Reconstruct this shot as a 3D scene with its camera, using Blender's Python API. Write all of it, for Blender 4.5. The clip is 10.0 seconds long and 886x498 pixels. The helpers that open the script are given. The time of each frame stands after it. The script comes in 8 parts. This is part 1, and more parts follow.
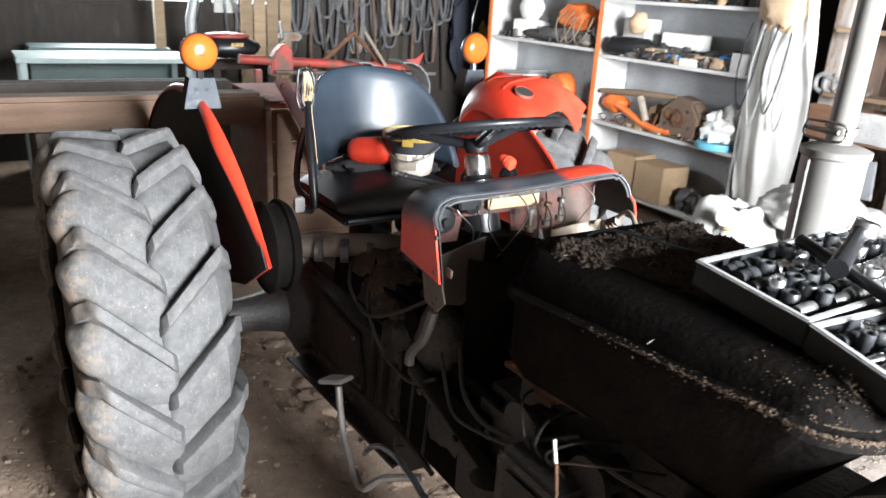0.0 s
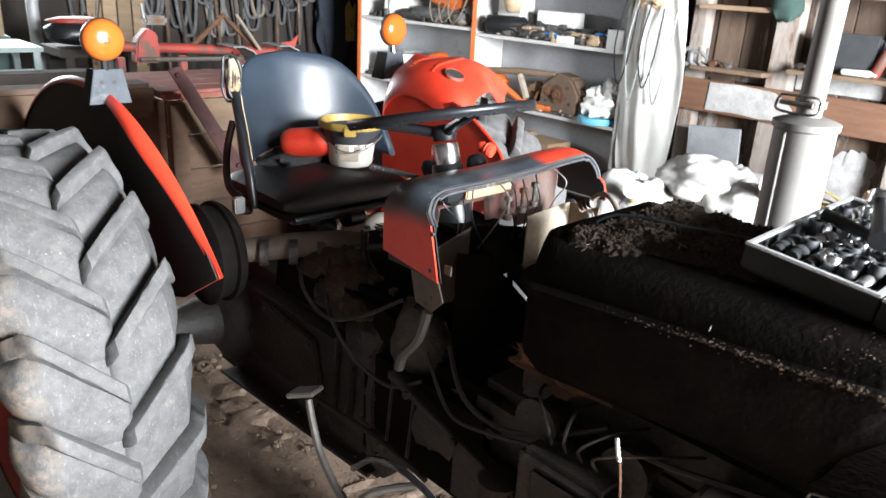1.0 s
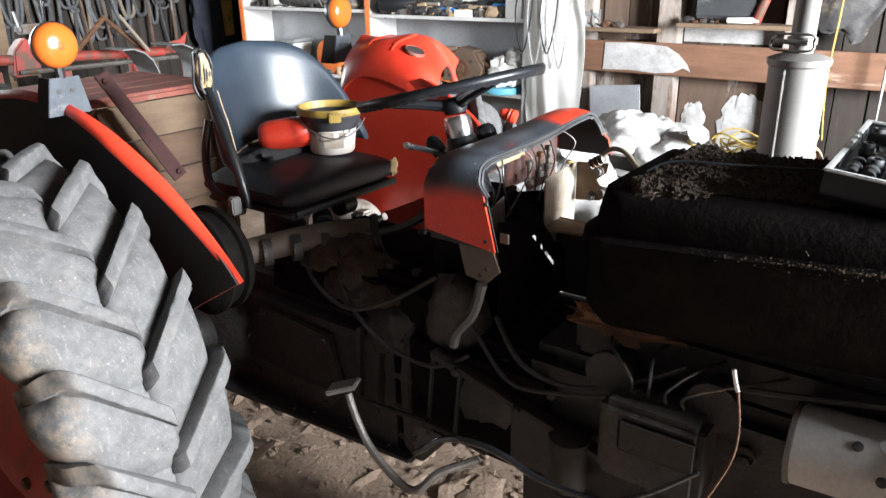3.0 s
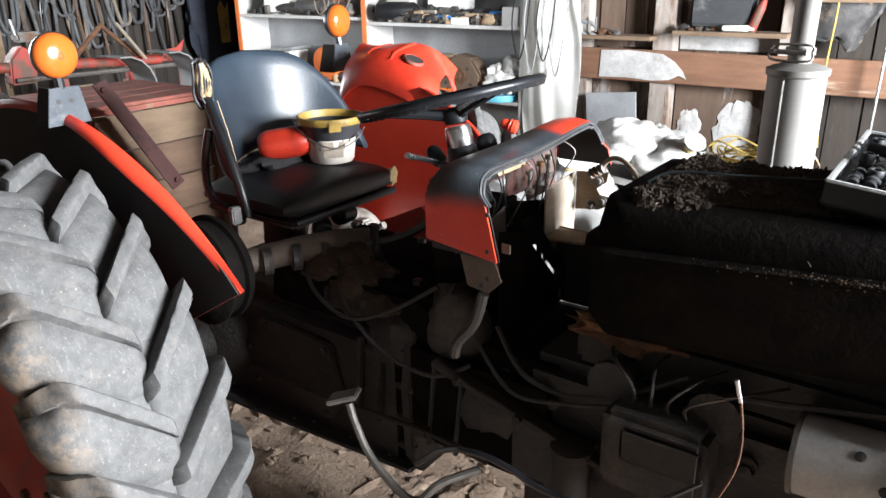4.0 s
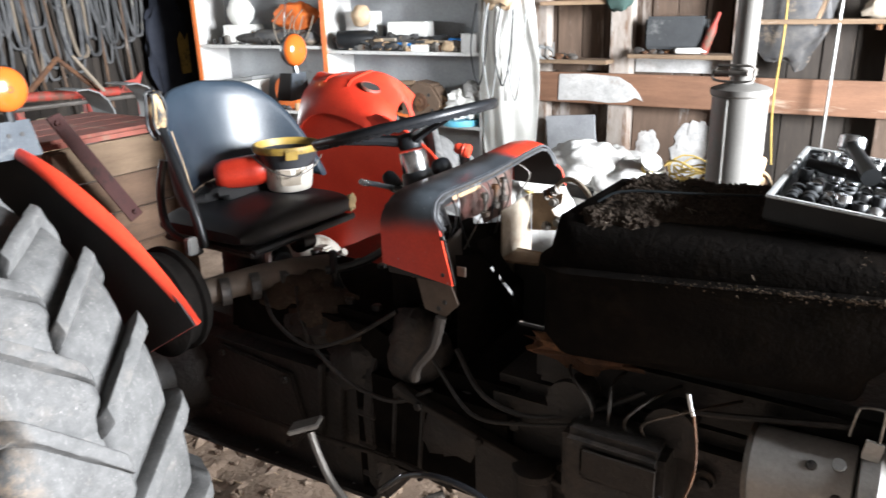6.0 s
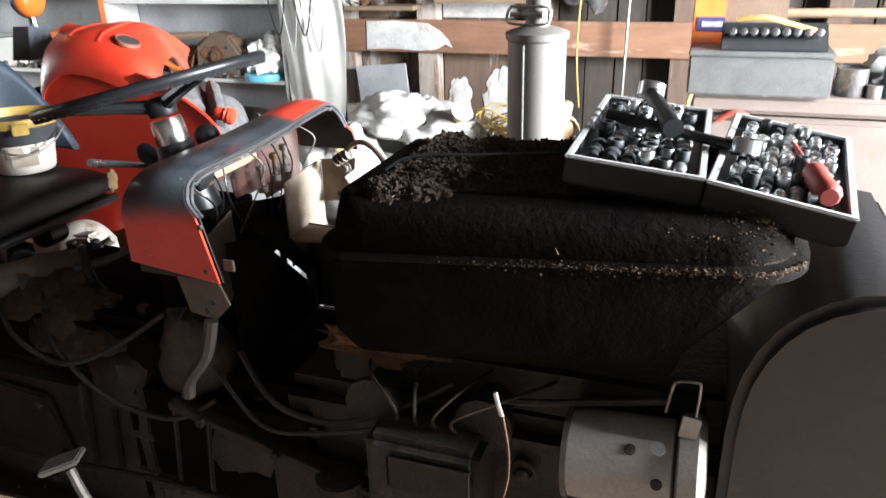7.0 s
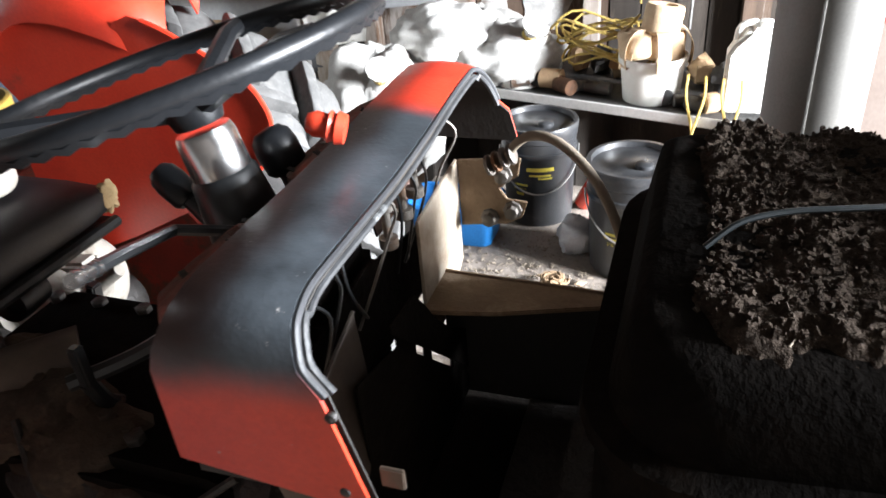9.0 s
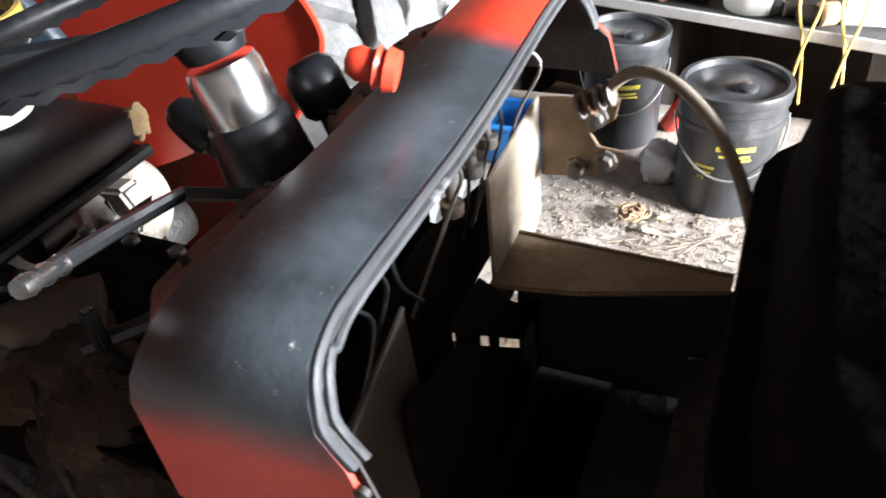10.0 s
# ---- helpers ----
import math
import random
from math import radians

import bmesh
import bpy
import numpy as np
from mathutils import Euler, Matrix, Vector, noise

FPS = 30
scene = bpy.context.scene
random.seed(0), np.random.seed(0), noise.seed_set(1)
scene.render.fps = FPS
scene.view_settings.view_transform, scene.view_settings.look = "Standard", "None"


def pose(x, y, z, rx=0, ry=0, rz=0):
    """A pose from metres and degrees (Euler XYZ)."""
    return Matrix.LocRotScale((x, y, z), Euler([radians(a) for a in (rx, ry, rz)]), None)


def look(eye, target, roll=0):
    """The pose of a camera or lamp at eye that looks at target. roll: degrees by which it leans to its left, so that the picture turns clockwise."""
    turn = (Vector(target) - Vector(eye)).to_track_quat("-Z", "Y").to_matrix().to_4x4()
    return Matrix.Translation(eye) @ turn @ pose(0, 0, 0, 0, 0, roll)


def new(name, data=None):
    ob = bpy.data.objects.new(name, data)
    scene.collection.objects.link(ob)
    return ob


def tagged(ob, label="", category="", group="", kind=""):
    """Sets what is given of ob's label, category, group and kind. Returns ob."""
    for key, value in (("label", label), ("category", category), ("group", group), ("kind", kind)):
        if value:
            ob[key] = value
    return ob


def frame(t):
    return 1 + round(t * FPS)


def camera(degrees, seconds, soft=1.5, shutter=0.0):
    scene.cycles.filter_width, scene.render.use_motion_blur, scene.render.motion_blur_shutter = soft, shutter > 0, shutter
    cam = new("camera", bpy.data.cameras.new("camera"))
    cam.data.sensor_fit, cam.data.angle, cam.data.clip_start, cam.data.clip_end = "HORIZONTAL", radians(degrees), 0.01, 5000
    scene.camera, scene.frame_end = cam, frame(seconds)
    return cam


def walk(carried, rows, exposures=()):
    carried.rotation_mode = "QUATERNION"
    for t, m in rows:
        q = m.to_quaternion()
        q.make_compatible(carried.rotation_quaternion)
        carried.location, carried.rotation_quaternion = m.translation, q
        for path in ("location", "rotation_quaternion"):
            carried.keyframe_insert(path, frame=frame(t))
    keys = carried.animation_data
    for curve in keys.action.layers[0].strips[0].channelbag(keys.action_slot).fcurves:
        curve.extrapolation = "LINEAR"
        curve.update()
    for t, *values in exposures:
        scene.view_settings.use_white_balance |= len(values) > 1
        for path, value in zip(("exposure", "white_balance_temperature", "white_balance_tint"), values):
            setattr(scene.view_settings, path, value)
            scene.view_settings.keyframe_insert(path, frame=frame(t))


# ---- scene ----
cam = camera(61.7, 10.0, soft=1.5, shutter=0.4)
PATH = [
    (0, (2.41, -1.101, 1.711), (0.813, -0.094, 1.051), 3.4),
    (0.5, (2.317, -1.296, 1.701), (0.839, -0.097, 1.085), 4.4),
    (1, (2.17, -1.264, 1.694), (0.814, 0.036, 1.008), 3.2),
    (1.5, (2.042, -1.305, 1.671), (0.767, 0.045, 0.929), 1.1),
    (2, (1.959, -1.421, 1.66), (0.78, 0.016, 0.922), -1.7),
    (2.5, (1.931, -1.475, 1.66), (0.806, 0.009, 0.93), -1.2),
    (4, (1.909, -1.488, 1.671), (0.801, 0.02, 0.966), -1.0),
    (4.5, (1.907, -1.5, 1.673), (0.754, -0.013, 0.996), -0.8),
    (5, (1.912, -1.512, 1.682), (0.745, -0.025, 1.029), -0.8),
    (6.5, (1.942, -1.402, 1.656), (1.092, 0.277, 0.977), -1.9),
    (7, (1.914, -1.239, 1.642), (1.278, 0.491, 0.865), -1.6),
    (7.5, (1.84, -1.091, 1.652), (1.066, 0.521, 0.756), -3.7),
    (8, (1.655, -0.957, 1.621), (0.807, 0.614, 0.723), -3.2),
    (8.5, (1.445, -0.807, 1.621), (0.780, 0.830, 0.685), -4.1),
    (9, (1.396, -0.679, 1.594), (0.793, 0.932, 0.573), -5.0),
    (9.5, (1.394, -0.561, 1.575), (0.686, 0.926, 0.443), -5.6),
    (10, (1.329, -0.518, 1.558), (0.601, 0.888, 0.340), -6.7),
]
walk(cam, [(t, look(eye, target, roll)) for t, eye, target, roll in PATH], exposures=[(0, 0.08), (4.5, 0.02), (6.5, 0.15), (7.5, 0.12), (8, 0.12), (8.5, 0.27), (9.5, 0.46), (10, 0.52)])

# ---- light ----
world = bpy.data.worlds.new("world")
scene.world = world
world.use_nodes = True
wn = world.node_tree
sky = wn.nodes.new("ShaderNodeTexSky")
sky.sky_type, sky.sun_disc = "NISHITA", False
sky.sun_elevation, sky.sun_rotation = radians(30), radians(70)
wn.links.new(sky.outputs[0], wn.nodes["Background"].inputs[0])
wn.nodes["Background"].inputs[1].default_value = 0.12


def area_lamp(name, eye, target, w, h, watts, colour):
    data = bpy.data.lights.new(name, "AREA")
    data.shape, data.size, data.size_y, data.energy, data.color = "RECTANGLE", w, h, watts, colour
    ob = new(name, data)
    ob.matrix_world = look(eye, target)
    return ob


# daylight through the wide doorway in front of the tractor, and through the small windows behind it
area_lamp("door_daylight", (6.15, 0.40, 2.05), (0, 0.40, 1.10), 1.9, 2.0, 3050, (0.90, 0.94, 1.0))
area_lamp("window_daylight", (-5.25, 0.55, 1.75), (0, 0.3, 0.9), 1.9, 0.6, 170, (0.9, 0.96, 1.0))


# ---- mesh helpers ----
class Geo:
    """Collects vertices and faces for one mesh."""

    def __init__(self):
        self.v, self.f = [], []

    def add(self, verts, faces):
        n = len(self.v)
        self.v += [tuple(p) for p in verts]
        self.f += [tuple(i + n for i in face) for face in faces]
        return self

    def box(self, c, s, turn=None):
        m = turn or Matrix()
        pts = [Vector(c) + (m @ Vector((x * s[0] / 2, y * s[1] / 2, z * s[2] / 2))) for x in (-1, 1) for y in (-1, 1) for z in (-1, 1)]
        return self.add(pts, [(0, 1, 3, 2), (4, 6, 7, 5), (0, 4, 5, 1), (2, 3, 7, 6), (0, 2, 6, 4), (1, 5, 7, 3)])

    def rings(self, rings, closed=True, caps=True, loop=False):
        """Skin over a row of rings with equal counts."""
        n = len(rings[0])
        verts = [p for ring in rings for p in ring]
        faces, span = [], n if closed else n - 1
        for a in range(len(rings) if loop else len(rings) - 1):
            b = (a + 1) % len(rings)
            for i in range(span):
                j = (i + 1) % n
                faces.append((a * n + i, a * n + j, b * n + j, b * n + i))
        if caps and closed and not loop:
            faces += [tuple(reversed(range(n))), tuple(range((len(rings) - 1) * n, len(rings) * n))]
        return self.add(verts, faces)

    def tube(self, pts, r, n=8, loop=False, caps=True):
        """A round bar along a row of points; r may be one radius a point."""
        pts = [Vector(p) for p in pts]
        rr = r if isinstance(r, (list, tuple)) else [r] * len(pts)
        rings, side = [], None
        for i, p in enumerate(pts):
            if loop:
                d = pts[(i + 1) % len(pts)] - pts[i - 1]
            else:
                d = pts[min(i + 1, len(pts) - 1)] - pts[max(i - 1, 0)]
            d.normalize()
            if side is None:
                side = d.cross(Vector((0, 0, 1)) if abs(d.z) < 0.9 else Vector((1, 0, 0))).normalized()
            side = (side - d * side.dot(d)).normalized()
            up = d.cross(side)
            rings.append([p + (side * math.cos(a) + up * math.sin(a)) * rr[i] for a in (2 * math.pi * k / n for k in range(n))])
        return self.rings(rings, True, caps, loop)

    def lathe(self, base, axis, profile, n=24, caps=True):
        """Turns rows of (along, radius) round an axis."""
        base, axis = Vector(base), Vector(axis).normalized()
        side = axis.cross(Vector((0, 0, 1)) if abs(axis.z) < 0.9 else Vector((1, 0, 0))).normalized()
        up = axis.cross(side)
        rings = [[base + axis * h + (side * math.cos(a) + up * math.sin(a)) * max(r, 1e-4) for a in (2 * math.pi * k / n for k in range(n))] for h, r in profile]
        return self.rings(rings, True, caps)

    def prism(self, poly, place, d):
        """Extrudes a flat outline; place turns (u, v, depth) into a point."""
        n = len(poly)
        pts = [place(u, v, 0) for u, v in poly] + [place(u, v, d) for u, v in poly]
        return self.add(pts, [tuple(range(n)), tuple(reversed(range(n, 2 * n)))] + [(i, n + i, n + (i + 1) % n, (i + 1) % n) for i in range(n)])

    def sheet(self, fn, nu, nv):
        pts = [fn(i / nu, j / nv) for i in range(nu + 1) for j in range(nv + 1)]
        w = nv + 1
        return self.add(pts, [(i * w + j, (i + 1) * w + j, (i + 1) * w + j + 1, i * w + j + 1) for i in range(nu) for j in range(nv)])

    def blob(self, c, s, rough=0.15, seed=0, nu=10, nv=14):
        """A closed lumpy body."""
        rings = []
        for i in range(nu + 1):
            a = math.pi * min(max(i / nu, 0.01), 0.99)
            ring = []
            for k in range(nv):
                b = 2 * math.pi * k / nv
                d = Vector((math.sin(a) * math.cos(b), math.sin(a) * math.sin(b), -math.cos(a)))
                g = 1 + rough * noise.fractal(d * 1.7 + Vector((seed * 3.1, 0, 0)), 0.9, 2.1, 4)
                ring.append(Vector(c) + Vector((d.x * s[0], d.y * s[1], d.z * s[2])) * g)
            rings.append(ring)
        return self.rings(rings)


def part(name, geo, material, parent=None, label="", bevel=0.0, smooth=40, thick=0.0):
    """Links a body as one mesh object, under a thing or part if one is given."""
    me = bpy.data.meshes.new(name)
    if isinstance(geo, Geo):
        me.from_pydata(geo.v, [], geo.f)
    bm = bmesh.new()
    bm.from_mesh(me)
    if thick:
        bmesh.ops.solidify(bm, geom=bm.faces[:], thickness=thick)
    bmesh.ops.recalc_face_normals(bm, faces=bm.faces[:])
    if bevel:
        sharp = [e for e in bm.edges if len(e.link_faces) == 2 and e.calc_face_angle(0) > 0.6]
        bmesh.ops.bevel(bm, geom=sharp, offset=bevel, segments=2, affect="EDGES", clamp_overlap=True)
    bm.to_mesh(me)
    bm.free()
    if smooth:
        me.shade_smooth()
        me.set_sharp_from_angle(angle=radians(smooth))
    me.materials.append(material)
    ob = new(name, me)
    if parent:
        ob.parent = parent
        ob.matrix_parent_inverse = BASE[parent.name].inverted()
    BASE[ob.name] = Matrix()
    if label:
        ob["label"] = label
    return ob


BASE = {}


def thing(name, at, label, category, group=""):
    """An Empty at the base of a thing, for its parts."""
    ob = new(name)
    ob.empty_display_size = 0.1
    ob.location = at
    BASE[ob.name] = Matrix.Translation(at)
    return tagged(ob, label, category, group)


def solo(name, geo, material, label, category, group="", kind="", **kw):
    """A thing of one mesh."""
    return tagged(part(name, geo, material, **kw), label, category, group, kind)


def spin(deg, axis):
    return Matrix.Rotation(radians(deg), 4, axis)


def bend(pts, steps=6):
    """A smooth curve through points."""
    pts = [Vector(p) for p in pts]
    out = []
    for i in range(len(pts) - 1):
        a, b, c, d = pts[max(i - 1, 0)], pts[i], pts[i + 1], pts[min(i + 2, len(pts) - 1)]
        for k in range(steps):
            t = k / steps
            out.append(0.5 * (2 * b + (c - a) * t + (2 * a - 5 * b + 4 * c - d) * t * t + (3 * b - a - 3 * c + d) * t ** 3))
    return out + [pts[-1]]


# ---- materials ----
def surface(name, base, second, rough=0.6, metal=0.0, scale=8.0, dirt=None, dirt_amount=0.0, bump=0.15, fine=120.0, coat=0.0, stretch=(1, 1, 1), per_piece=0.0, spec=0.5, edge=0.08):
    """Two colours mixed by broad noise, a dirt colour in patches, fine grain, relief and uneven gloss."""
    mat = bpy.data.materials.new(name)
    mat.use_nodes = True
    nt = mat.node_tree
    bsdf = nt.nodes["Principled BSDF"]

    def node(kind, **values):
        n = nt.nodes.new(kind)
        for key, value in values.items():
            n.inputs[key].default_value = value
        return n

    coord = node("ShaderNodeTexCoord")
    mapping = node("ShaderNodeMapping")
    mapping.inputs["Scale"].default_value = stretch
    nt.links.new(coord.outputs["Object"], mapping.inputs["Vector"])
    info = node("ShaderNodeObjectInfo")
    shift = node("ShaderNodeVectorMath")
    shift.operation = "MULTIPLY_ADD"
    shift.inputs[1].default_value = (7.3, 3.1, 5.7)
    nt.links.new(info.outputs["Random"], shift.inputs[0])
    nt.links.new(mapping.outputs["Vector"], shift.inputs[2])
    where = shift.outputs["Vector"]
    broad = node("ShaderNodeTexNoise", Scale=scale, Detail=6.0, Roughness=0.62)
    grain = node("ShaderNodeTexNoise", Scale=fine, Detail=4.0, Roughness=0.6)
    patch = node("ShaderNodeTexNoise", Scale=scale * 0.45, Detail=9.0, Roughness=0.7)
    for n in (broad, grain, patch):
        nt.links.new(where, n.inputs["Vector"])
    ramp = node("ShaderNodeMapRange")
    ramp.inputs["From Min"].default_value, ramp.inputs["From Max"].default_value = 0.35, 0.65
    nt.links.new(broad.outputs["Fac"], ramp.inputs["Value"])
    mix = node("ShaderNodeMix")
    mix.data_type = "RGBA"
    mix.inputs[6].default_value, mix.inputs[7].default_value = (*base, 1), (*second, 1)
    nt.links.new(ramp.outputs["Result"], mix.inputs[0])
    colour = mix.outputs[2]
    fleck = node("ShaderNodeMix")
    fleck.data_type, fleck.blend_type = "RGBA", "OVERLAY"
    fleck.inputs[0].default_value = 0.22
    nt.links.new(colour, fleck.inputs[6])
    nt.links.new(grain.outputs["Fac"], fleck.inputs[7])
    colour = fleck.outputs[2]
    if dirt:
        cut = node("ShaderNodeMapRange")
        cut.inputs["From Min"].default_value = 0.66 - 0.32 * dirt_amount
        cut.inputs["From Max"].default_value = 0.66 - 0.32 * dirt_amount + edge
        nt.links.new(patch.outputs["Fac"], cut.inputs["Value"])
        stain = node("ShaderNodeMix")
        stain.data_type = "RGBA"
        stain.inputs[7].default_value = (*dirt, 1)
        nt.links.new(cut.outputs["Result"], stain.inputs[0])
        nt.links.new(colour, stain.inputs[6])
        colour = stain.outputs[2]
    if per_piece:
        vary = node("ShaderNodeHueSaturation")
        span = node("ShaderNodeMapRange")
        span.inputs["To Min"].default_value, span.inputs["To Max"].default_value = 1 - per_piece, 1 + per_piece
        nt.links.new(info.outputs["Random"], span.inputs["Value"])
        nt.links.new(span.outputs["Result"], vary.inputs["Value"])
        nt.links.new(colour, vary.inputs["Color"])
        colour = vary.outputs["Color"]
    nt.links.new(colour, bsdf.inputs["Base Color"])
    gloss = node("ShaderNodeMapRange")
    gloss.inputs["To Min"].default_value, gloss.inputs["To Max"].default_value = max(rough - 0.12, 0.04), min(rough + 0.15, 1)
    nt.links.new(patch.outputs["Fac"], gloss.inputs["Value"])
    nt.links.new(gloss.outputs["Result"], bsdf.inputs["Roughness"])
    bsdf.inputs["Metallic"].default_value = metal
    bsdf.inputs["Specular IOR Level"].default_value = spec
    bsdf.inputs["Coat Weight"].default_value = coat
    if bump:
        add = node("ShaderNodeMath")
        add.operation = "ADD"
        nt.links.new(broad.outputs["Fac"], add.inputs[0])
        nt.links.new(grain.outputs["Fac"], add.inputs[1])
        relief = node("ShaderNodeBump", Strength=bump, Distance=0.01)
        nt.links.new(add.outputs[0], relief.inputs["Height"])
        nt.links.new(relief.outputs["Normal"], bsdf.inputs["Normal"])
    return mat


RED = surface("red_paint", (0.50, 0.030, 0.014), (0.60, 0.050, 0.022), 0.38, 0, 5, (0.20, 0.05, 0.03), 0.10, 0.03, 160, 0.15)
RED_OLD = surface("worn_red_paint", (0.33, 0.035, 0.022), (0.22, 0.035, 0.025), 0.6, 0, 9, (0.10, 0.06, 0.04), 0.5, 0.12, 140)
BLACK_PAINT = surface("black_paint", (0.022, 0.023, 0.026), (0.040, 0.042, 0.046), 0.42, 0, 7, (0.10, 0.095, 0.085), 0.12, 0.05, 180)
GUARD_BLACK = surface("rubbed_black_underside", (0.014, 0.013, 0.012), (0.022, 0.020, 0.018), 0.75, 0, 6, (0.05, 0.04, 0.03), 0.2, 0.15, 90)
RUBBER = surface("tyre_rubber", (0.050, 0.050, 0.049), (0.080, 0.079, 0.077), 0.84, 0, 26, (0.130, 0.118, 0.105), 0.28, 0.14, 330, edge=0.25, per_piece=0.10)


def scuffed_rubber():
    """Grey perished rubber with pale scuffs, dark pits and brown dust on the shoulders."""
    mat = RUBBER
    nt = mat.node_tree
    bsdf = nt.nodes["Principled BSDF"]
    colour = bsdf.inputs["Base Color"].links[0].from_socket
    coord = nt.nodes.new("ShaderNodeTexCoord")

    def mask(scale, detail, low, high, stretch):
        m = nt.nodes.new("ShaderNodeMapping")
        m.inputs["Scale"].default_value = stretch
        nt.links.new(coord.outputs["Object"], m.inputs["Vector"])
        n = nt.nodes.new("ShaderNodeTexNoise")
        n.inputs["Scale"].default_value, n.inputs["Detail"].default_value, n.inputs["Roughness"].default_value = scale, detail, 0.75
        nt.links.new(m.outputs["Vector"], n.inputs["Vector"])
        r = nt.nodes.new("ShaderNodeMapRange")
        r.inputs["From Min"].default_value, r.inputs["From Max"].default_value = low, high
        nt.links.new(n.outputs["Fac"], r.inputs["Value"])
        return r.outputs["Result"]

    def over(colour, fac, tint, amount):
        k = nt.nodes.new("ShaderNodeMath")
        k.operation = "MULTIPLY"
        k.inputs[1].default_value = amount
        nt.links.new(fac, k.inputs[0])
        x = nt.nodes.new("ShaderNodeMix")
        x.data_type = "RGBA"
        x.inputs[7].default_value = (*tint, 1)
        nt.links.new(k.outputs[0], x.inputs[0])
        nt.links.new(colour, x.inputs[6])
        return x.outputs[2]

    colour = over(colour, mask(60, 8, 0.56, 0.66, (1, 2.5, 1)), (0.165, 0.160, 0.152), 0.5)
    colour = over(colour, mask(34, 10, 0.60, 0.68, (1, 1, 1)), (0.028, 0.028, 0.028), 0.65)
    colour = over(colour, mask(150, 4, 0.64, 0.70, (1, 1, 1)), (0.26, 0.25, 0.235), 0.6)
    split = nt.nodes.new("ShaderNodeSeparateXYZ")
    nt.links.new(coord.outputs["Object"], split.inputs[0])
    edge = nt.nodes.new("ShaderNodeMapRange")
    edge.inputs["From Min"].default_value, edge.inputs["From Max"].default_value = -0.925, -0.985
    nt.links.new(split.outputs["Y"], edge.inputs["Value"])
    both = nt.nodes.new("ShaderNodeMath")
    both.operation = "MULTIPLY"
    nt.links.new(edge.outputs["Result"], both.inputs[0])
    nt.links.new(mask(28, 6, 0.42, 0.58, (1, 1, 1)), both.inputs[1])
    colour = over(colour, both.outputs[0], (0.19, 0.145, 0.105), 0.8)
    nt.links.new(colour, bsdf.inputs["Base Color"])


scuffed_rubber()
VINYL = surface("seat_vinyl", (0.013, 0.020, 0.029), (0.020, 0.029, 0.039), 0.36, 0, 6, (0.055, 0.060, 0.064), 0.12, 0.07, 160)
VINYL_DARK = surface("seat_vinyl_dark", (0.006, 0.0064, 0.0075), (0.010, 0.0105, 0.012), 0.46, 0, 6, (0.032, 0.030, 0.029), 0.18, 0.08, 220)
FOAM = surface("yellowed_foam", (0.40, 0.29, 0.155), (0.28, 0.19, 0.095), 0.95, 0, 20, (0.15, 0.11, 0.07), 0.3, 0.5, 150)
GREASE = surface("greasy_iron", (0.0190, 0.0175, 0.0165), (0.032, 0.0280, 0.0250), 0.55, 0.0, 11, (0.080, 0.060, 0.046), 0.34, 0.5, 70, edge=0.2, spec=0.45)
IRON = surface("bare_iron", (0.10, 0.09, 0.08), (0.16, 0.145, 0.13), 0.55, 0.6, 12, (0.12, 0.06, 0.03), 0.35, 0.25, 90)
RUST = surface("rusty_iron", (0.115, 0.050, 0.022), (0.060, 0.030, 0.017), 0.85, 0.1, 22, (0.20, 0.095, 0.04), 0.35, 0.5, 100)
STEEL = surface("worn_steel", (0.42, 0.42, 0.41), (0.30, 0.30, 0.29), 0.36, 0.85, 14, (0.18, 0.15, 0.12), 0.2, 0.08, 150)
CHROME = surface("chrome", (0.68, 0.69, 0.70), (0.58, 0.59, 0.60), 0.26, 1.0, 20, None, 0, 0.0, 150)
POLISHED = surface("polished_collar", (0.70, 0.70, 0.70), (0.62, 0.62, 0.62), 0.22, 1.0, 20, (0.30, 0.28, 0.26), 0.1, 0.0, 150)
ALUMINIUM = surface("dull_aluminium", (0.39, 0.38, 0.36), (0.31, 0.30, 0.285), 0.55, 0.35, 10, (0.12, 0.10, 0.08), 0.22, 0.15, 120)
MUFFLER = surface("silver_muffler_paint", (0.150, 0.144, 0.132), (0.115, 0.108, 0.097), 0.6, 0.1, 5, (0.17, 0.135, 0.11), 0.30, 0.02, 300)
DIRT = surface("dry_soil_crumbs", (0.035, 0.0265, 0.021), (0.058, 0.0445, 0.035), 0.97, 0, 30, (0.086, 0.068, 0.054), 0.2, 0.9, 120, spec=0.06)
DUST_TAN = surface("tan_dust_crumbs", (0.085, 0.062, 0.044), (0.055, 0.041, 0.030), 0.97, 0, 30, (0.14, 0.105, 0.078), 0.25, 0.6, 120, spec=0.06)
# near-black of the caked tank, also given to parts that lie in shade
TANK_AND_SHADE = surface("caked_tank_and_shade_black", (0.0060, 0.0054, 0.0050), (0.0100, 0.0086, 0.0076), 0.95, 0, 14, (0.024, 0.0185, 0.0145), 0.30, 0.3, 90, edge=0.3, spec=0.02)
PANEL = surface("dusty_side_panel", (0.030, 0.029, 0.030), (0.044, 0.041, 0.040), 0.42, 0.0, 4, (0.10, 0.082, 0.066), 0.22, 0.08, 90)
PLASTIC_BLACK = surface("black_plastic", (0.007, 0.0075, 0.008), (0.011, 0.012, 0.013), 0.34, 0, 8, (0.05, 0.046, 0.042), 0.1, 0.04, 150)
RIM_BLACK = surface("worn_black_rim", (0.0045, 0.005, 0.006), (0.008, 0.009, 0.0105), 0.38, 0, 8, (0.030, 0.029, 0.030), 0.14, 0.06, 150, spec=0.28)
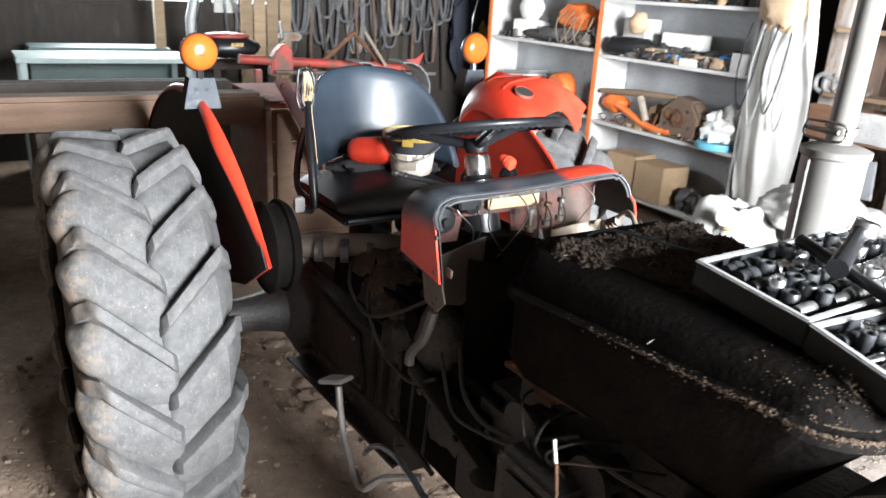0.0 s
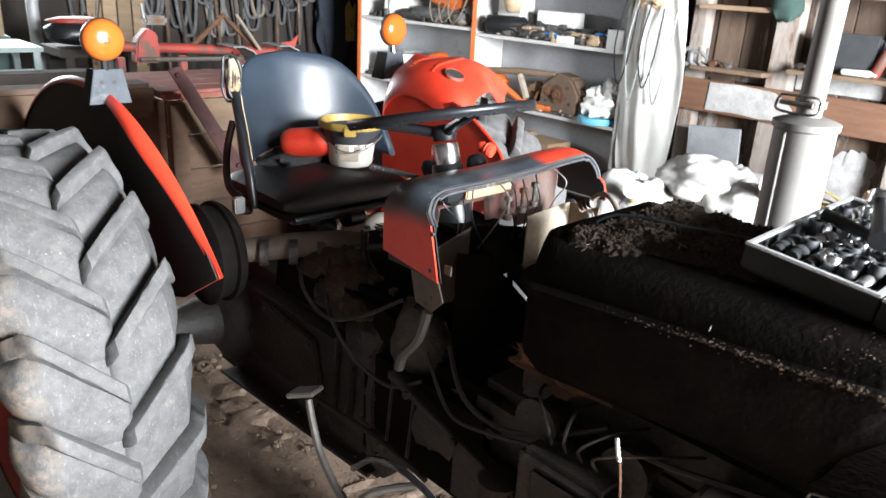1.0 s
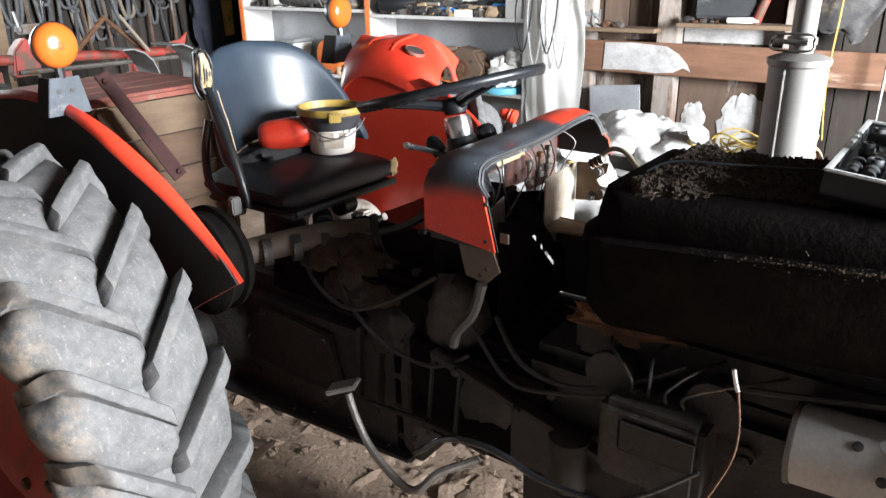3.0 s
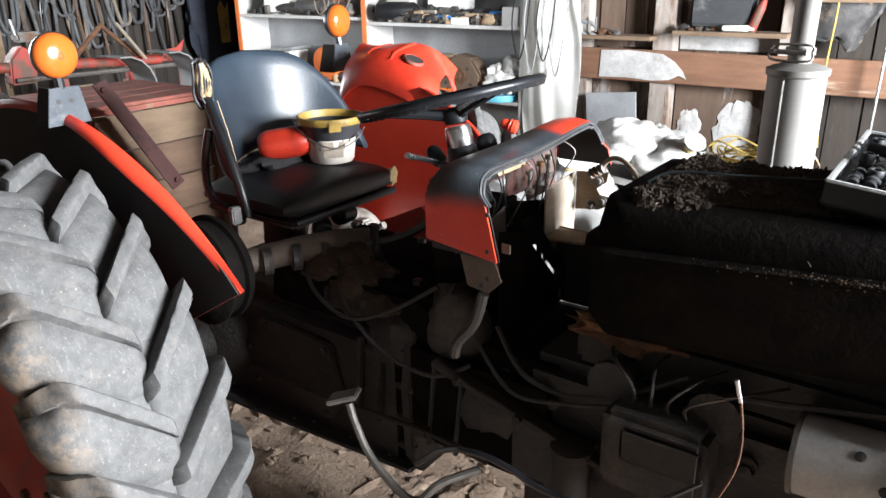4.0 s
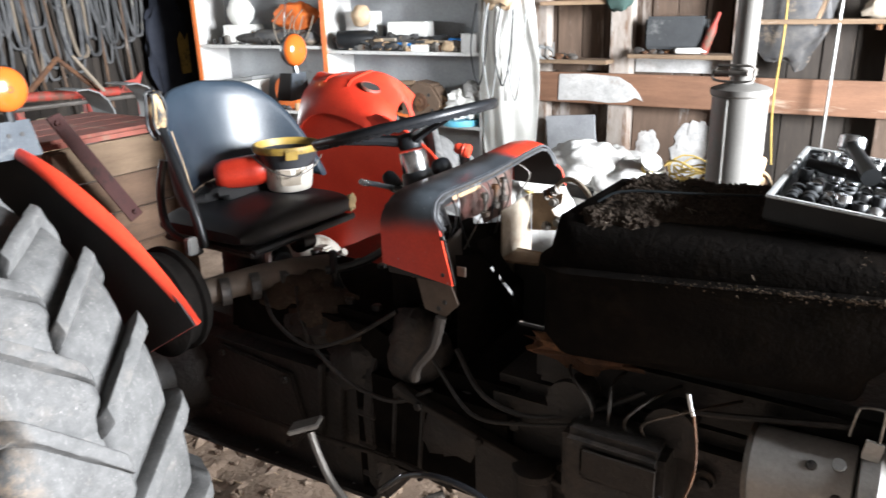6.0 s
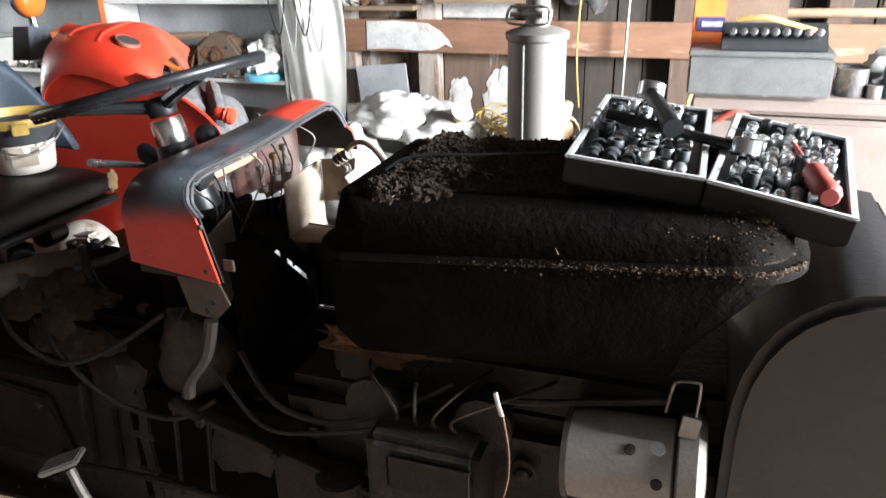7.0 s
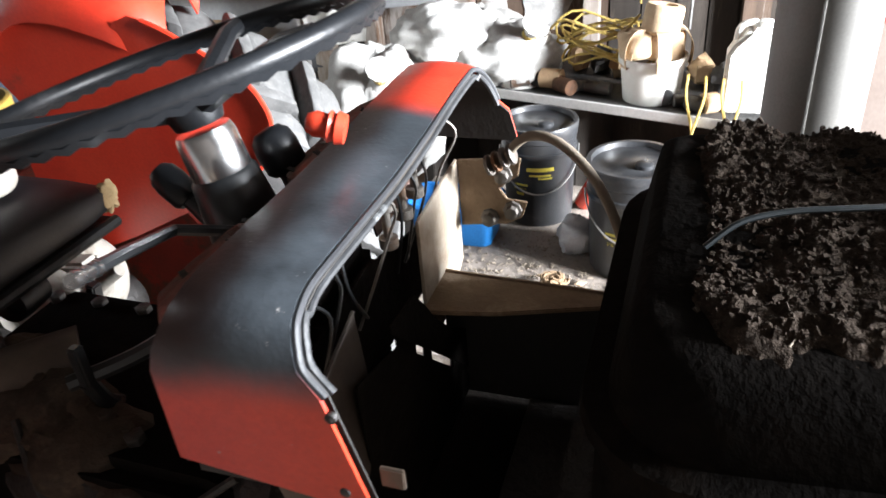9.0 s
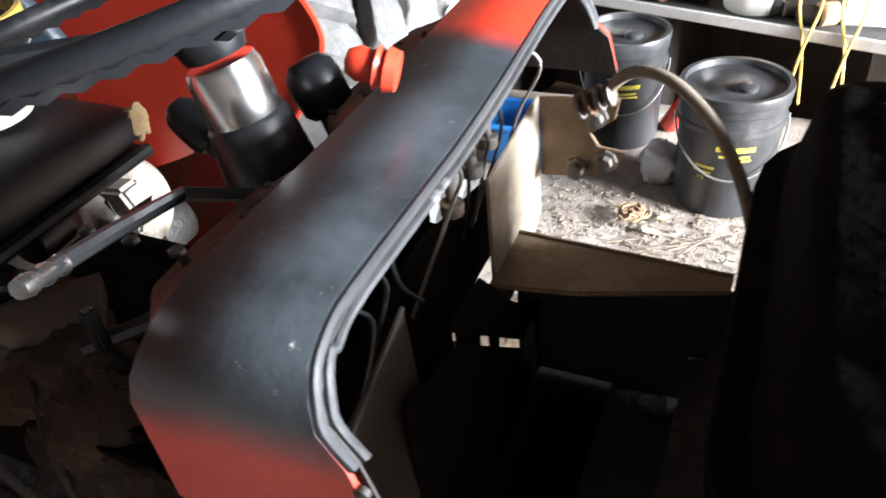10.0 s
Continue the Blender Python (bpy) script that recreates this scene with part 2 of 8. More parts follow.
CASE_GREY = surface("dark_grey_case_plastic", (0.016, 0.0175, 0.019), (0.023, 0.025, 0.0265), 0.6, 0, 10, (0.06, 0.057, 0.054), 0.12, 0.05, 200, spec=0.25)
TRAY_METAL = surface("dusty_tray", (0.21, 0.145, 0.090), (0.15, 0.098, 0.060), 0.85, 0, 14, (0.27, 0.21, 0.15), 0.28, 0.25, 160)
CREAM = surface("cream_sheet_metal", (0.33, 0.29, 0.235), (0.25, 0.205, 0.155), 0.6, 0.1, 14, (0.15, 0.09, 0.05), 0.36, 0.08, 120, edge=0.15)
WOOD = surface("weathered_board", (0.28, 0.19, 0.12), (0.19, 0.125, 0.075), 0.82, 0, 4, (0.42, 0.36, 0.29), 0.25, 0.25, 60, stretch=(1, 6, 6), per_piece=0.3)
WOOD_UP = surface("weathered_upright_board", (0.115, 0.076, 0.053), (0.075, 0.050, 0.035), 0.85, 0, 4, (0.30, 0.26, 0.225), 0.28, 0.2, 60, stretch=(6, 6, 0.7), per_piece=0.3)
BEAM = surface("flaking_orange_beam", (0.21, 0.105, 0.060), (0.15, 0.075, 0.043), 0.75, 0, 4, (0.46, 0.35, 0.26), 0.34, 0.2, 70, stretch=(0.8, 5, 5), edge=0.18)
RAG = surface("oily_black_rag", (0.010, 0.010, 0.011), (0.017, 0.016, 0.016), 0.9, 0, 14, (0.06, 0.02, 0.018), 0.25, 0.4, 110)
PALE_WOOD = surface("pale_timber", (0.253, 0.182, 0.110), (0.198, 0.138, 0.083), 0.8, 0, 4, (0.25, 0.17, 0.11), 0.25, 0.2, 60, stretch=(5, 0.8, 5), per_piece=0.2)
WHITEWASH = surface("whitewashed_post", (0.42, 0.375, 0.32), (0.28, 0.22, 0.165), 0.85, 0, 9, (0.17, 0.105, 0.065), 0.36, 0.3, 80, stretch=(4, 4, 0.8), edge=0.14)
SHELF_WHITE = surface("off_white_shelf_board", (0.56, 0.55, 0.53), (0.46, 0.45, 0.43), 0.6, 0, 4, (0.30, 0.27, 0.23), 0.2, 0.05, 90, per_piece=0.1)
SHELF_BACK = surface("grey_shelf_lining", (0.38, 0.39, 0.40), (0.31, 0.32, 0.33), 0.7, 0, 3, (0.20, 0.18, 0.16), 0.2, 0.02, 40)
ORANGE_EDGE = surface("orange_edge_paint", (0.72, 0.17, 0.030), (0.60, 0.13, 0.025), 0.55, 0, 8, (0.40, 0.22, 0.12), 0.15, 0.08, 100)
CLOTH = surface("white_cloth", (0.42, 0.412, 0.395), (0.34, 0.33, 0.31), 0.95, 0, 6, (0.26, 0.235, 0.20), 0.22, 0.2, 120)
PLASTIC_WHITE = surface("white_plastic", (0.74, 0.73, 0.69), (0.66, 0.65, 0.60), 0.45, 0, 6, (0.40, 0.36, 0.30), 0.12, 0.04, 140)
ROPE_YELLOW = surface("yellow_rope", (0.50, 0.36, 0.10), (0.40, 0.28, 0.07), 0.85, 0, 30, (0.24, 0.17, 0.07), 0.3, 0.4, 200)
TAN = surface("tan_strap", (0.50, 0.37, 0.24), (0.40, 0.28, 0.17), 0.85, 0, 12, (0.25, 0.18, 0.12), 0.2, 0.2, 160)
SOIL = surface("barn_floor_soil", (0.25, 0.185, 0.137), (0.175, 0.127, 0.093), 0.97, 0, 9, (0.33, 0.255, 0.195), 0.35, 0.9, 60, spec=0.15, edge=0.2)
DARK_BOARD = surface("dark_brown_board", (0.036, 0.028, 0.022), (0.024, 0.019, 0.015), 0.9, 0, 4, (0.062, 0.048, 0.037), 0.25, 0.3, 60, stretch=(5, 5, 0.8), per_piece=0.35)
HOSE = surface("dark_hose", (0.050, 0.051, 0.053), (0.095, 0.095, 0.095), 0.7, 0, 9, (0.16, 0.15, 0.135), 0.25, 0.12, 90, per_piece=0.5)
HOSE_TAN = surface("tan_hose", (0.22, 0.18, 0.135), (0.165, 0.132, 0.098), 0.75, 0, 9, (0.12, 0.09, 0.06), 0.25, 0.1, 90)
BLUE = surface("blue_plastic", (0.010, 0.135, 0.40), (0.014, 0.165, 0.46), 0.45, 0, 8, (0.05, 0.08, 0.11), 0.12, 0.04, 120)
YELLOW = surface("yellow_plastic", (0.46, 0.30, 0.075), (0.38, 0.24, 0.055), 0.5, 0, 14, (0.10, 0.07, 0.035), 0.38, 0.08, 120)
GREY_STEEL = surface("grey_painted_steel", (0.33, 0.335, 0.33), (0.27, 0.275, 0.27), 0.5, 0.2, 8, (0.18, 0.15, 0.12), 0.2, 0.06, 120)
SLATE = surface("pale_slate", (0.40, 0.41, 0.425), (0.31, 0.32, 0.335), 0.7, 0, 6, (0.55, 0.54, 0.52), 0.2, 0.1, 90)
CARD = surface("cardboard", (0.42, 0.29, 0.17), (0.36, 0.24, 0.14), 0.9, 0, 6, (0.28, 0.18, 0.10), 0.2, 0.08, 90, per_piece=0.15)
DUSTY_CARD = surface("sooty_cardboard", (0.13, 0.085, 0.055), (0.10, 0.064, 0.042), 0.9, 0, 6, (0.07, 0.05, 0.036), 0.3, 0.1, 90)
CLUTTER = surface("dark_clutter", (0.05, 0.05, 0.052), (0.09, 0.085, 0.08), 0.6, 0.2, 15, (0.20, 0.16, 0.12), 0.3, 0.3, 90, per_piece=0.6)


def clear(name, colour, rough, through_it):
    mat = bpy.data.materials.new(name)
    mat.use_nodes = True
    b = mat.node_tree.nodes["Principled BSDF"]
    b.inputs["Base Color"].default_value, b.inputs["Roughness"].default_value = (*colour, 1), rough
    b.inputs["Transmission Weight"].default_value = through_it
    return mat


AMBER = clear("amber_lens", (0.36, 0.078, 0.012), 0.16, 0.0)
TOOLBOX = surface("hammered_grey_steel", (0.095, 0.098, 0.095), (0.125, 0.128, 0.125), 0.5, 0.25, 9, (0.30, 0.28, 0.24), 0.2, 0.08, 120)
DARK_IRON = surface("dark_brown_iron", (0.016, 0.0125, 0.010), (0.028, 0.021, 0.016), 0.65, 0.1, 12, (0.055, 0.036, 0.022), 0.3, 0.3, 90)
GLASS = clear("window_glass", (0.95, 0.97, 0.97), 0.05, 1.0)


def glow(name, colour, strength):
    mat = bpy.data.materials.new(name)
    mat.use_nodes = True
    b = mat.node_tree.nodes["Principled BSDF"]
    b.inputs["Base Color"].default_value = (*colour, 1)
    b.inputs["Emission Color"].default_value, b.inputs["Emission Strength"].default_value = (*colour, 1), strength
    return mat


LAMP_PLATE = surface("blue_grey_plate", (0.032, 0.038, 0.045), (0.048, 0.055, 0.062), 0.6, 0.0, 14, (0.11, 0.11, 0.108), 0.28, 0.15, 120, spec=0.25)
BUCKET_WHITE = surface("dribbled_white_plastic", (0.62, 0.59, 0.53), (0.54, 0.50, 0.44), 0.5, 0, 10, (0.035, 0.03, 0.025), 0.34, 0.05, 140, stretch=(3, 3, 1.2), edge=0.04)
RIM_YELLOW = surface("dirty_yellow_rim", (0.36, 0.24, 0.045), (0.26, 0.17, 0.035), 0.5, 0, 30, (0.05, 0.035, 0.02), 0.45, 0.06, 120, edge=0.15)
PLYWOOD = surface("streaked_plywood_panel", (0.14, 0.092, 0.064), (0.095, 0.062, 0.043), 0.85, 0, 3, (0.34, 0.31, 0.285), 0.40, 0.12, 60, stretch=(4, 4, 0.8))
FLAKED = surface("flaking_whitewashed_timber", (0.38, 0.335, 0.295), (0.28, 0.235, 0.20), 0.85, 0, 6, (0.19, 0.12, 0.08), 0.42, 0.2, 60, stretch=(3, 3, 0.6))
CHEST_CREAM = surface("aged_cream_enamel", (0.165, 0.136, 0.120), (0.145, 0.116, 0.10), 0.45, 0, 3, (0.18, 0.11, 0.085), 0.25, 0.03, 90)
TIMBER_DARK = surface("brown_old_timber", (0.158, 0.097, 0.061), (0.108, 0.066, 0.043), 0.85, 0, 4, (0.10, 0.065, 0.045), 0.3, 0.25, 60, stretch=(5, 0.8, 5), per_piece=0.2)
TIMBER_PALE = surface("worn_tan_timber", (0.216, 0.148, 0.094), (0.151, 0.101, 0.065), 0.85, 0, 4, (0.13, 0.085, 0.055), 0.3, 0.25, 60, stretch=(5, 0.8, 5))
DULL_STRIP = surface("scuffed_grey_strip", (0.020, 0.021, 0.023), (0.040, 0.042, 0.045), 0.5, 0.0, 30, (0.24, 0.25, 0.25), 0.22, 0.1, 200, edge=0.12)
HOUSING = surface("pale_cast_housing", (0.28, 0.258, 0.225), (0.20, 0.183, 0.157), 0.6, 0.0, 12, (0.10, 0.07, 0.045), 0.38, 0.2, 120)
TOP_RED = surface("weathered_red_boards", (0.30, 0.085, 0.058), (0.21, 0.070, 0.050), 0.75, 0, 7, (0.24, 0.15, 0.105), 0.34, 0.15, 90, stretch=(1, 3, 1), per_piece=0.1)
STRAP_RED = surface("dark_red_iron", (0.060, 0.018, 0.016), (0.080, 0.024, 0.020), 0.65, 0.1, 9, (0.035, 0.018, 0.015), 0.3, 0.1, 90)
DARK_GREY = surface("dark_grey_sheet", (0.048, 0.051, 0.053), (0.036, 0.038, 0.040), 0.7, 0, 5, (0.15, 0.15, 0.145), 0.3, 0.1, 60)
PLASTIC_SHEET = surface("cloudy_plastic_sheet", (0.56, 0.55, 0.53), (0.40, 0.39, 0.375), 0.5, 0, 12, (0.25, 0.19, 0.15), 0.28, 0.3, 60, edge=0.2)
DASH_FACE = surface("peeling_dirty_red", (0.10, 0.030, 0.022), (0.045, 0.026, 0.020), 0.7, 0, 16, (0.060, 0.042, 0.032), 0.55, 0.35, 90, edge=0.1)
LEDGE = surface("peeling_red_brown_ledge", (0.20, 0.052, 0.034), (0.075, 0.046, 0.034), 0.8, 0, 22, (0.13, 0.095, 0.072), 0.5, 0.4, 90, edge=0.14, spec=0.2)
ROD_BLACK = surface("glossy_black_rod", (0.010, 0.011, 0.013), (0.016, 0.017, 0.020), 0.16, 0, 12, (0.06, 0.05, 0.04), 0.12, 0.02, 120, coat=0.6)
PRINT_YELLOW = surface("yellow_print", (0.48, 0.40, 0.05), (0.40, 0.33, 0.04), 0.5, 0, 60, (0.02, 0.02, 0.02), 0.34, 0, 200, edge=0.05)
DUSTY_TOP = surface("dusty_plank_top", (0.24, 0.205, 0.175), (0.18, 0.15, 0.125), 0.95, 0, 20, (0.30, 0.265, 0.23), 0.3, 0.5, 140)
SHAVING = surface("brown_shavings", (0.17, 0.105, 0.055), (0.25, 0.17, 0.10), 0.85, 0, 30, (0.08, 0.05, 0.03), 0.3, 0.2, 160)
OUTSIDE = glow("daylight_outside", (0.85, 0.93, 1.0), 2.2)


def sprayed_cowl():
    """Red paint that someone sprayed black from above: the black fades out down the side and towards the far end."""
    mat = surface("cowl_paint", (0.50, 0.030, 0.014), (0.60, 0.050, 0.022), 0.36, 0, 5, (0.20, 0.05, 0.03), 0.08, 0.05, 160, 0.0, spec=0.45)
    nt = mat.node_tree
    bsdf = nt.nodes["Principled BSDF"]
    red = bsdf.inputs["Base Color"].links[0].from_socket
    coord = nt.nodes.new("ShaderNodeTexCoord")
    split = nt.nodes.new("ShaderNodeSeparateXYZ")
    nt.links.new(coord.outputs["Object"], split.inputs[0])
    cloud = nt.nodes.new("ShaderNodeTexNoise")
    cloud.inputs["Scale"].default_value, cloud.inputs["Detail"].default_value = 9, 5
    nt.links.new(coord.outputs["Object"], cloud.inputs["Vector"])

    def fade(socket, low, high):
        wob = nt.nodes.new("ShaderNodeMath")
        wob.operation = "MULTIPLY_ADD"
        wob.inputs[1].default_value = 0.05
        nt.links.new(cloud.outputs["Fac"], wob.inputs[0])
        nt.links.new(socket, wob.inputs[2])
        r = nt.nodes.new("ShaderNodeMapRange")
        r.interpolation_type = "SMOOTHSTEP"
        r.inputs["From Min"].default_value, r.inputs["From Max"].default_value = low, high
        nt.links.new(wob.outputs[0], r.inputs["Value"])
        return r.outputs["Result"]

    up = fade(split.outputs["Z"], 1.240, 1.292)
    across = fade(split.outputs["Y"], 0.085, 0.040)
    both = nt.nodes.new("ShaderNodeMath")
    both.operation = "MULTIPLY"
    nt.links.new(up, both.inputs[0])
    nt.links.new(across, both.inputs[1])
    # uneven blue-grey in the black puts the top's bluish reflection into the colour
    worn = nt.nodes.new("ShaderNodeTexNoise")
    worn.inputs["Scale"].default_value, worn.inputs["Detail"].default_value, worn.inputs["Roughness"].default_value = 6, 8, 0.62
    nt.links.new(coord.outputs["Object"], worn.inputs["Vector"])
    sheen_tone = nt.nodes.new("ShaderNodeValToRGB")
    sheen_tone.color_ramp.elements[0].position, sheen_tone.color_ramp.elements[1].position = 0.42, 0.66
    sheen_tone.color_ramp.elements[0].color, sheen_tone.color_ramp.elements[1].color = (0.012, 0.0138, 0.016, 1), (0.056, 0.066, 0.076, 1)
    nt.links.new(worn.outputs["Fac"], sheen_tone.inputs["Fac"])
    mix = nt.nodes.new("ShaderNodeMix")
    mix.data_type = "RGBA"
    nt.links.new(both.outputs[0], mix.inputs[0])
    nt.links.new(red, mix.inputs[6])
    nt.links.new(sheen_tone.outputs["Color"], mix.inputs[7])
    # oily grime along the driver's edge, where the spray thins out
    grime = fade(split.outputs["X"], 1.135, 1.070)
    part_way = nt.nodes.new("ShaderNodeMath")
    part_way.operation = "MULTIPLY"
    nt.links.new(grime, part_way.inputs[0])
    nt.links.new(both.outputs[0], part_way.inputs[1])
    grimy = nt.nodes.new("ShaderNodeMix")
    grimy.data_type = "RGBA"
    grimy.inputs[7].default_value = (0.026, 0.0125, 0.0105, 1)
    nt.links.new(part_way.outputs[0], grimy.inputs[0])
    nt.links.new(mix.outputs[2], grimy.inputs[6])
    chips = nt.nodes.new("ShaderNodeTexNoise")
    chips.inputs["Scale"].default_value, chips.inputs["Detail"].default_value, chips.inputs["Roughness"].default_value = 75, 6, 0.75
    nt.links.new(coord.outputs["Object"], chips.inputs["Vector"])
    gate = nt.nodes.new("ShaderNodeMapRange")
    gate.inputs["From Min"].default_value, gate.inputs["From Max"].default_value = 0.665, 0.70
    nt.links.new(chips.outputs["Fac"], gate.inputs["Value"])
    last = nt.nodes.new("ShaderNodeMix")
    last.data_type = "RGBA"
    last.inputs[7].default_value = (0.30, 0.29, 0.28, 1)
    nt.links.new(gate.outputs["Result"], last.inputs[0])
    nt.links.new(grimy.outputs[2], last.inputs[6])
    nt.links.new(last.outputs[2], bsdf.inputs["Base Color"])
    return mat


COWL = sprayed_cowl()
BRACKET = surface("oily_brown_sheet", (0.105, 0.078, 0.058), (0.070, 0.052, 0.040), 0.6, 0.1, 14, (0.035, 0.026, 0.020), 0.4, 0.1, 110, edge=0.2)
FIREWALL = surface("sooty_brown_sheet", (0.050, 0.038, 0.029), (0.032, 0.024, 0.019), 0.75, 0, 14, (0.018, 0.014, 0.011), 0.45, 0.1, 110, edge=0.2)
CASTING = surface("dust_caked_casting", (0.070, 0.050, 0.036), (0.036, 0.027, 0.021), 0.85, 0, 12, (0.15, 0.11, 0.082), 0.35, 0.5, 90, edge=0.2, spec=0.2)

# ---- the barn ----
# plan: the tractor points along +x, its middle line lies at y = MID, the rear axle near x = 0.115
MID = -0.055


def barn():
    g = Geo()
    cells = 110

    def lie(u, v):
        x, y = -7 + 14.0 * u, -3.6 + 8.4 * v
        h = 0.030 * noise.fractal(Vector((x * 1.6, y * 1.6, 0)), 1.0, 2.0, 4) + 0.016 * noise.noise(Vector((x * 9, y * 9, 3)))
        return (x, y, h - 0.005)

    g.sheet(lie, 190, cells)
    solo("ground", g, SOIL, "trodden brown earth floor with straw and crumbs", "floor", kind="structure")
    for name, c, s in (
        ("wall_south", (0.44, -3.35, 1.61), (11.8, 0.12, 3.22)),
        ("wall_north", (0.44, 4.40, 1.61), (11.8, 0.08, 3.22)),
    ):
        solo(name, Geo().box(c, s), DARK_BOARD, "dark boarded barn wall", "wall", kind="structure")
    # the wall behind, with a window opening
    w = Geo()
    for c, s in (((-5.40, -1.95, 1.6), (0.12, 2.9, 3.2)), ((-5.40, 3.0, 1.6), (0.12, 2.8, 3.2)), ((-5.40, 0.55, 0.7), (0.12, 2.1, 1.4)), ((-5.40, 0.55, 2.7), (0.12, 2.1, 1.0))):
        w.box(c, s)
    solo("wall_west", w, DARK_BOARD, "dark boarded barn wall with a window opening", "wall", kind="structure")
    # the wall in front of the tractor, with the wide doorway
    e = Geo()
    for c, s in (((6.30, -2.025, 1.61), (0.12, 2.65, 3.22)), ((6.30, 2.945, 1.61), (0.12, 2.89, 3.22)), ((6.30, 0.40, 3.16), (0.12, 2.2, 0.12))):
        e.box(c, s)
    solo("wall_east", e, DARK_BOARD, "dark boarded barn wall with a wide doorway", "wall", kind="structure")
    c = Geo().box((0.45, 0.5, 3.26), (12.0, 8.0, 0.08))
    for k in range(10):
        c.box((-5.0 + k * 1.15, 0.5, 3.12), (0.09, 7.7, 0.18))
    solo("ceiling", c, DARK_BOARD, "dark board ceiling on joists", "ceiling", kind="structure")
    win = thing("window_1", (-5.40, 0.55, 1.4), "small wooden barn window with dusty panes", "window")
    win["kind"] = "structure"
    f = Geo()
    for y in (-0.47, 0.2, 0.9, 1.57):
        f.box((-5.38, y, 1.8), (0.08, 0.07, 0.8))
    for z in (1.43, 2.17):
        f.box((-5.385, 0.55, z), (0.06, 2.0, 0.06))
    part("window_frame", f, DARK_BOARD, win, bevel=0.004)
    for y in (-0.135, 0.55, 1.235):
        pane = part("pane", Geo().box((-5.39, y, 1.8), (0.006, 0.6, 0.68)), GLASS, win)
        pane.visible_shadow = False
    solo("backdrop", Geo().box((-6.6, 0.55, 2.0), (0.02, 4.0, 2.4)), OUTSIDE, "pale daylight outside the window", "sky", kind="structure")


barn()


def north_wall_boards():
    """Upright boards, studs, rails and ledges of the wall behind the tractor."""
    wall = bpy.data.objects["wall_north"]
    x, k = -0.95, 0
    while x < 6.0:
        w = 0.17 + 0.05 * random.random()
        # boards past x = 0.78 take the darker board material
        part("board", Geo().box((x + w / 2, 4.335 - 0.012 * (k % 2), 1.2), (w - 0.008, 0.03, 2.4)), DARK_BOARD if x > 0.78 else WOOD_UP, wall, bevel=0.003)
        x += w
        k += 1
    for x, w in ((-0.82, 0.11), (-0.15, 0.16), (0.72, 0.10), (1.70, 0.16), (2.62, 0.14), (3.5, 0.14)):
        part("stud", Geo().box((x, 4.22, 1.25), (w, 0.13, 2.5)), FLAKED if x < 1 else WOOD_UP, wall, bevel=0.006)
    part("rail", Geo().box((2.3, 4.135, 0.955), (6.4, 0.05, 0.235)), BEAM, wall, bevel=0.006)
    for x0, x1, z0, z1, m, lab in ((-0.765, -0.235, 0.02, 0.835, PLYWOOD, "brown plywood panel streaked with white dirt"), (-0.065, 0.665, 0.02, 0.835, PLYWOOD, "brown plywood panel streaked with white dirt"), (-0.065, 0.665, 1.075, 1.197, PLASTIC_SHEET, "cloudy plastic sheet behind the ledge"), (-0.765, -0.235, 1.075, 1.148, PLYWOOD, "")):
        part("panel", Geo().box(((x0 + x1) / 2, 4.298, (z0 + z1) / 2), (x1 - x0, 0.012, z1 - z0)), m, wall, lab, bevel=0.002)
    part("patch", Geo().prism([(-0.63, 0.853), (-0.62, 1.06), (-0.40, 1.068), (-0.25, 1.06), (-0.12, 1.05), (-0.03, 1.0), (0.04, 0.93), (0.07, 0.875), (0.01, 0.90), (-0.06, 0.862), (-0.20, 0.85), (-0.40, 0.862)], lambda u, v, k: (u, 4.108 - k, v), 0.006), PLASTIC_SHEET, wall, "torn white plastic sheet stapled to the rail", bevel=0.002)
    part("ledge", Geo().box((-0.47, 4.10, 1.165), (0.56, 0.22, 0.03)), WOOD, wall, bevel=0.004)
    part("ledge", Geo().box((0.36, 4.10, 1.215), (0.78, 0.22, 0.03)), WOOD, wall, bevel=0.004)
    part("ledge", Geo().box((-0.47, 4.10, 1.60), (0.56, 0.22, 0.03)), WOOD, wall, bevel=0.004)
    part("ledge", Geo().box((0.36, 4.10, 1.72), (0.78, 0.22, 0.03)), WOOD, wall, bevel=0.004)
    part("ledge", Geo().box((1.22, 4.10, 1.45), (0.82, 0.22, 0.03)), WOOD, wall, bevel=0.004)


# ---- shelving ----
def shelf_unit(x0, x1, label, levels):
    y0, y1 = 3.42, 3.78
    unit = thing("shelf_unit", ((x0 + x1) / 2, 3.6, 0), label, "shelving", "white shelf units along the wall")
    for x in (x0, x1):
        part("side_panel", Geo().box((x, (y0 + y1) / 2, 1.1), (0.03, y1 - y0, 2.2)), SHELF_WHITE, unit, bevel=0.002)
    part("front_edge", Geo().box((x0, y0 - 0.006, 1.1), (0.045, 0.012, 2.2)), ORANGE_EDGE, unit, "orange painted front edge")
    part("back_panel", Geo().box(((x0 + x1) / 2, y1 + 0.008, 1.1), (x1 - x0 - 0.03, 0.012, 2.2)), SHELF_BACK, unit)
    for z in levels:
        part("shelf", Geo().box(((x0 + x1) / 2, (y0 + y1) / 2, z), (x1 - x0 - 0.032, y1 - y0 - 0.01, 0.026)), SHELF_WHITE, unit, bevel=0.002)
    return unit


shelf_unit(-4.10, -2.50, "off-white wooden shelf unit full of tools and parts", (0.15, 0.72, 1.29, 1.74))
shelf_unit(-2.48, -0.95, "off-white wooden shelf unit with orange front edge", (0.15, 0.70, 1.255, 1.70))


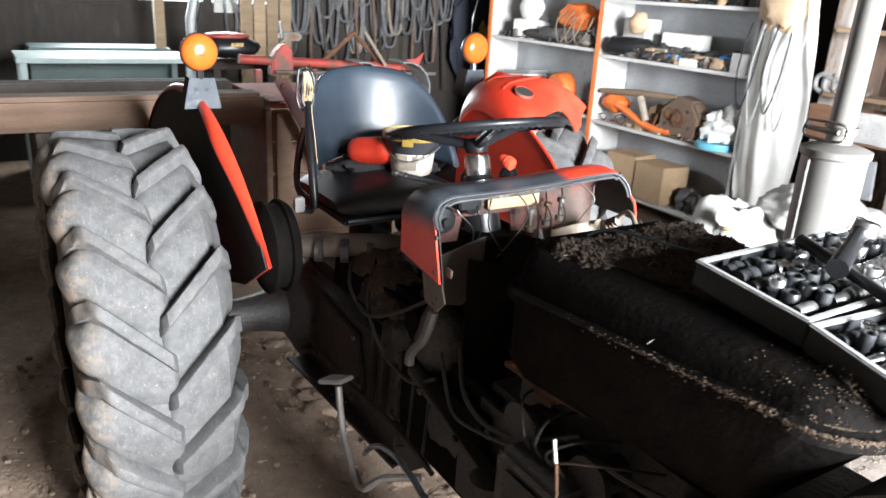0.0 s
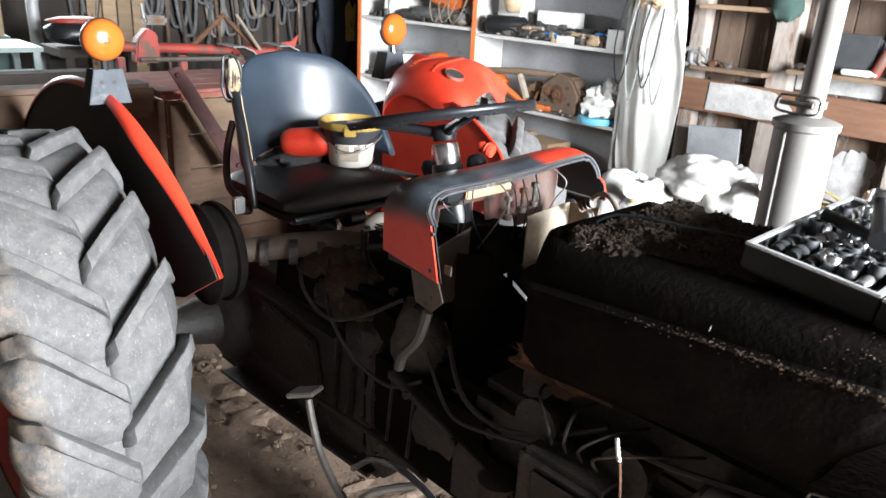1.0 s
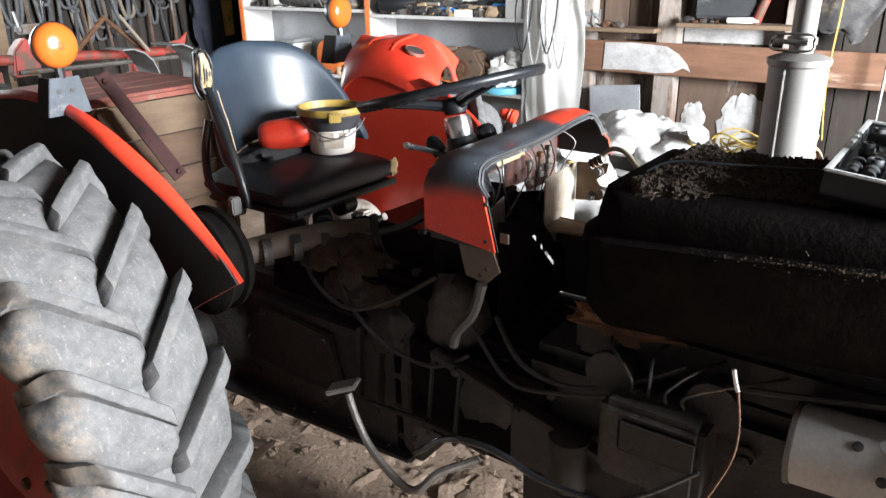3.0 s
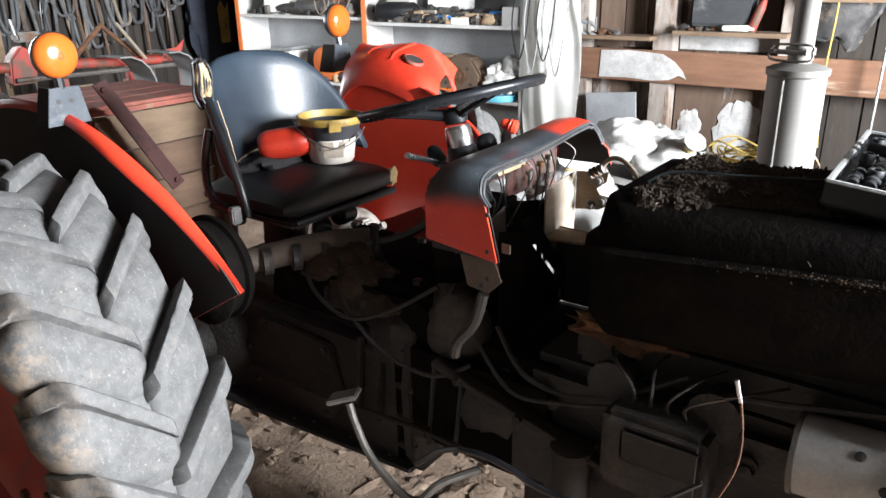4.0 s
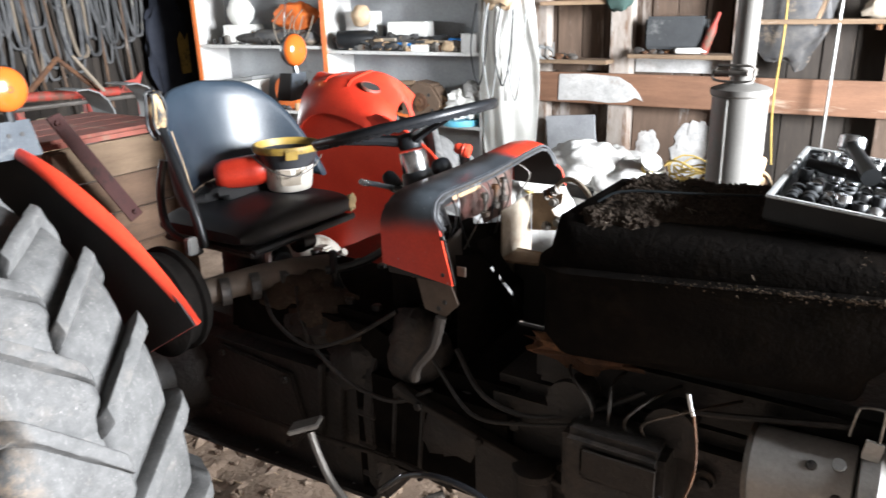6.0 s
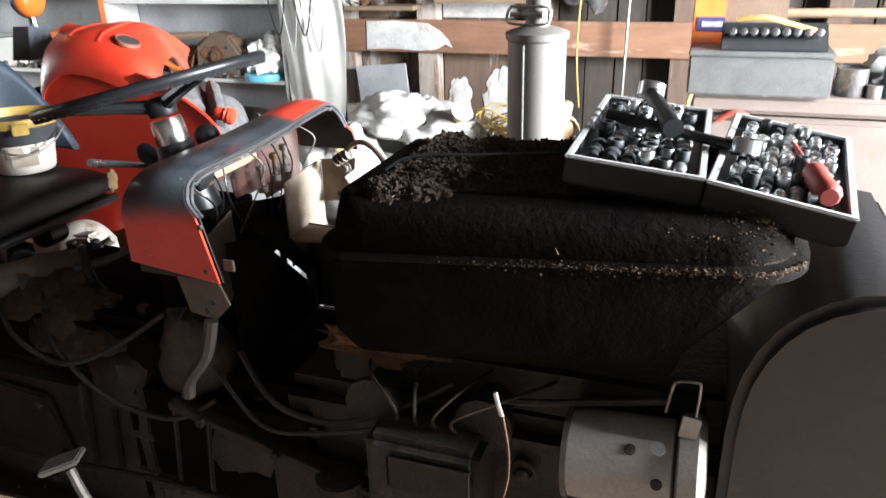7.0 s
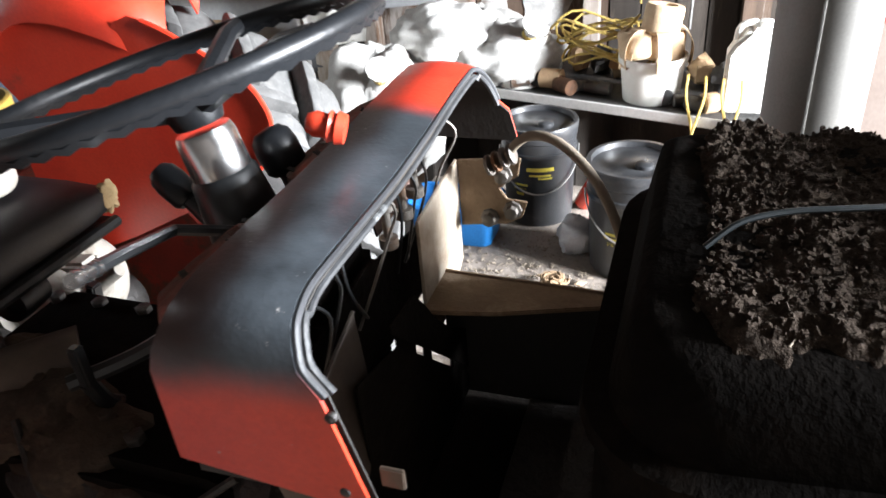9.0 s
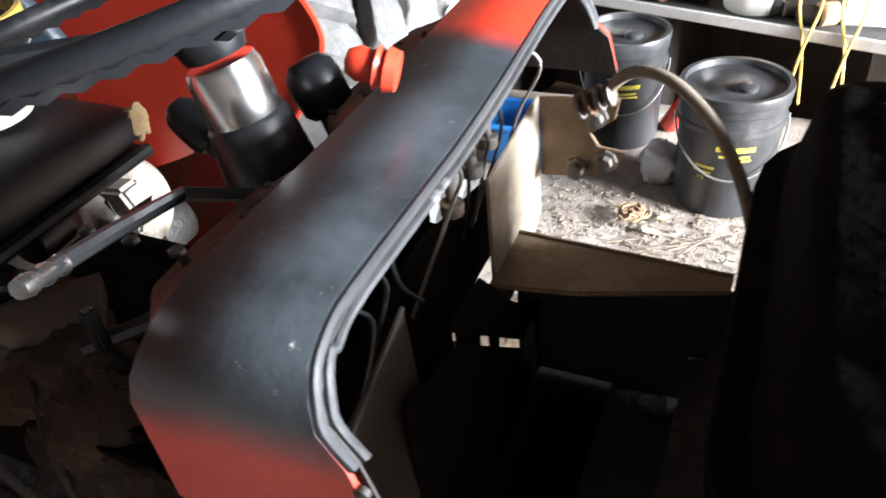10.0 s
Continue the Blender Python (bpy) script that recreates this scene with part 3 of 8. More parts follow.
# ---- the tractor ----
tractor = thing("tractor", (0.115, MID, 0), "old red farm tractor with its bonnet off, dirty and half dismantled", "tractor")
AXLE_X, AXLE_Z = 0.115, 0.63


def wheel(side):
    """Rear wheel: tyre with chevron lugs, rim disc, bolts. side: -1 for the tractor's right."""
    inner, outer = MID + side * 0.567, MID + side * 0.898
    mid_y, half = (inner + outer) / 2, abs(outer - inner) / 2

    def at(r, a, y):
        return Vector((AXLE_X + r * math.cos(a), y, AXLE_Z + r * math.sin(a)))

    g = Geo()
    n = 80
    prof = ((-0.86, 0.36), (-0.98, 0.44), (-0.98, 0.51), (-0.90, 0.565), (-0.6, 0.588), (0, 0.596), (0.6, 0.588), (0.90, 0.565), (0.98, 0.51), (0.98, 0.44), (0.86, 0.36))
    g.rings([[at(r, 2 * math.pi * k / n, mid_y + s * half) for s, r in prof] for k in range(n)], closed=False, loop=True)
    w = part("wheel", Geo().lathe((AXLE_X, mid_y + side * half * 0.25, AXLE_Z), (0, side, 0), ((0, 0.0001), (0, 0.12), (0.03, 0.16), (0.045, 0.25), (0.02, 0.31), (0.085, 0.345), (0.10, 0.365), (0.06, 0.375), (-0.20, 0.375), (-0.22, 0.39), (-0.23, 0.36), (-0.02, 0.30), (-0.015, 0.0001)), 48, False), RED_OLD, tractor, "dusty red wheel disc")
    part("tyre", g, RUBBER, w, "grey dusty tyre carcass", smooth=35)
    # worn lugs: a narrow crown, a steep rear face, a long swelling front slope and a rounded outer end
    for edge in (-1, 1):
        lug = Geo()
        rings = []
        for s in (-0.20, -0.19, -0.165, -0.13, -0.09, -0.045, 0.0, 0.05, 0.10, 0.16, 0.22, 0.30, 0.38, 0.46, 0.54, 0.62, 0.70, 0.78, 0.86, 0.94, 1.0, 1.04):
            y = mid_y + edge * half * (1.0 - 1.06 * s)
            ang = -0.27 * max(s, 0.0)
            end = min(1.0, max(0.0, (s + 0.20) / 0.30))
            swell = math.sqrt(max(0.0, 1 - (1 - end) ** 2.6))
            top = 0.535 + 0.108 * swell - 0.004 * max(s, 0)
            low = 0.475 + 0.110 * min(1.0, max(0.0, (s + 0.10) / 0.25)) ** 0.8
            if s > 0.95:
                top -= 0.016 if s <= 1.0 else 0.045
            tip = max(0.0, (s - 0.6) / 0.4)
            wide = (0.305 - 0.09 * tip) * (0.60 + 0.40 * swell)
            h = top - low
            ragged = 0.0030 * noise.noise(Vector((s * 9, edge * 3, side)))
            ridge = 0.0045 * noise.noise(Vector((s * 14, edge * 5, side + 2)))
            full = 1.0 + 0.22 * math.exp(-((s + 0.02) / 0.16) ** 2)
            flank = [(-0.98, 0.0), (-0.90, 0.13), (-0.80, 0.27), (-0.68, 0.40), (-0.55, 0.50), (-0.42, 0.58), (-0.30, 0.63), (-0.20, 0.64), (-0.15, 0.60)]
            if edge * side > 0:
                # the outer lugs end in a rounded bulb below the bar
                near = math.exp(-((max(s, -0.06) + 0.06) / 0.17) ** 2)
                bulb = [math.sqrt(max(0.0, 1 - ((w + 0.56) / 0.44) ** 2)) for w, f in flank]
                ring = [at(low + h * min(f * full * (1 - 0.75 * near) + (0.12 + 0.66 * b) * 0.75 * near, 0.9), ang + wide * w, y + edge * half * 0.11 * b * near) for (w, f), b in zip(flank, bulb)]
            else:
                # the inner ones sag behind the bar
                ring = [at(low + h * f * (0.62 + 0.10 * max(0.0, -w)), ang + wide * w, y) for w, f in flank]
            crown = max(0.0, min(1.0, (s + 0.05) / 0.14)) ** 0.8
            up = low + h * 0.72
            rise = (top - up) * crown
            ring += [at(up, ang - 0.040 + ridge * 2, y), at(up + rise * 0.82, ang - 0.034 + ridge * 2, y), at(up + rise * 0.95 + ragged, ang - 0.027 + ridge, y), at(up + rise + ragged, ang - 0.010, y), at(up + rise - ragged, ang + 0.012, y), at(up + rise * 0.92, ang + 0.024 + ridge, y), at(up + rise * 0.70, ang + 0.029 + ridge, y), at(low, ang + 0.036, y)]
            rings.append(ring)
        lug.rings(rings)
        first = None
        for k in range(20):
            a0 = radians(4.3 + 18 * k + (9 if edge * side > 0 else 0)) + 0.02
            if first is None:
                first = part("lug", lug, RUBBER, w, smooth=38)
                ob = first
            else:
                ob = new("lug", first.data)
                ob.parent = w
                ob.matrix_parent_inverse = Matrix()
            hub = Matrix.Translation((AXLE_X, 0, AXLE_Z))
            ob.matrix_basis = hub @ Matrix.Rotation(-a0, 4, "Y") @ hub.inverted()
    for k in range(8):
        a = 2 * math.pi * k / 8
        p = at(0.20, a, mid_y + side * (half * 0.25 + 0.03))
        part("bolt", Geo().lathe(p, (0, side, 0), ((0, 0.016), (0.018, 0.016), (0.02, 0.012)), 6), RUST, w)


wheel(-1)
wheel(1)


def fender_arc(x):
    """Height of the guard's upper edge."""
    return 0.247 + math.sqrt(max(1.10 ** 2 - (x + 0.20) ** 2, 0))


def near_fender():
    y0 = -0.512
    xs = [0.615 - 1.75 * i / 40 for i in range(41)]
    tops = [(x, fender_arc(x)) for x in xs]
    poly = tops + [(-1.12, 0.62), (-0.75, 0.66), (-0.30, 0.80), (0.20, 0.80), (0.42, 0.868)]
    f = part("fender", Geo().prism(poly, lambda u, v, d: (u, y0 - d, v), -0.004), RED, tractor, "red sheet-metal mudguard, black on its wheel side")
    part("wheel_side", Geo().prism(poly, lambda u, v, d: (u, y0 - 0.003 - d, v), 0.004), GUARD_BLACK, f, "black dirty wheel side of the mudguard")
    lip = Geo()
    rows = []
    for i, (x, z) in enumerate(tops):
        t = min(1, i / 9.0) * min(1, (40 - i) / 6)
        w = 0.004 + 0.046 * t ** 0.7 * (0.42 + 0.58 * min(1.0, max(0.0, (x - 0.0) / 0.30)))
        nx, nz = (x + 0.2) / 1.1, (z - 0.247) / 1.1
        rows.append([(x + nx * b, y0 + 0.008 - w * c, z + nz * b) for b, c in ((0.0, 0), (0.008, 0.10), (0.010, 0.35), (0.004, 0.75), (-0.006, 1.0), (-0.012, 1.02), (-0.004, 0.7), (0.002, 0.3), (-0.004, 0.05))])
    lip.rings(rows)
    part("rim", lip, RED, f, "bright red rolled mudguard edge")


def far_fender():
    y0 = 0.405
    crest = ((0.085, 1.318), (0.092, 1.340), (0.110, 1.365), (0.140, 1.388), (0.175, 1.403), (0.21, 1.409), (0.255, 1.408), (0.30, 1.400), (0.34, 1.389), (0.375, 1.377), (0.405, 1.364), (0.430, 1.349), (0.450, 1.331), (0.462, 1.311))
    spread = (1, 1, 1, 1, 1, 1, 1, 1, 1, 0.99, 0.985, 0.95, 0.88, 0.74)
    arc = [(0.60, 0.985), (0.655, 1.06), (0.685, 1.13), (0.672, 1.18), (0.645, 1.212), (0.60, 1.243), (0.545, 1.276), (0.50, 1.300), (0.465, 1.314), (0.435, 1.322), (0.405, 1.312)]
    arc += [(x, z - 0.095) for x, z in reversed(crest[:10])]
    poly = arc + [(0.082, 1.20), (0.080, 0.770), (0.30, 0.86), (0.50, 0.955)]
    f = part("fender", Geo().prism(poly, lambda u, v, d: (u, y0 + d, v), 0.004), RED, tractor, "red sheet-metal mudguard with a round hole")

    def over(x, top, u, t=1.0):
        """A place on the crown: u runs from the near edge to the far one."""
        rear = min(1.0, max(0.0, (0.21 - x) / 0.12))
        q = max(0.0, 1 - u / 0.19)
        z = top - 0.098 * (1 - math.sqrt(max(0.0, 1 - q * q))) + 0.018 * math.sin(min(1.0, u / 0.45) * math.pi / 2) - 0.10 * max(0.0, (u - 0.5) / 0.5) ** 1.6
        z += (1.400 - top) * rear * min(1.0, u * 2.2)
        fore = min(1.0, max(0.0, (x - 0.27) / 0.15))
        return Vector((x - 0.16 * u * rear - 0.17 * u * fore, y0 - 0.003 + 0.45 * (0.5 + (u - 0.5) * t), z))

    def at(x, y):
        top = next(z0 + (z1 - z0) * (x - x0) / (x1 - x0) for (x0, z0), (x1, z1) in zip(crest, crest[1:]) if x0 <= x <= x1)
        return over(x, top, (y - y0) / 0.45)

    # the crown over the wheel, rolled at its near edge and domed at its front end
    part("crown", Geo().rings([[over(x, z, (k / 36) ** 1.6, t) for k in range(37)] for (x, z), t in zip(crest, spread)], closed=False), RED, f, thick=0.004)
    for x, ya, x1, yb in ((0.185, 0.455, 0.165, 0.64), (0.292, 0.445, 0.255, 0.62)):
        part("rib", Geo().tube([at(x + (x1 - x) * k / 6, ya + (yb - ya) * k / 6) + Vector((0, 0, 0.002)) for k in range(7)], 0.007, 8), RED, f)
    h = at(0.372, 0.490)
    n = (at(0.387, 0.490) - at(0.357, 0.490)).cross(at(0.372, 0.510) - h).normalized()
    h += n * 0.005
    part("hole", Geo().lathe(h, n, ((0, 0.0300), (0.003, 0.0290), (0.0034, 0.001)), 26), GUARD_BLACK, f, "round black hole in the mudguard")
    part("hole_lip", Geo().lathe(h, n, ((-0.004, 0.0295), (0.0035, 0.0305), (0.0045, 0.0325), (0.003, 0.0350), (-0.004, 0.037)), 28, False), RED_OLD, f, "worn dark lip of the hole")
    part("edge_bead", Geo().tube(bend([(x, y0 - 0.002, z) for x, z in arc[:9]]), 0.005, 6), RED, f)


near_fender()
far_fender()


def marker_lamp(y, yaw, lift=0.0):
    """Amber lamp on a perforated plate bracket."""
    lamp = part("marker_lamp", Geo().prism([(-0.056, 0), (0.060, 0), (0.042, 0.095), (-0.036, 0.095)], lambda u, v, d: Vector((0.0, y, 1.312 + lift)) + spin(yaw, "Z") @ Vector((d, u, v)), 0.004), LAMP_PLATE, tractor, "amber marker lamp on a blue-grey plate bracket", bevel=0.001)
    foot = Vector((0.0, y, 1.312 + lift))
    turn = spin(yaw, "Z").to_3x3()
    part("bracket_side", Geo().prism([(0, 0), (-0.06, 0), (-0.05, 0.095), (0, 0.095)], lambda u, v, d: foot + turn @ Vector((u, -0.056 + d + 0.020 * v / 0.095, v)), 0.004), GUARD_BLACK, lamp)
    for u in (-0.018, 0.016):
        part("bolt_hole", Geo().lathe(foot + turn @ Vector((0.0045, u, 0.06)), turn @ Vector((1, 0, 0)), ((0, 0.006), (0.001, 0.006)), 10), GUARD_BLACK, lamp)
    c = foot + Vector((-0.01, 0, 0.173))
    ax = turn @ Vector((1, 0, 0))
    part("housing", Geo().lathe(c - ax * 0.03, ax, ((0, 0.02), (0.004, 0.045), (0.02, 0.057), (0.03, 0.059), (0.034, 0.055)), 28), PLASTIC_BLACK, lamp)
    for k in range(3):
        a = radians(90 + 120 * k)
        part("screw", Geo().lathe(c + ax * 0.010 + (turn @ Vector((0, math.cos(a), math.sin(a)))) * 0.049, ax, ((0, 0.005), (0.006, 0.004), (0.007, 0.001)), 8), STEEL, lamp)
    part("lens", Geo().lathe(c + ax * 0.003, ax, ((0, 0.056), (0.010, 0.055), (0.020, 0.047), (0.027, 0.033), (0.030, 0.015), (0.031, 0.0005)), 36), AMBER, lamp, "amber lens")
    for k in range(5):
        part("lens_ring", Geo().lathe(c + ax * (0.0175 + 0.0031 * k), ax, ((0, 0.0495 - 0.0085 * k), (0.0025, 0.0480 - 0.0085 * k), (0.0, 0.0465 - 0.0085 * k)), 32, False), AMBER, lamp)
    part("lens_boss", Geo().lathe(c + ax * 0.029, ax, ((0, 0.012), (0.004, 0.011), (0.005, 0.006), (0.002, 0.004)), 12), RUST, lamp, "dark bulb seen in the lens")
    part("lamp_wire", Geo().tube(bend([c + Vector((-0.03, 0, 0.06)), c + Vector((-0.04, 0.01, 0.12)), c + Vector((-0.02, 0.02, 0.20)), c + Vector((-0.05, 0.05, 0.27)), c + Vector((-0.05, 0.02, 0.10)), c + Vector((-0.035, 0.0, 0.03))]), 0.0018, 5), PLASTIC_BLACK, lamp)
    part("stem", Geo().tube([foot + Vector((-0.006, 0, 0.09)), c - Vector((0, 0, 0.05))], 0.012, 8), PLASTIC_BLACK, lamp)


marker_lamp(-0.513, 0)
marker_lamp(0.513, 6, 0.022)


def driving_seat():
    cx, cy = 0.345, -0.045
    # cushion: a rounded pad
    rows = []
    for k in range(17):
        u = -1 + 2 * k / 16
        row = []
        for j in range(24):
            a = 2 * math.pi * j / 24
            w = (1 - abs(u) ** 6) ** 0.5 if abs(u) < 1 else 0.0
            c, s = math.cos(a), math.sin(a)
            px = 0.180 * math.copysign(abs(c) ** 0.35, c) * (0.90 + 0.10 * w)
            pz = 0.034 * math.copysign(abs(s) ** 0.55, s) * (0.35 + 0.65 * w)
            row.append((cx + px, cy + 0.222 * u, 1.094 + pz + 0.030 * math.exp(-(u * 1.5) ** 2) * math.exp(-(c * 1.1) ** 2) * (s > 0)))
        rows.append(row)
    cushion = part("seat", Geo().rings(rows), VINYL_DARK, tractor, "black vinyl driving seat cushion")
    # wrap-round backrest
    rows = []
    for k in range(41):
        u = -1 + 2 * k / 40
        a = u * radians(86)
        rad = 0.252
        x = 0.365 - rad * math.cos(a) * 0.78
        y = cy + 0.026 + rad * math.sin(a)
        h = 0.278 * (1 - 0.80 * max(0, abs(u) - 0.28) ** 2.0 / 0.52)
        low = 1.182 - 0.035 * abs(u)
        t = 0.026 * (1 - 0.45 * abs(u) ** 3)
        nx, ny = -math.cos(a), math.sin(a)
        row = []
        for j in range(16):
            b = 2 * math.pi * j / 16
            up = 0.5 + 0.5 * math.copysign(abs(math.sin(b)) ** 0.4, math.sin(b))
            lean = -0.055 * up * math.cos(a * 0.7)
            off = t * math.copysign(abs(math.cos(b)) ** 0.8, math.cos(b)) * (1 - 0.35 * up)
            row.append((x + nx * off + lean, y + ny * off, low + h * up))
        rows.append(row)
    back = part("backrest", Geo().rings(rows), VINYL, cushion, "blue-black vinyl wrap-round backrest", smooth=60)
    part("seam", Geo().tube([(p[0] + 0.004, p[1], p[2]) for p in bend([(0.335, -0.262, 1.19), (0.318, -0.264, 1.27), (0.295, -0.263, 1.33), (0.278, -0.258, 1.36)])], 0.0014, 6), TAN, back, "frayed stitching")
    part("seat_pan", Geo().box((cx + 0.005, cy, 1.053), (0.35, 0.42, 0.016)), GREASE, cushion, bevel=0.006)
    part("pan_edge", Geo().tube([(cx + 0.178, cy - 0.20, 1.058), (cx + 0.178, cy + 0.20, 1.058)], 0.010, 8), PLASTIC_BLACK, cushion)
    # armrest tube with a torn pad on top
    part("arm_tube", Geo().tube(bend([(0.40, -0.295, 1.07), (0.37, -0.290, 1.16), (0.30, -0.272, 1.27), (0.222, -0.245, 1.355)]), 0.0135, 10), PLASTIC_BLACK, cushion)
    part("arm_tube", Geo().tube(bend([(0.36, -0.285, 1.06), (0.26, -0.295, 1.10), (0.225, -0.28, 1.19), (0.235, -0.262, 1.28)]), 0.011, 8), PLASTIC_BLACK, cushion)
    pad = part("torn_pad", Geo().blob((0.214, -0.244, 1.402), (0.017, 0.021, 0.058), 0.34, 3, 22, 22), FOAM, cushion, "torn armrest pad with bare yellow foam")
    part("pad_skin", Geo().blob((0.194, -0.234, 1.396), (0.024, 0.024, 0.066), 0.28, 5, 18, 18), VINYL_DARK, pad)
    for dx, dy, s in ((0.020, -0.012, 1.0), (0.010, -0.024, 1.08)):
        loop = [(0.208 + dx + 0.004 * math.sin(5 * a), -0.236 + dy + 0.019 * s * math.cos(a), 1.398 + 0.064 * s * math.sin(a) + 0.004 * math.sin(3 * a)) for a in (2 * math.pi * k / 22 for k in range(22))]
        part("torn_edge", Geo().tube(loop, 0.0042, 6, loop=True), VINYL_DARK, pad, "ragged black vinyl edge")
    for k in range(4):
        part("tear", Geo().tube([(0.231 - 0.001 * k, -0.256 + 0.008 * k, 1.372 + 0.004 * k), (0.232, -0.252 + 0.007 * k, 1.400), (0.226, -0.25 + 0.006 * k, 1.428 - 0.003 * k)], [0.001, 0.003, 0.001], 5), GREASE, pad)
    part("torn_foam", Geo().blob((0.512, 0.163, 1.096), (0.012, 0.020, 0.022), 0.55, 7, 12, 14), FOAM, cushion, "bare yellow foam at the torn corner")
    part("clamp", Geo().box((0.421, -0.352, 1.095), (0.022, 0.03, 0.045)), STEEL, cushion, bevel=0.004)
    part("clamp_arm", Geo().tube([(0.42, -0.352, 1.08), (0.38, -0.30, 1.06)], 0.012, 8), GREASE, cushion)
    # spring and bracket under the seat
    part("seat_post", Geo().lathe((0.25, cy, 0.83), (0, 0, 1), ((0, 0.07), (0.05, 0.065), (0.19, 0.06), (0.20, 0.09), (0.21, 0.09)), 20), GREASE, cushion)
    part("bump_stop", Geo().lathe((0.47, -0.10, 1.005), (0.75, -0.6, -0.15), ((0, 0.028), (0.05, 0.030), (0.055, 0.026), (0.056, 0.014)), 18), PLASTIC_BLACK, cushion)


driving_seat()


def steering():
    n = Vector((-0.24, 0, 0.97)).normalized()
    c = Vector((0.905, -0.080, 1.395))
    e1 = Vector((0, 1, 0))
    e2 = n.cross(e1).normalized()
    ring = [c + (e1 * math.cos(a) + e2 * math.sin(a)) * 0.212 for a in (2 * math.pi * k / 48 for k in range(48))]
    w = part("steering_wheel", Geo().tube(ring, 0.0098, 14, loop=True), RIM_BLACK, tractor, "thin black three-spoke steering wheel")
    hub = c - n * 0.045
    for deg in (15, 135, 255):
        a = radians(deg)
        tip = c + (e1 * math.cos(a) + e2 * math.sin(a)) * 0.205
        part("spoke", Geo().tube([hub, hub + (tip - hub) * 0.35 + n * 0.004, hub + (tip - hub) * 0.8 + n * 0.006, tip], [0.015, 0.012, 0.011, 0.010], 8), RIM_BLACK, w)
    part("hub", Geo().lathe(hub - n * 0.016, n, ((0, 0.026), (0.014, 0.030), (0.028, 0.029), (0.036, 0.020), (0.038, 0.001)), 24), RIM_BLACK, w)
    part("grip_band", Geo().tube([p - n * (0.0050 + 0.0034 * (i % 2)) for i, p in enumerate([c + (e1 * math.cos(a) + e2 * math.sin(a)) * 0.212 for a in (2 * math.pi * k / 120 for k in range(120))])], 0.0075, 6, loop=True), RIM_BLACK, w)
    col = hub - n * 0.018
    s = part("steering_column", Geo().lathe(col - n * 0.30, n, ((0, 0.055), (0.10, 0.050), (0.20, 0.041), (0.244, 0.036), (0.249, 0.032)), 28), PLASTIC_BLACK, tractor, "black steering column with a chrome collar")
    part("collar", Geo().lathe(col - n * 0.056, n, ((0, 0.031), (0.004, 0.0325), (0.044, 0.0315), (0.052, 0.029)), 36), POLISHED, s, "polished chrome collar")


steering()


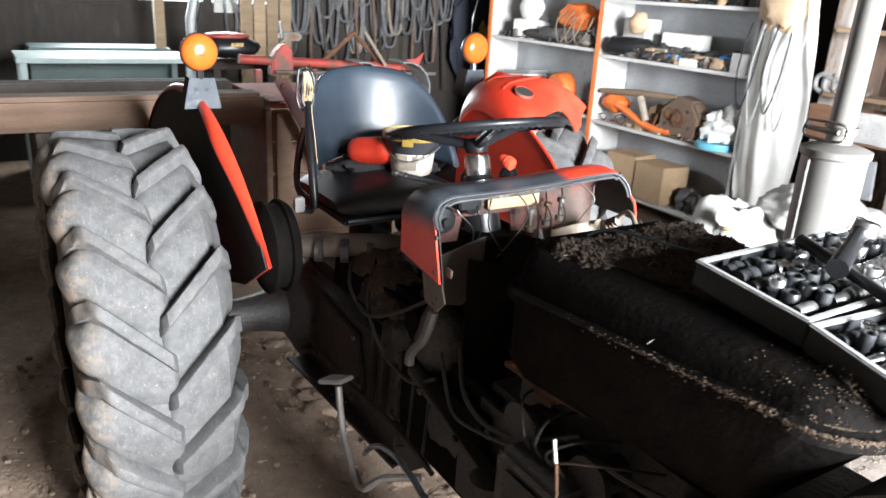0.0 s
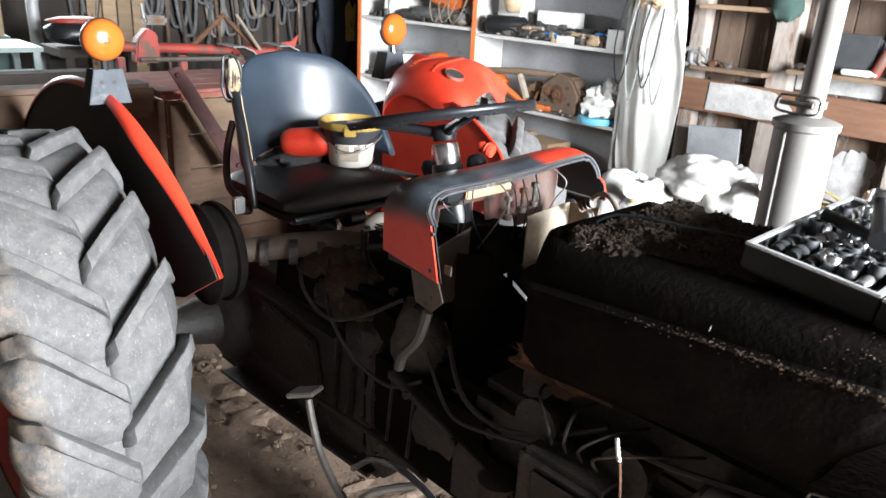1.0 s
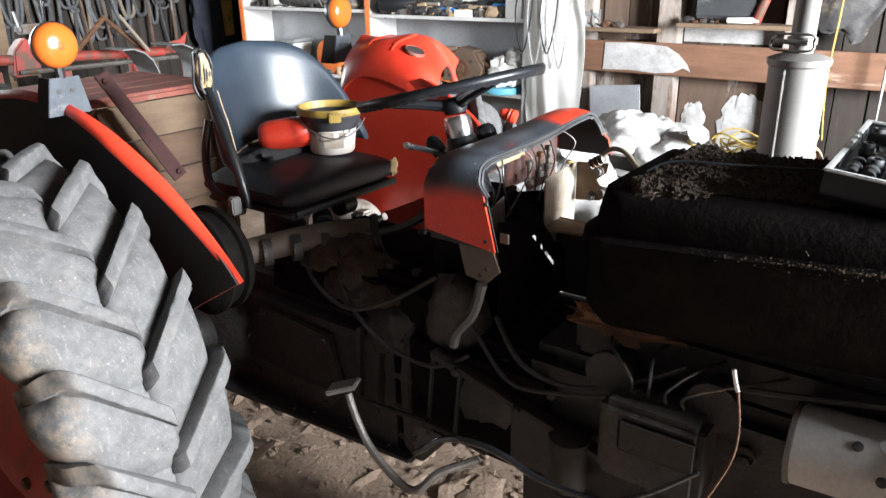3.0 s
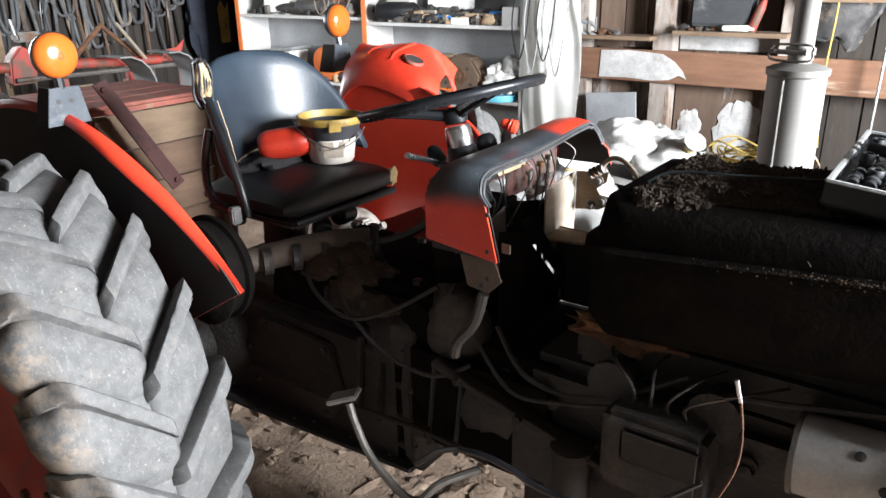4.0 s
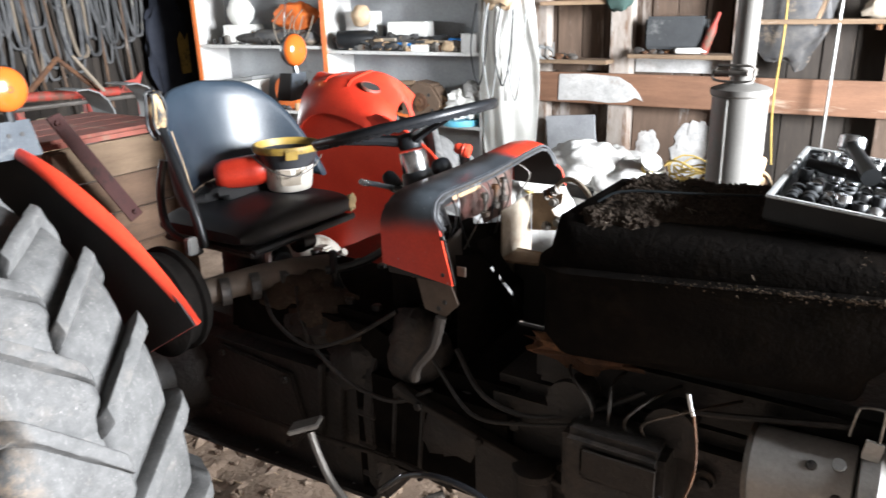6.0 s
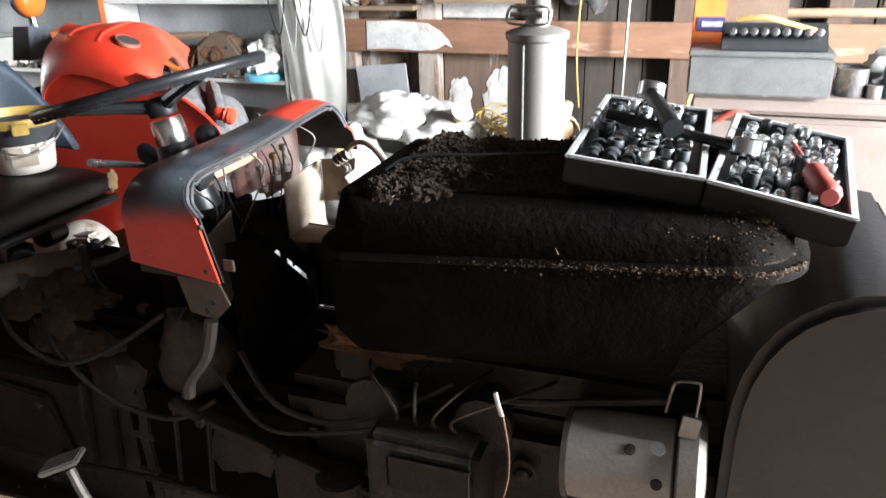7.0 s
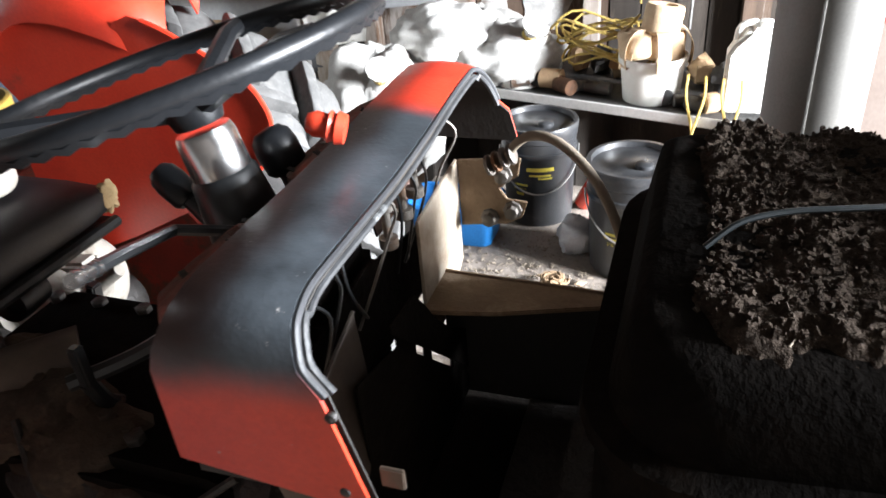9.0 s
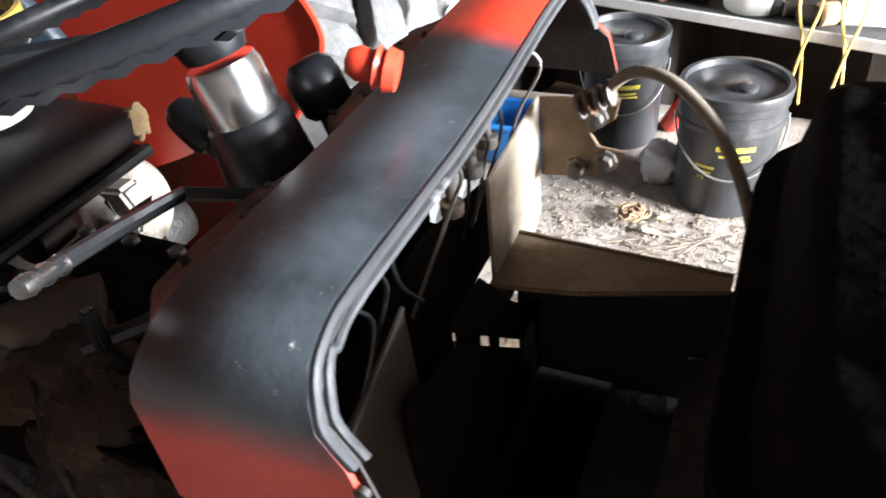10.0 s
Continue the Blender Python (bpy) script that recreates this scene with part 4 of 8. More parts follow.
def dashboard():
    """Instrument cowl: an arched shell, red below and black above, open to the front."""
    ya, yb = -0.335, 0.225
    arch = [(ya, 1.130), (ya, 1.170), (ya, 1.210), (ya, 1.242), (ya + 0.003, 1.260), (ya + 0.009, 1.274), (ya + 0.020, 1.287), (ya + 0.036, 1.294), (ya + 0.055, 1.298)]
    arch += [(-0.24, 1.299), (-0.18, 1.299), (-0.11, 1.2995), (-0.05, 1.302), (0.0, 1.305), (0.05, 1.309), (0.09, 1.312), (0.13, 1.314)]
    arch += [(yb - 0.055 + 0.055 * math.sin(a), 1.260 + 0.055 * math.cos(a)) for a in (radians(d) for d in range(0, 91, 15))]
    arch += [(yb + 0.004, 1.245), (yb + 0.006, 1.225), (yb + 0.006, 1.205)]

    def front(z):
        return 1.198 - 0.34 * (z - 1.13) if z > 1.245 else 1.198 - 0.25 * (z - 1.13)

    def back(z):
        return 1.022 + 0.46 * max(0, z - 1.25)

    rows = []
    for j in range(7):
        u = j / 6
        rows.append([(back(z) + (front(z) - 0.004 - back(z)) * u, y, z + 0.006 * math.sin(u * 3.1) * (z > 1.24) + (0.0 if z > 1.14 else 0.020 * (1 - u))) for y, z in arch])
    shell = Geo().rings(rows, closed=False)
    near_end, far_end = Geo(), Geo()
    for f in shell.f:
        ys = [shell.v[i][1] for i in f]
        target = far_end if min(ys) > 0.115 else near_end
        target.f.append(f)
    for gset in (near_end, far_end):
        used = sorted({i for f in gset.f for i in f})
        remap = {o: k for k, o in enumerate(used)}
        gset.v = [shell.v[i] for i in used]
        gset.f = [tuple(remap[i] for i in f) for f in gset.f]
    d = part("dashboard", near_end, COWL, tractor, "red instrument cowl with a black sprayed, scuffed top", thick=0.004)
    part("far_side", far_end, COWL, d, "red far end of the cowl", thick=0.004)
    lip = [(front(z) - 0.001, y, z) for y, z in arch[3:-3]]
    lip = bend(lip, 3)
    inside = [(y + (0.006 if y < -0.2 else -0.006 if y > 0.15 else 0), z - (0.006 if z > 1.275 else 0.001)) for y, z in arch if not (y > 0.2 and z < 1.15)]
    rows = [[(back(z) + 0.009 + (front(z) - 0.011 - back(z)) * u, y, z) for y, z in inside] for u in (0, 0.33, 0.66, 1)]
    part("inner_face", Geo().rings(rows, closed=False), GUARD_BLACK, d, "matt black inside of the cowl", thick=0.002)
    part("front_rim", Geo().tube(lip, 0.0034, 8), BLACK_PAINT, d)
    part("seal", Geo().tube([(p.x + 0.001, p.y + (0.010 if p.y < -0.26 else -0.008 if p.y > 0.19 else 0), p.z - (0.010 if abs(p.y + 0.055) < 0.25 else 0.004)) for p in lip], 0.0034, 8), DULL_STRIP, d, "scuffed grey rubber edge strip")

    def roof(y):
        """Height of the arch over a place across the cowl."""
        best = 1.15
        for (y0, z0), (y1, z1) in zip(arch, arch[1:]):
            if y0 <= y <= y1 and y1 > y0:
                best = max(best, z0 + (z1 - z0) * (y - y0) / (y1 - y0))
        return best

    def face(u, v):
        y = -0.330 + 0.552 * u
        low = 1.212 if -0.185 < y < -0.035 else 1.125 if y > 0.07 else 1.155
        z = low + (roof(y) - 0.004 - low) * v
        return (back(z) + 0.004 + 0.003 * noise.noise(Vector((y * 14, z * 14, 3))), y, z)

    part("instrument_face", Geo().sheet(face, 56, 12), DASH_FACE, d, "dirty brown-red instrument face with peeling paint", thick=0.003)
    # the dirty ledge on the driver's side of the arch, cut out round the steering column
    def ledge(u, v):
        y = -0.302 + 0.420 * u
        reach = 0.078 * min(1.0, 0.55 + (y + 0.302) / 0.10) - 0.050 * math.exp(-((y + 0.08) / 0.042) ** 4)
        dent = 0.003 * noise.noise(Vector((y * 22, v * 4, 5)))
        if v < 0.85:
            w = v / 0.85
            return (1.050 - reach * w, y, roof(y) - 0.009 - 0.039 * w ** 1.3 + dent)
        return (1.050 - reach - 0.002, y, roof(y) - 0.048 - 0.026 * (v - 0.85) / 0.15 + dent)

    shelf = part("dash_ledge", Geo().sheet(ledge, 60, 14), LEDGE, d, "dirty red-brown ledge with peeling paint", thick=0.003)
    rng = random.Random(23)
    for k in range(26):
        p = Vector(ledge(0.05 + 0.9 * rng.random(), 0.1 + 0.7 * rng.random()))
        w = 0.003 + 0.005 * rng.random()
        part("paint_flake", Geo().box(p + Vector((0, 0, 0.002)), (w * 1.6, w, 0.0012), spin(rng.random() * 180, "Z") @ spin(rng.uniform(-30, 10), "Y")), (LEDGE, BRACKET, DARK_IRON)[k % 3], shelf)
    part("panel_insulation", Geo().box((1.040, -0.045, 1.255), (0.010, 0.15, 0.055)), CARD, d, "brown cardboard behind the gauges", bevel=0.003)
    for y, z, r in ((-0.255, 1.222, 0.032), (-0.180, 1.252, 0.024)):
        part("gauge_body", Geo().lathe((back(z) + 0.006, y, z), (1, 0, 0), ((0, r), (0.035, r), (0.04, r * 0.9), (0.042, r * 0.3), (0.052, r * 0.28)), 18), PLASTIC_BLACK, d)
    part("connector_block", Geo().box((1.085, -0.215, 1.268), (0.04, 0.05, 0.026)), PLASTIC_BLACK, d, bevel=0.003)
    for y in (-0.03, 0.02, 0.06):
        part("terminal_post", Geo().lathe((1.09, y, 1.175 + 0.2 * (y + 0.05)), (0, 0, 1), ((0, 0.011), (0.012, 0.011), (0.013, 0.005), (0.045, 0.005), (0.046, 0.010), (0.056, 0.010), (0.058, 0.004)), 10), IRON, d)
    rng = random.Random(4)
    for k in range(9):
        y = -0.28 + 0.05 * k
        pts = [(1.075, y, 1.285), (1.09 + 0.03 * rng.random(), y + 0.03 * rng.uniform(-1, 1), 1.25), (1.10, y + 0.04 * rng.uniform(-1, 1), 1.20), (1.08, y + 0.05 * rng.uniform(-1, 1), 1.12)]
        part("wire", Geo().tube(bend(pts), 0.0019, 5), PLASTIC_BLACK if k % 4 else IRON, d)
    for y, z in ((ya - 0.003, 1.226), (ya - 0.003, 1.150)):
        part("rivet", Geo().lathe((1.172, y, z), (0, -1, 0), ((-0.002, 0.005), (0.002, 0.0045), (0.003, 0.001)), 12), GREASE, d)
    # lower bracket and firewall
    br = part("lower_bracket", Geo().prism([(1.095, 1.135), (1.180, 1.128), (1.198, 1.085), (1.165, 1.052), (1.115, 1.06)], lambda u, v, k: (u, ya + 0.010 + k, v), 0.004), BRACKET, d, "dirty brown sheet bracket", bevel=0.001)
    for u, v in ((1.165, 1.085), (1.150, 1.068)):
        part("bolt_hole", Geo().lathe((u, ya + 0.0095, v), (0, -1, 0), ((0, 0.006), (0.001, 0.005)), 10), GREASE, br)
    part("side_tab", Geo().box((1.206, ya + 0.012, 1.158), (0.020, 0.004, 0.020)), BRACKET, d, bevel=0.001)
    part("firewall", Geo().prism([(-0.318, 1.055), (-0.235, 1.04), (-0.185, 1.08), (-0.165, 1.186), (-0.318, 1.152)], lambda u, v, k: (1.103 + 0.18 * (1.188 - v) + k, u, v), 0.004), FIREWALL, d, "dusty brown sheet under the cowl", bevel=0.001)
    # past the firewall's lit part, near-black sheets stand for shade in the gap
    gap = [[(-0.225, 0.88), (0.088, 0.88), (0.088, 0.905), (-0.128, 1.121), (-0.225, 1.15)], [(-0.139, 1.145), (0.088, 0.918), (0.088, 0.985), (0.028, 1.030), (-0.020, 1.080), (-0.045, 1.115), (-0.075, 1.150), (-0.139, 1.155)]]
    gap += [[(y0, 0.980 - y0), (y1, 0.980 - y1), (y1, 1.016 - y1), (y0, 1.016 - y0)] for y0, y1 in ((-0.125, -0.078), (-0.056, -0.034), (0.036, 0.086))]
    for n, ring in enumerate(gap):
        part("inner_sheet", Geo().prism(ring, lambda u, v, k: (1.130 - 0.003 * (n > 1) + k, u, v), 0.002), TANK_AND_SHADE, d)
    part("back_sheet", Geo().prism([(-0.225, 1.03), (0.10, 1.03), (0.10, 1.13), (-0.06, 1.165), (-0.225, 1.15)], lambda u, v, k: (1.068 + k, u, v), 0.003), TANK_AND_SHADE, d)
    part("firewall_flange", Geo().tube([(1.118, -0.316, 1.154), (1.110, -0.20, 1.181), (1.106, -0.165, 1.187)], 0.0022, 6), FIREWALL, d)
    # controls on the driver's side
    for p, tip, r, m in (((0.915, -0.045, 1.16), (0.826, -0.035, 1.236), 0.020, RIM_BLACK), ((0.985, 0.0, 1.20), (0.952, 0.002, 1.272), 0.026, RIM_BLACK)):
        k = part("control_knob", Geo().lathe(Vector(tip) - (Vector(tip) - Vector(p)).normalized() * 0.025, Vector(tip) - Vector(p), ((0, r * 0.75), (0.006, r * 0.95), (0.030, r), (0.044, r * 0.9), (0.052, r * 0.6), (0.054, 0.001)), 24), m, d, "black plastic knob")
        part("stalk", Geo().tube([p, tip], [r * 0.7, r * 0.5], 10), PLASTIC_BLACK, k)
    lever = part("throttle_lever", Geo().tube([(1.015, -0.11, 1.235), (0.93, -0.170, 1.262), (0.955, -0.26, 1.293), (0.976, -0.332, 1.316)], 0.006, 8), PLASTIC_BLACK, d)
    part("lever_tip", Geo().tube([(0.968, -0.306, 1.307), (0.9705, -0.313, 1.3095), (0.973, -0.320, 1.312), (0.9755, -0.327, 1.3145), (0.978, -0.334, 1.317), (0.980, -0.341, 1.3195)], [0.0072, 0.0052, 0.0072, 0.0052, 0.0072, 0.006], 12), POLISHED, lever, "ribbed chrome lever tip")
    cap = part("red_cap", Geo().lathe((1.094, -0.100, 1.346), (-0.90, -0.22, 0.24), ((0, 0.014), (0.008, 0.016), (0.010, 0.0125), (0.015, 0.0155), (0.018, 0.0115), (0.028, 0.0125), (0.036, 0.0085), (0.038, 0.001)), 24), RED, d, "small red rubber cap")


dashboard()


def drivetrain():
    """Axle tube, gearbox, brake drums, footboards, pedal and the engine below the tank."""
    g = part("gearbox", Geo().box((0.43, MID, 0.60), (0.90, 0.36, 0.44)), GREASE, tractor, "oily black gearbox housing", bevel=0.05)
    # near-black covers: the shade under seat and cowl is in their colour
    part("top_cover", Geo().prism([(0.36, 0.80), (0.98, 0.80), (1.02, 0.90), (0.90, 0.945), (0.46, 0.955), (0.38, 0.92)], lambda u, v, k: (u, MID - 0.17 + k, v), 0.33), TANK_AND_SHADE, g, bevel=0.02)
    part("steering_box", Geo().box((0.975, -0.07, 1.045), (0.17, 0.18, 0.23)), TANK_AND_SHADE, g, bevel=0.02)
    part("bell_housing", Geo().box((1.085, MID, 0.70), (0.45, 0.40, 0.32)), TANK_AND_SHADE, g, bevel=0.04)
    part("starter_cover", Geo().box((1.20, 0.17, 0.77), (0.22, 0.18, 0.16)), GREASE, g, bevel=0.02)
    cast = part("lift_housing", Geo().lathe((-0.12, 0.30, 0.655), (1, -0.02, 0.45), ((0, 0.06), (0.012, 0.110), (0.13, 0.112), (0.22, 0.104), (0.235, 0.120), (0.262, 0.120), (0.275, 0.100), (0.37, 0.092), (0.385, 0.098), (0.415, 0.092), (0.445, 0.070), (0.46, 0.03)), 32), HOUSING, tractor, "pale cast lift housing catching the daylight")
    part("lug_ear", Geo().prism([(0.19, 0.75), (0.32, 0.795), (0.340, 0.84), (0.315, 0.895), (0.17, 0.88)], lambda u, v, k: (u, 0.235 + k, v), 0.05), HOUSING, cast, bevel=0.008)
    part("slot", Geo().box((0.28, 0.233, 0.845), (0.018, 0.006, 0.055), spin(-12, "Y")), GREASE, cast, bevel=0.003)
    part("flange_bolt", Geo().lathe((0.14, 0.212, 0.80), (0, -1, 0.2), ((0, 0.016), (0.014, 0.016), (0.016, 0.01)), 6), HOUSING, cast)
    part("pull_rod", Geo().tube([(0.20, 0.20, 0.755), (0.30, 0.21, 0.825), (0.36, 0.218, 0.866), (0.42, 0.222, 0.906)], [0.014, 0.012, 0.015, 0.012], 10), HOUSING, cast, "pale painted lift rod")
    part("stub_lever", Geo().box((0.455, 0.12, 0.905), (0.018, 0.022, 0.085), spin(8, "Y")), PLASTIC_BLACK, g, bevel=0.003)
    part("floor_lever", Geo().tube(bend([(0.70, -0.17, 1.02), (0.78, -0.10, 1.04), (0.92, -0.04, 1.14)]), 0.011, 8), PLASTIC_BLACK, g)
    for i in range(6):
        for y in (-0.12, 0.12):
            part("bolt", Geo().lathe((0.44 + 0.085 * i, MID + y, 0.948), (0, 0, 1), ((0, 0.013), (0.012, 0.013), (0.014, 0.010)), 6), GREASE, g)
    for s in (-1, 1):
        ax = part("axle_tube", Geo().lathe((AXLE_X, MID + s * 0.15, AXLE_Z), (0, s, 0), ((0, 0.17), (0.06, 0.15), (0.10, 0.085), (0.20, 0.062), (0.30, 0.055), (0.305, 0.07), (0.40, 0.07)), 24), GREASE, tractor, "oily cast axle tube")
        # drum colour carries the shade behind the mudguard
        part("brake_drum", Geo().lathe((AXLE_X + (0.250 if s < 0 else 0.0), MID + s * 0.315, AXLE_Z + (0.325 if s < 0 else 0.05)), (0, s, 0), ((0, 0.05), (0.0, 0.130), (0.015, 0.140), (0.026, 0.140), (0.030, 0.128), (0.062, 0.128), (0.066, 0.140), (0.076, 0.140), (0.083, 0.128), (0.115, 0.05)), 40), TANK_AND_SHADE, ax, "ribbed brake drum, near-black for the shade it sits in")
    shaft = part("brake_shaft", Geo().tube([(0.42, -0.36, 0.965), (0.50, -0.22, 0.978), (0.56, -0.14, 0.975), (0.62, -0.08, 0.962)], [0.034, 0.036, 0.046, 0.058], 14), BRACKET, g, "dusty brown brake shaft casting")
    for c, r, seed in (((0.585, -0.150, 0.930), (0.125, 0.085, 0.062), 61), ((0.690, -0.165, 0.905), (0.110, 0.080, 0.060), 62), ((0.500, -0.110, 0.925), (0.100, 0.090, 0.060), 64), ((0.775, -0.185, 0.880), (0.090, 0.060, 0.055), 65)):
        part("casting", Geo().blob(c, r, 0.30, seed, 18, 22), CASTING, g, "lumpy casting caked with brown dust")
    for k in range(7):
        t = k / 6
        part("stud_bolt", Geo().lathe((0.545 + 0.22 * t, -0.130 - 0.035 * t, 0.985 - 0.045 * t), (0.1, -0.2, 1), ((-0.02, 0.010), (0.006, 0.010), (0.007, 0.014), (0.018, 0.014), (0.020, 0.009), (0.028, 0.008)), 6), CASTING, g)
    for t in (0.2, 0.45, 0.7):
        p = Vector((0.44, -0.36, 0.965)).lerp(Vector((0.60, -0.10, 0.97)), t)
        part("collar", Geo().lathe(p, (0.16, 0.26, 0.0), ((-0.012, 0.037), (0.012, 0.037)), 12), GREASE, shaft)
    part("seat_bolt", Geo().lathe((0.486, -0.040, 1.022), (0.2, -1, 0.1), ((-0.05, 0.026), (0.0, 0.028), (0.012, 0.026), (0.014, 0.012), (0.018, 0.001)), 18), RIM_BLACK, g, "black round rubber stop under the seat")
    hand = part("hand_lever", Geo().tube([(0.33, -0.36, 0.95), (0.325, -0.385, 1.00), (0.315, -0.40, 1.045)], 0.005, 8), IRON, g)
    part("ball_knob", Geo().blob((0.314, -0.402, 1.055), (0.011, 0.011, 0.011), 0.05, 1, 8, 10), STEEL, hand, "small steel ball knob")
    # gear levers
    part("gear_lever", Geo().tube(bend([(0.70, -0.10, 0.93), (0.715, -0.14, 0.97), (0.72, -0.16, 1.02)]), 0.011, 8), PLASTIC_BLACK, g)
    part("lever_head", Geo().box((0.722, -0.161, 1.045), (0.016, 0.016, 0.06)), PLASTIC_BLACK, g, bevel=0.003)
    # flange, covers and linkage on the near side
    flange = part("flange", Geo().prism([(-0.215, 0.43), (-0.255, 0.50), (-0.262, 0.70), (-0.24, 0.82), (-0.19, 0.90), (0.08, 0.90), (0.13, 0.82), (0.152, 0.70), (0.145, 0.50), (0.105, 0.43)], lambda u, v, k: (0.868 + k, u, v), 0.030), GREASE, g, bevel=0.004)
    for y, z in ((-0.258, 0.52), (-0.264, 0.61), (-0.264, 0.70), (-0.245, 0.79), (-0.20, 0.87)):
        part("bolt", Geo().lathe((0.860, y + 0.012, z), (1, 0, 0), ((-0.012, 0.009), (0.0, 0.011), (0.042, 0.011), (0.044, 0.008)), 6), GREASE, flange)
    cover = part("side_cover", Geo().prism([(0.30, 0.52), (0.60, 0.50), (0.66, 0.58), (0.62, 0.74), (0.34, 0.76), (0.26, 0.64)], lambda u, v, k: (u, -0.236 - k, v), 0.016), GREASE, g, bevel=0.005)
    for u, v in ((0.31, 0.54), (0.59, 0.52), (0.64, 0.60), (0.60, 0.72), (0.36, 0.74), (0.285, 0.64)):
        part("bolt", Geo().lathe((u, -0.252, v), (0, -1, 0), ((0, 0.010), (0.009, 0.010), (0.011, 0.007)), 6), GREASE, cover)
    for x in (0.72, 0.79, 0.96, 1.04):
        part("rib", Geo().box((x, -0.248, 0.68), (0.012, 0.022, 0.24), spin(6, "Y")), GREASE, g, bevel=0.003)
    link = part("linkage_rod", Geo().tube(bend([(0.30, -0.27, 0.585), (0.62, -0.285, 0.60), (0.95, -0.29, 0.625), (1.15, -0.30, 0.62)]), 0.007, 8), DARK_IRON, g)
    part("clevis", Geo().box((0.95, -0.29, 0.625), (0.05, 0.024, 0.026)), DARK_IRON, link, bevel=0.004)
    for pts in ([(0.52, -0.22, 0.95), (0.60, -0.27, 0.90), (0.72, -0.28, 0.86), (0.84, -0.26, 0.90), (0.96, -0.22, 0.98)], [(0.62, -0.20, 0.97), (0.70, -0.26, 0.88), (0.83, -0.28, 0.80), (0.98, -0.28, 0.78), (1.08, -0.26, 0.83)]):
        part("cable", Geo().tube(bend(pts), 0.0055, 7), GREASE, g)
    # clutch housing and lumpy castings
    for c, s, sd in (((0.82, -0.19, 0.80), (0.10, 0.07, 0.09), 2), ((1.0, -0.20, 0.88), (0.08, 0.06, 0.11), 4), ((0.68, -0.20, 0.88), (0.09, 0.06, 0.05), 9), ((1.12, -0.22, 0.72), (0.10, 0.05, 0.10), 6)):
        part("casting", Geo().blob(c, s, 0.25, sd), GREASE, g)
    part("bent_lever", Geo().tube(bend([(1.155, -0.325, 1.05), (1.14, -0.335, 0.985), (1.105, -0.345, 0.935), (1.095, -0.345, 0.90)]), 0.012, 8), DARK_IRON, g)
    # footboards
    for s, line in ((-1, [(0.16, -0.300), (0.885, -0.258), (0.868, -0.09), (0.16, -0.06)]), (1, [(0.16, 0.005), (0.885, 0.005), (0.885, 0.20), (0.16, 0.20)])):
        b = part("footboard", Geo().prism(line, lambda u, v, k: (u, v, 0.452 + k), 0.006), GREASE, tractor, "oily black footboard with small drain holes", bevel=0.001)
        part("board_edge", Geo().tube([(line[0][0], line[0][1] if s < 0 else 0.2, 0.456), (0.885, -0.258 if s < 0 else 0.2, 0.456)], 0.007, 6), GREASE, b)
        if s < 0:
            for u, v in ((0.46, -0.26), (0.52, -0.24), (0.66, -0.235), (0.72, -0.22), (0.80, -0.235)):
                part("drain_hole", Geo().lathe((u, v, 0.4575), (0, 0, 1), ((0, 0.006), (0.0015, 0.004), (0.0015, 0.0005)), 8), STEEL, b, "bright worn rim of a drain hole")
    # clutch pedal
    p = part("clutch_pedal", Geo().tube(bend([(0.825, -0.400, 0.712), (0.85, -0.405, 0.66), (0.90, -0.415, 0.60), (0.99, -0.428, 0.555), (1.05, -0.43, 0.555), (1.09, -0.40, 0.60), (1.15, -0.33, 0.62)]), 0.0095, 8), IRON, tractor, "worn iron clutch pedal")
    part("pedal_pad", Geo().box((0.812, -0.402, 0.727), (0.075, 0.060, 0.012), spin(-18, "Y") @ spin(30, "Z")), IRON, p, "bare steel pedal pad", bevel=0.003)
    # long bent rod and hose
    rod = bend([(1.05, -0.43, 0.655), (1.085, -0.44, 0.69), (1.12, -0.44, 0.722), (1.165, -0.44, 0.745), (1.23, -0.44, 0.757), (1.295, -0.44, 0.752), (1.345, -0.44, 0.738), (1.42, -0.44, 0.735), (1.50, -0.435, 0.745), (1.57, -0.43, 0.79), (1.65, -0.42, 0.865)])
    part("bent_rod", Geo().tube(rod, [0.0072 - 0.0035 * max(0, k / len(rod) - 0.6) / 0.4 for k in range(len(rod))], 10), ROD_BLACK, tractor, "glossy black bent steel rod")
    wire = part("brake_line", Geo().tube(bend([(1.66, -0.415, 0.80), (1.695, -0.42, 0.90), (1.702, -0.42, 0.965), (1.693, -0.42, 1.033), (1.683, -0.42, 1.066)]), 0.0022, 7), RUST, tractor, "thin rusty pipe end standing beside the engine")
    part("bare_end", Geo().tube([(1.692, -0.4205, 1.036), (1.687, -0.4205, 1.052), (1.682, -0.420, 1.072)], 0.0034, 8), CHROME, wire, "bright bare pipe end")


drivetrain()


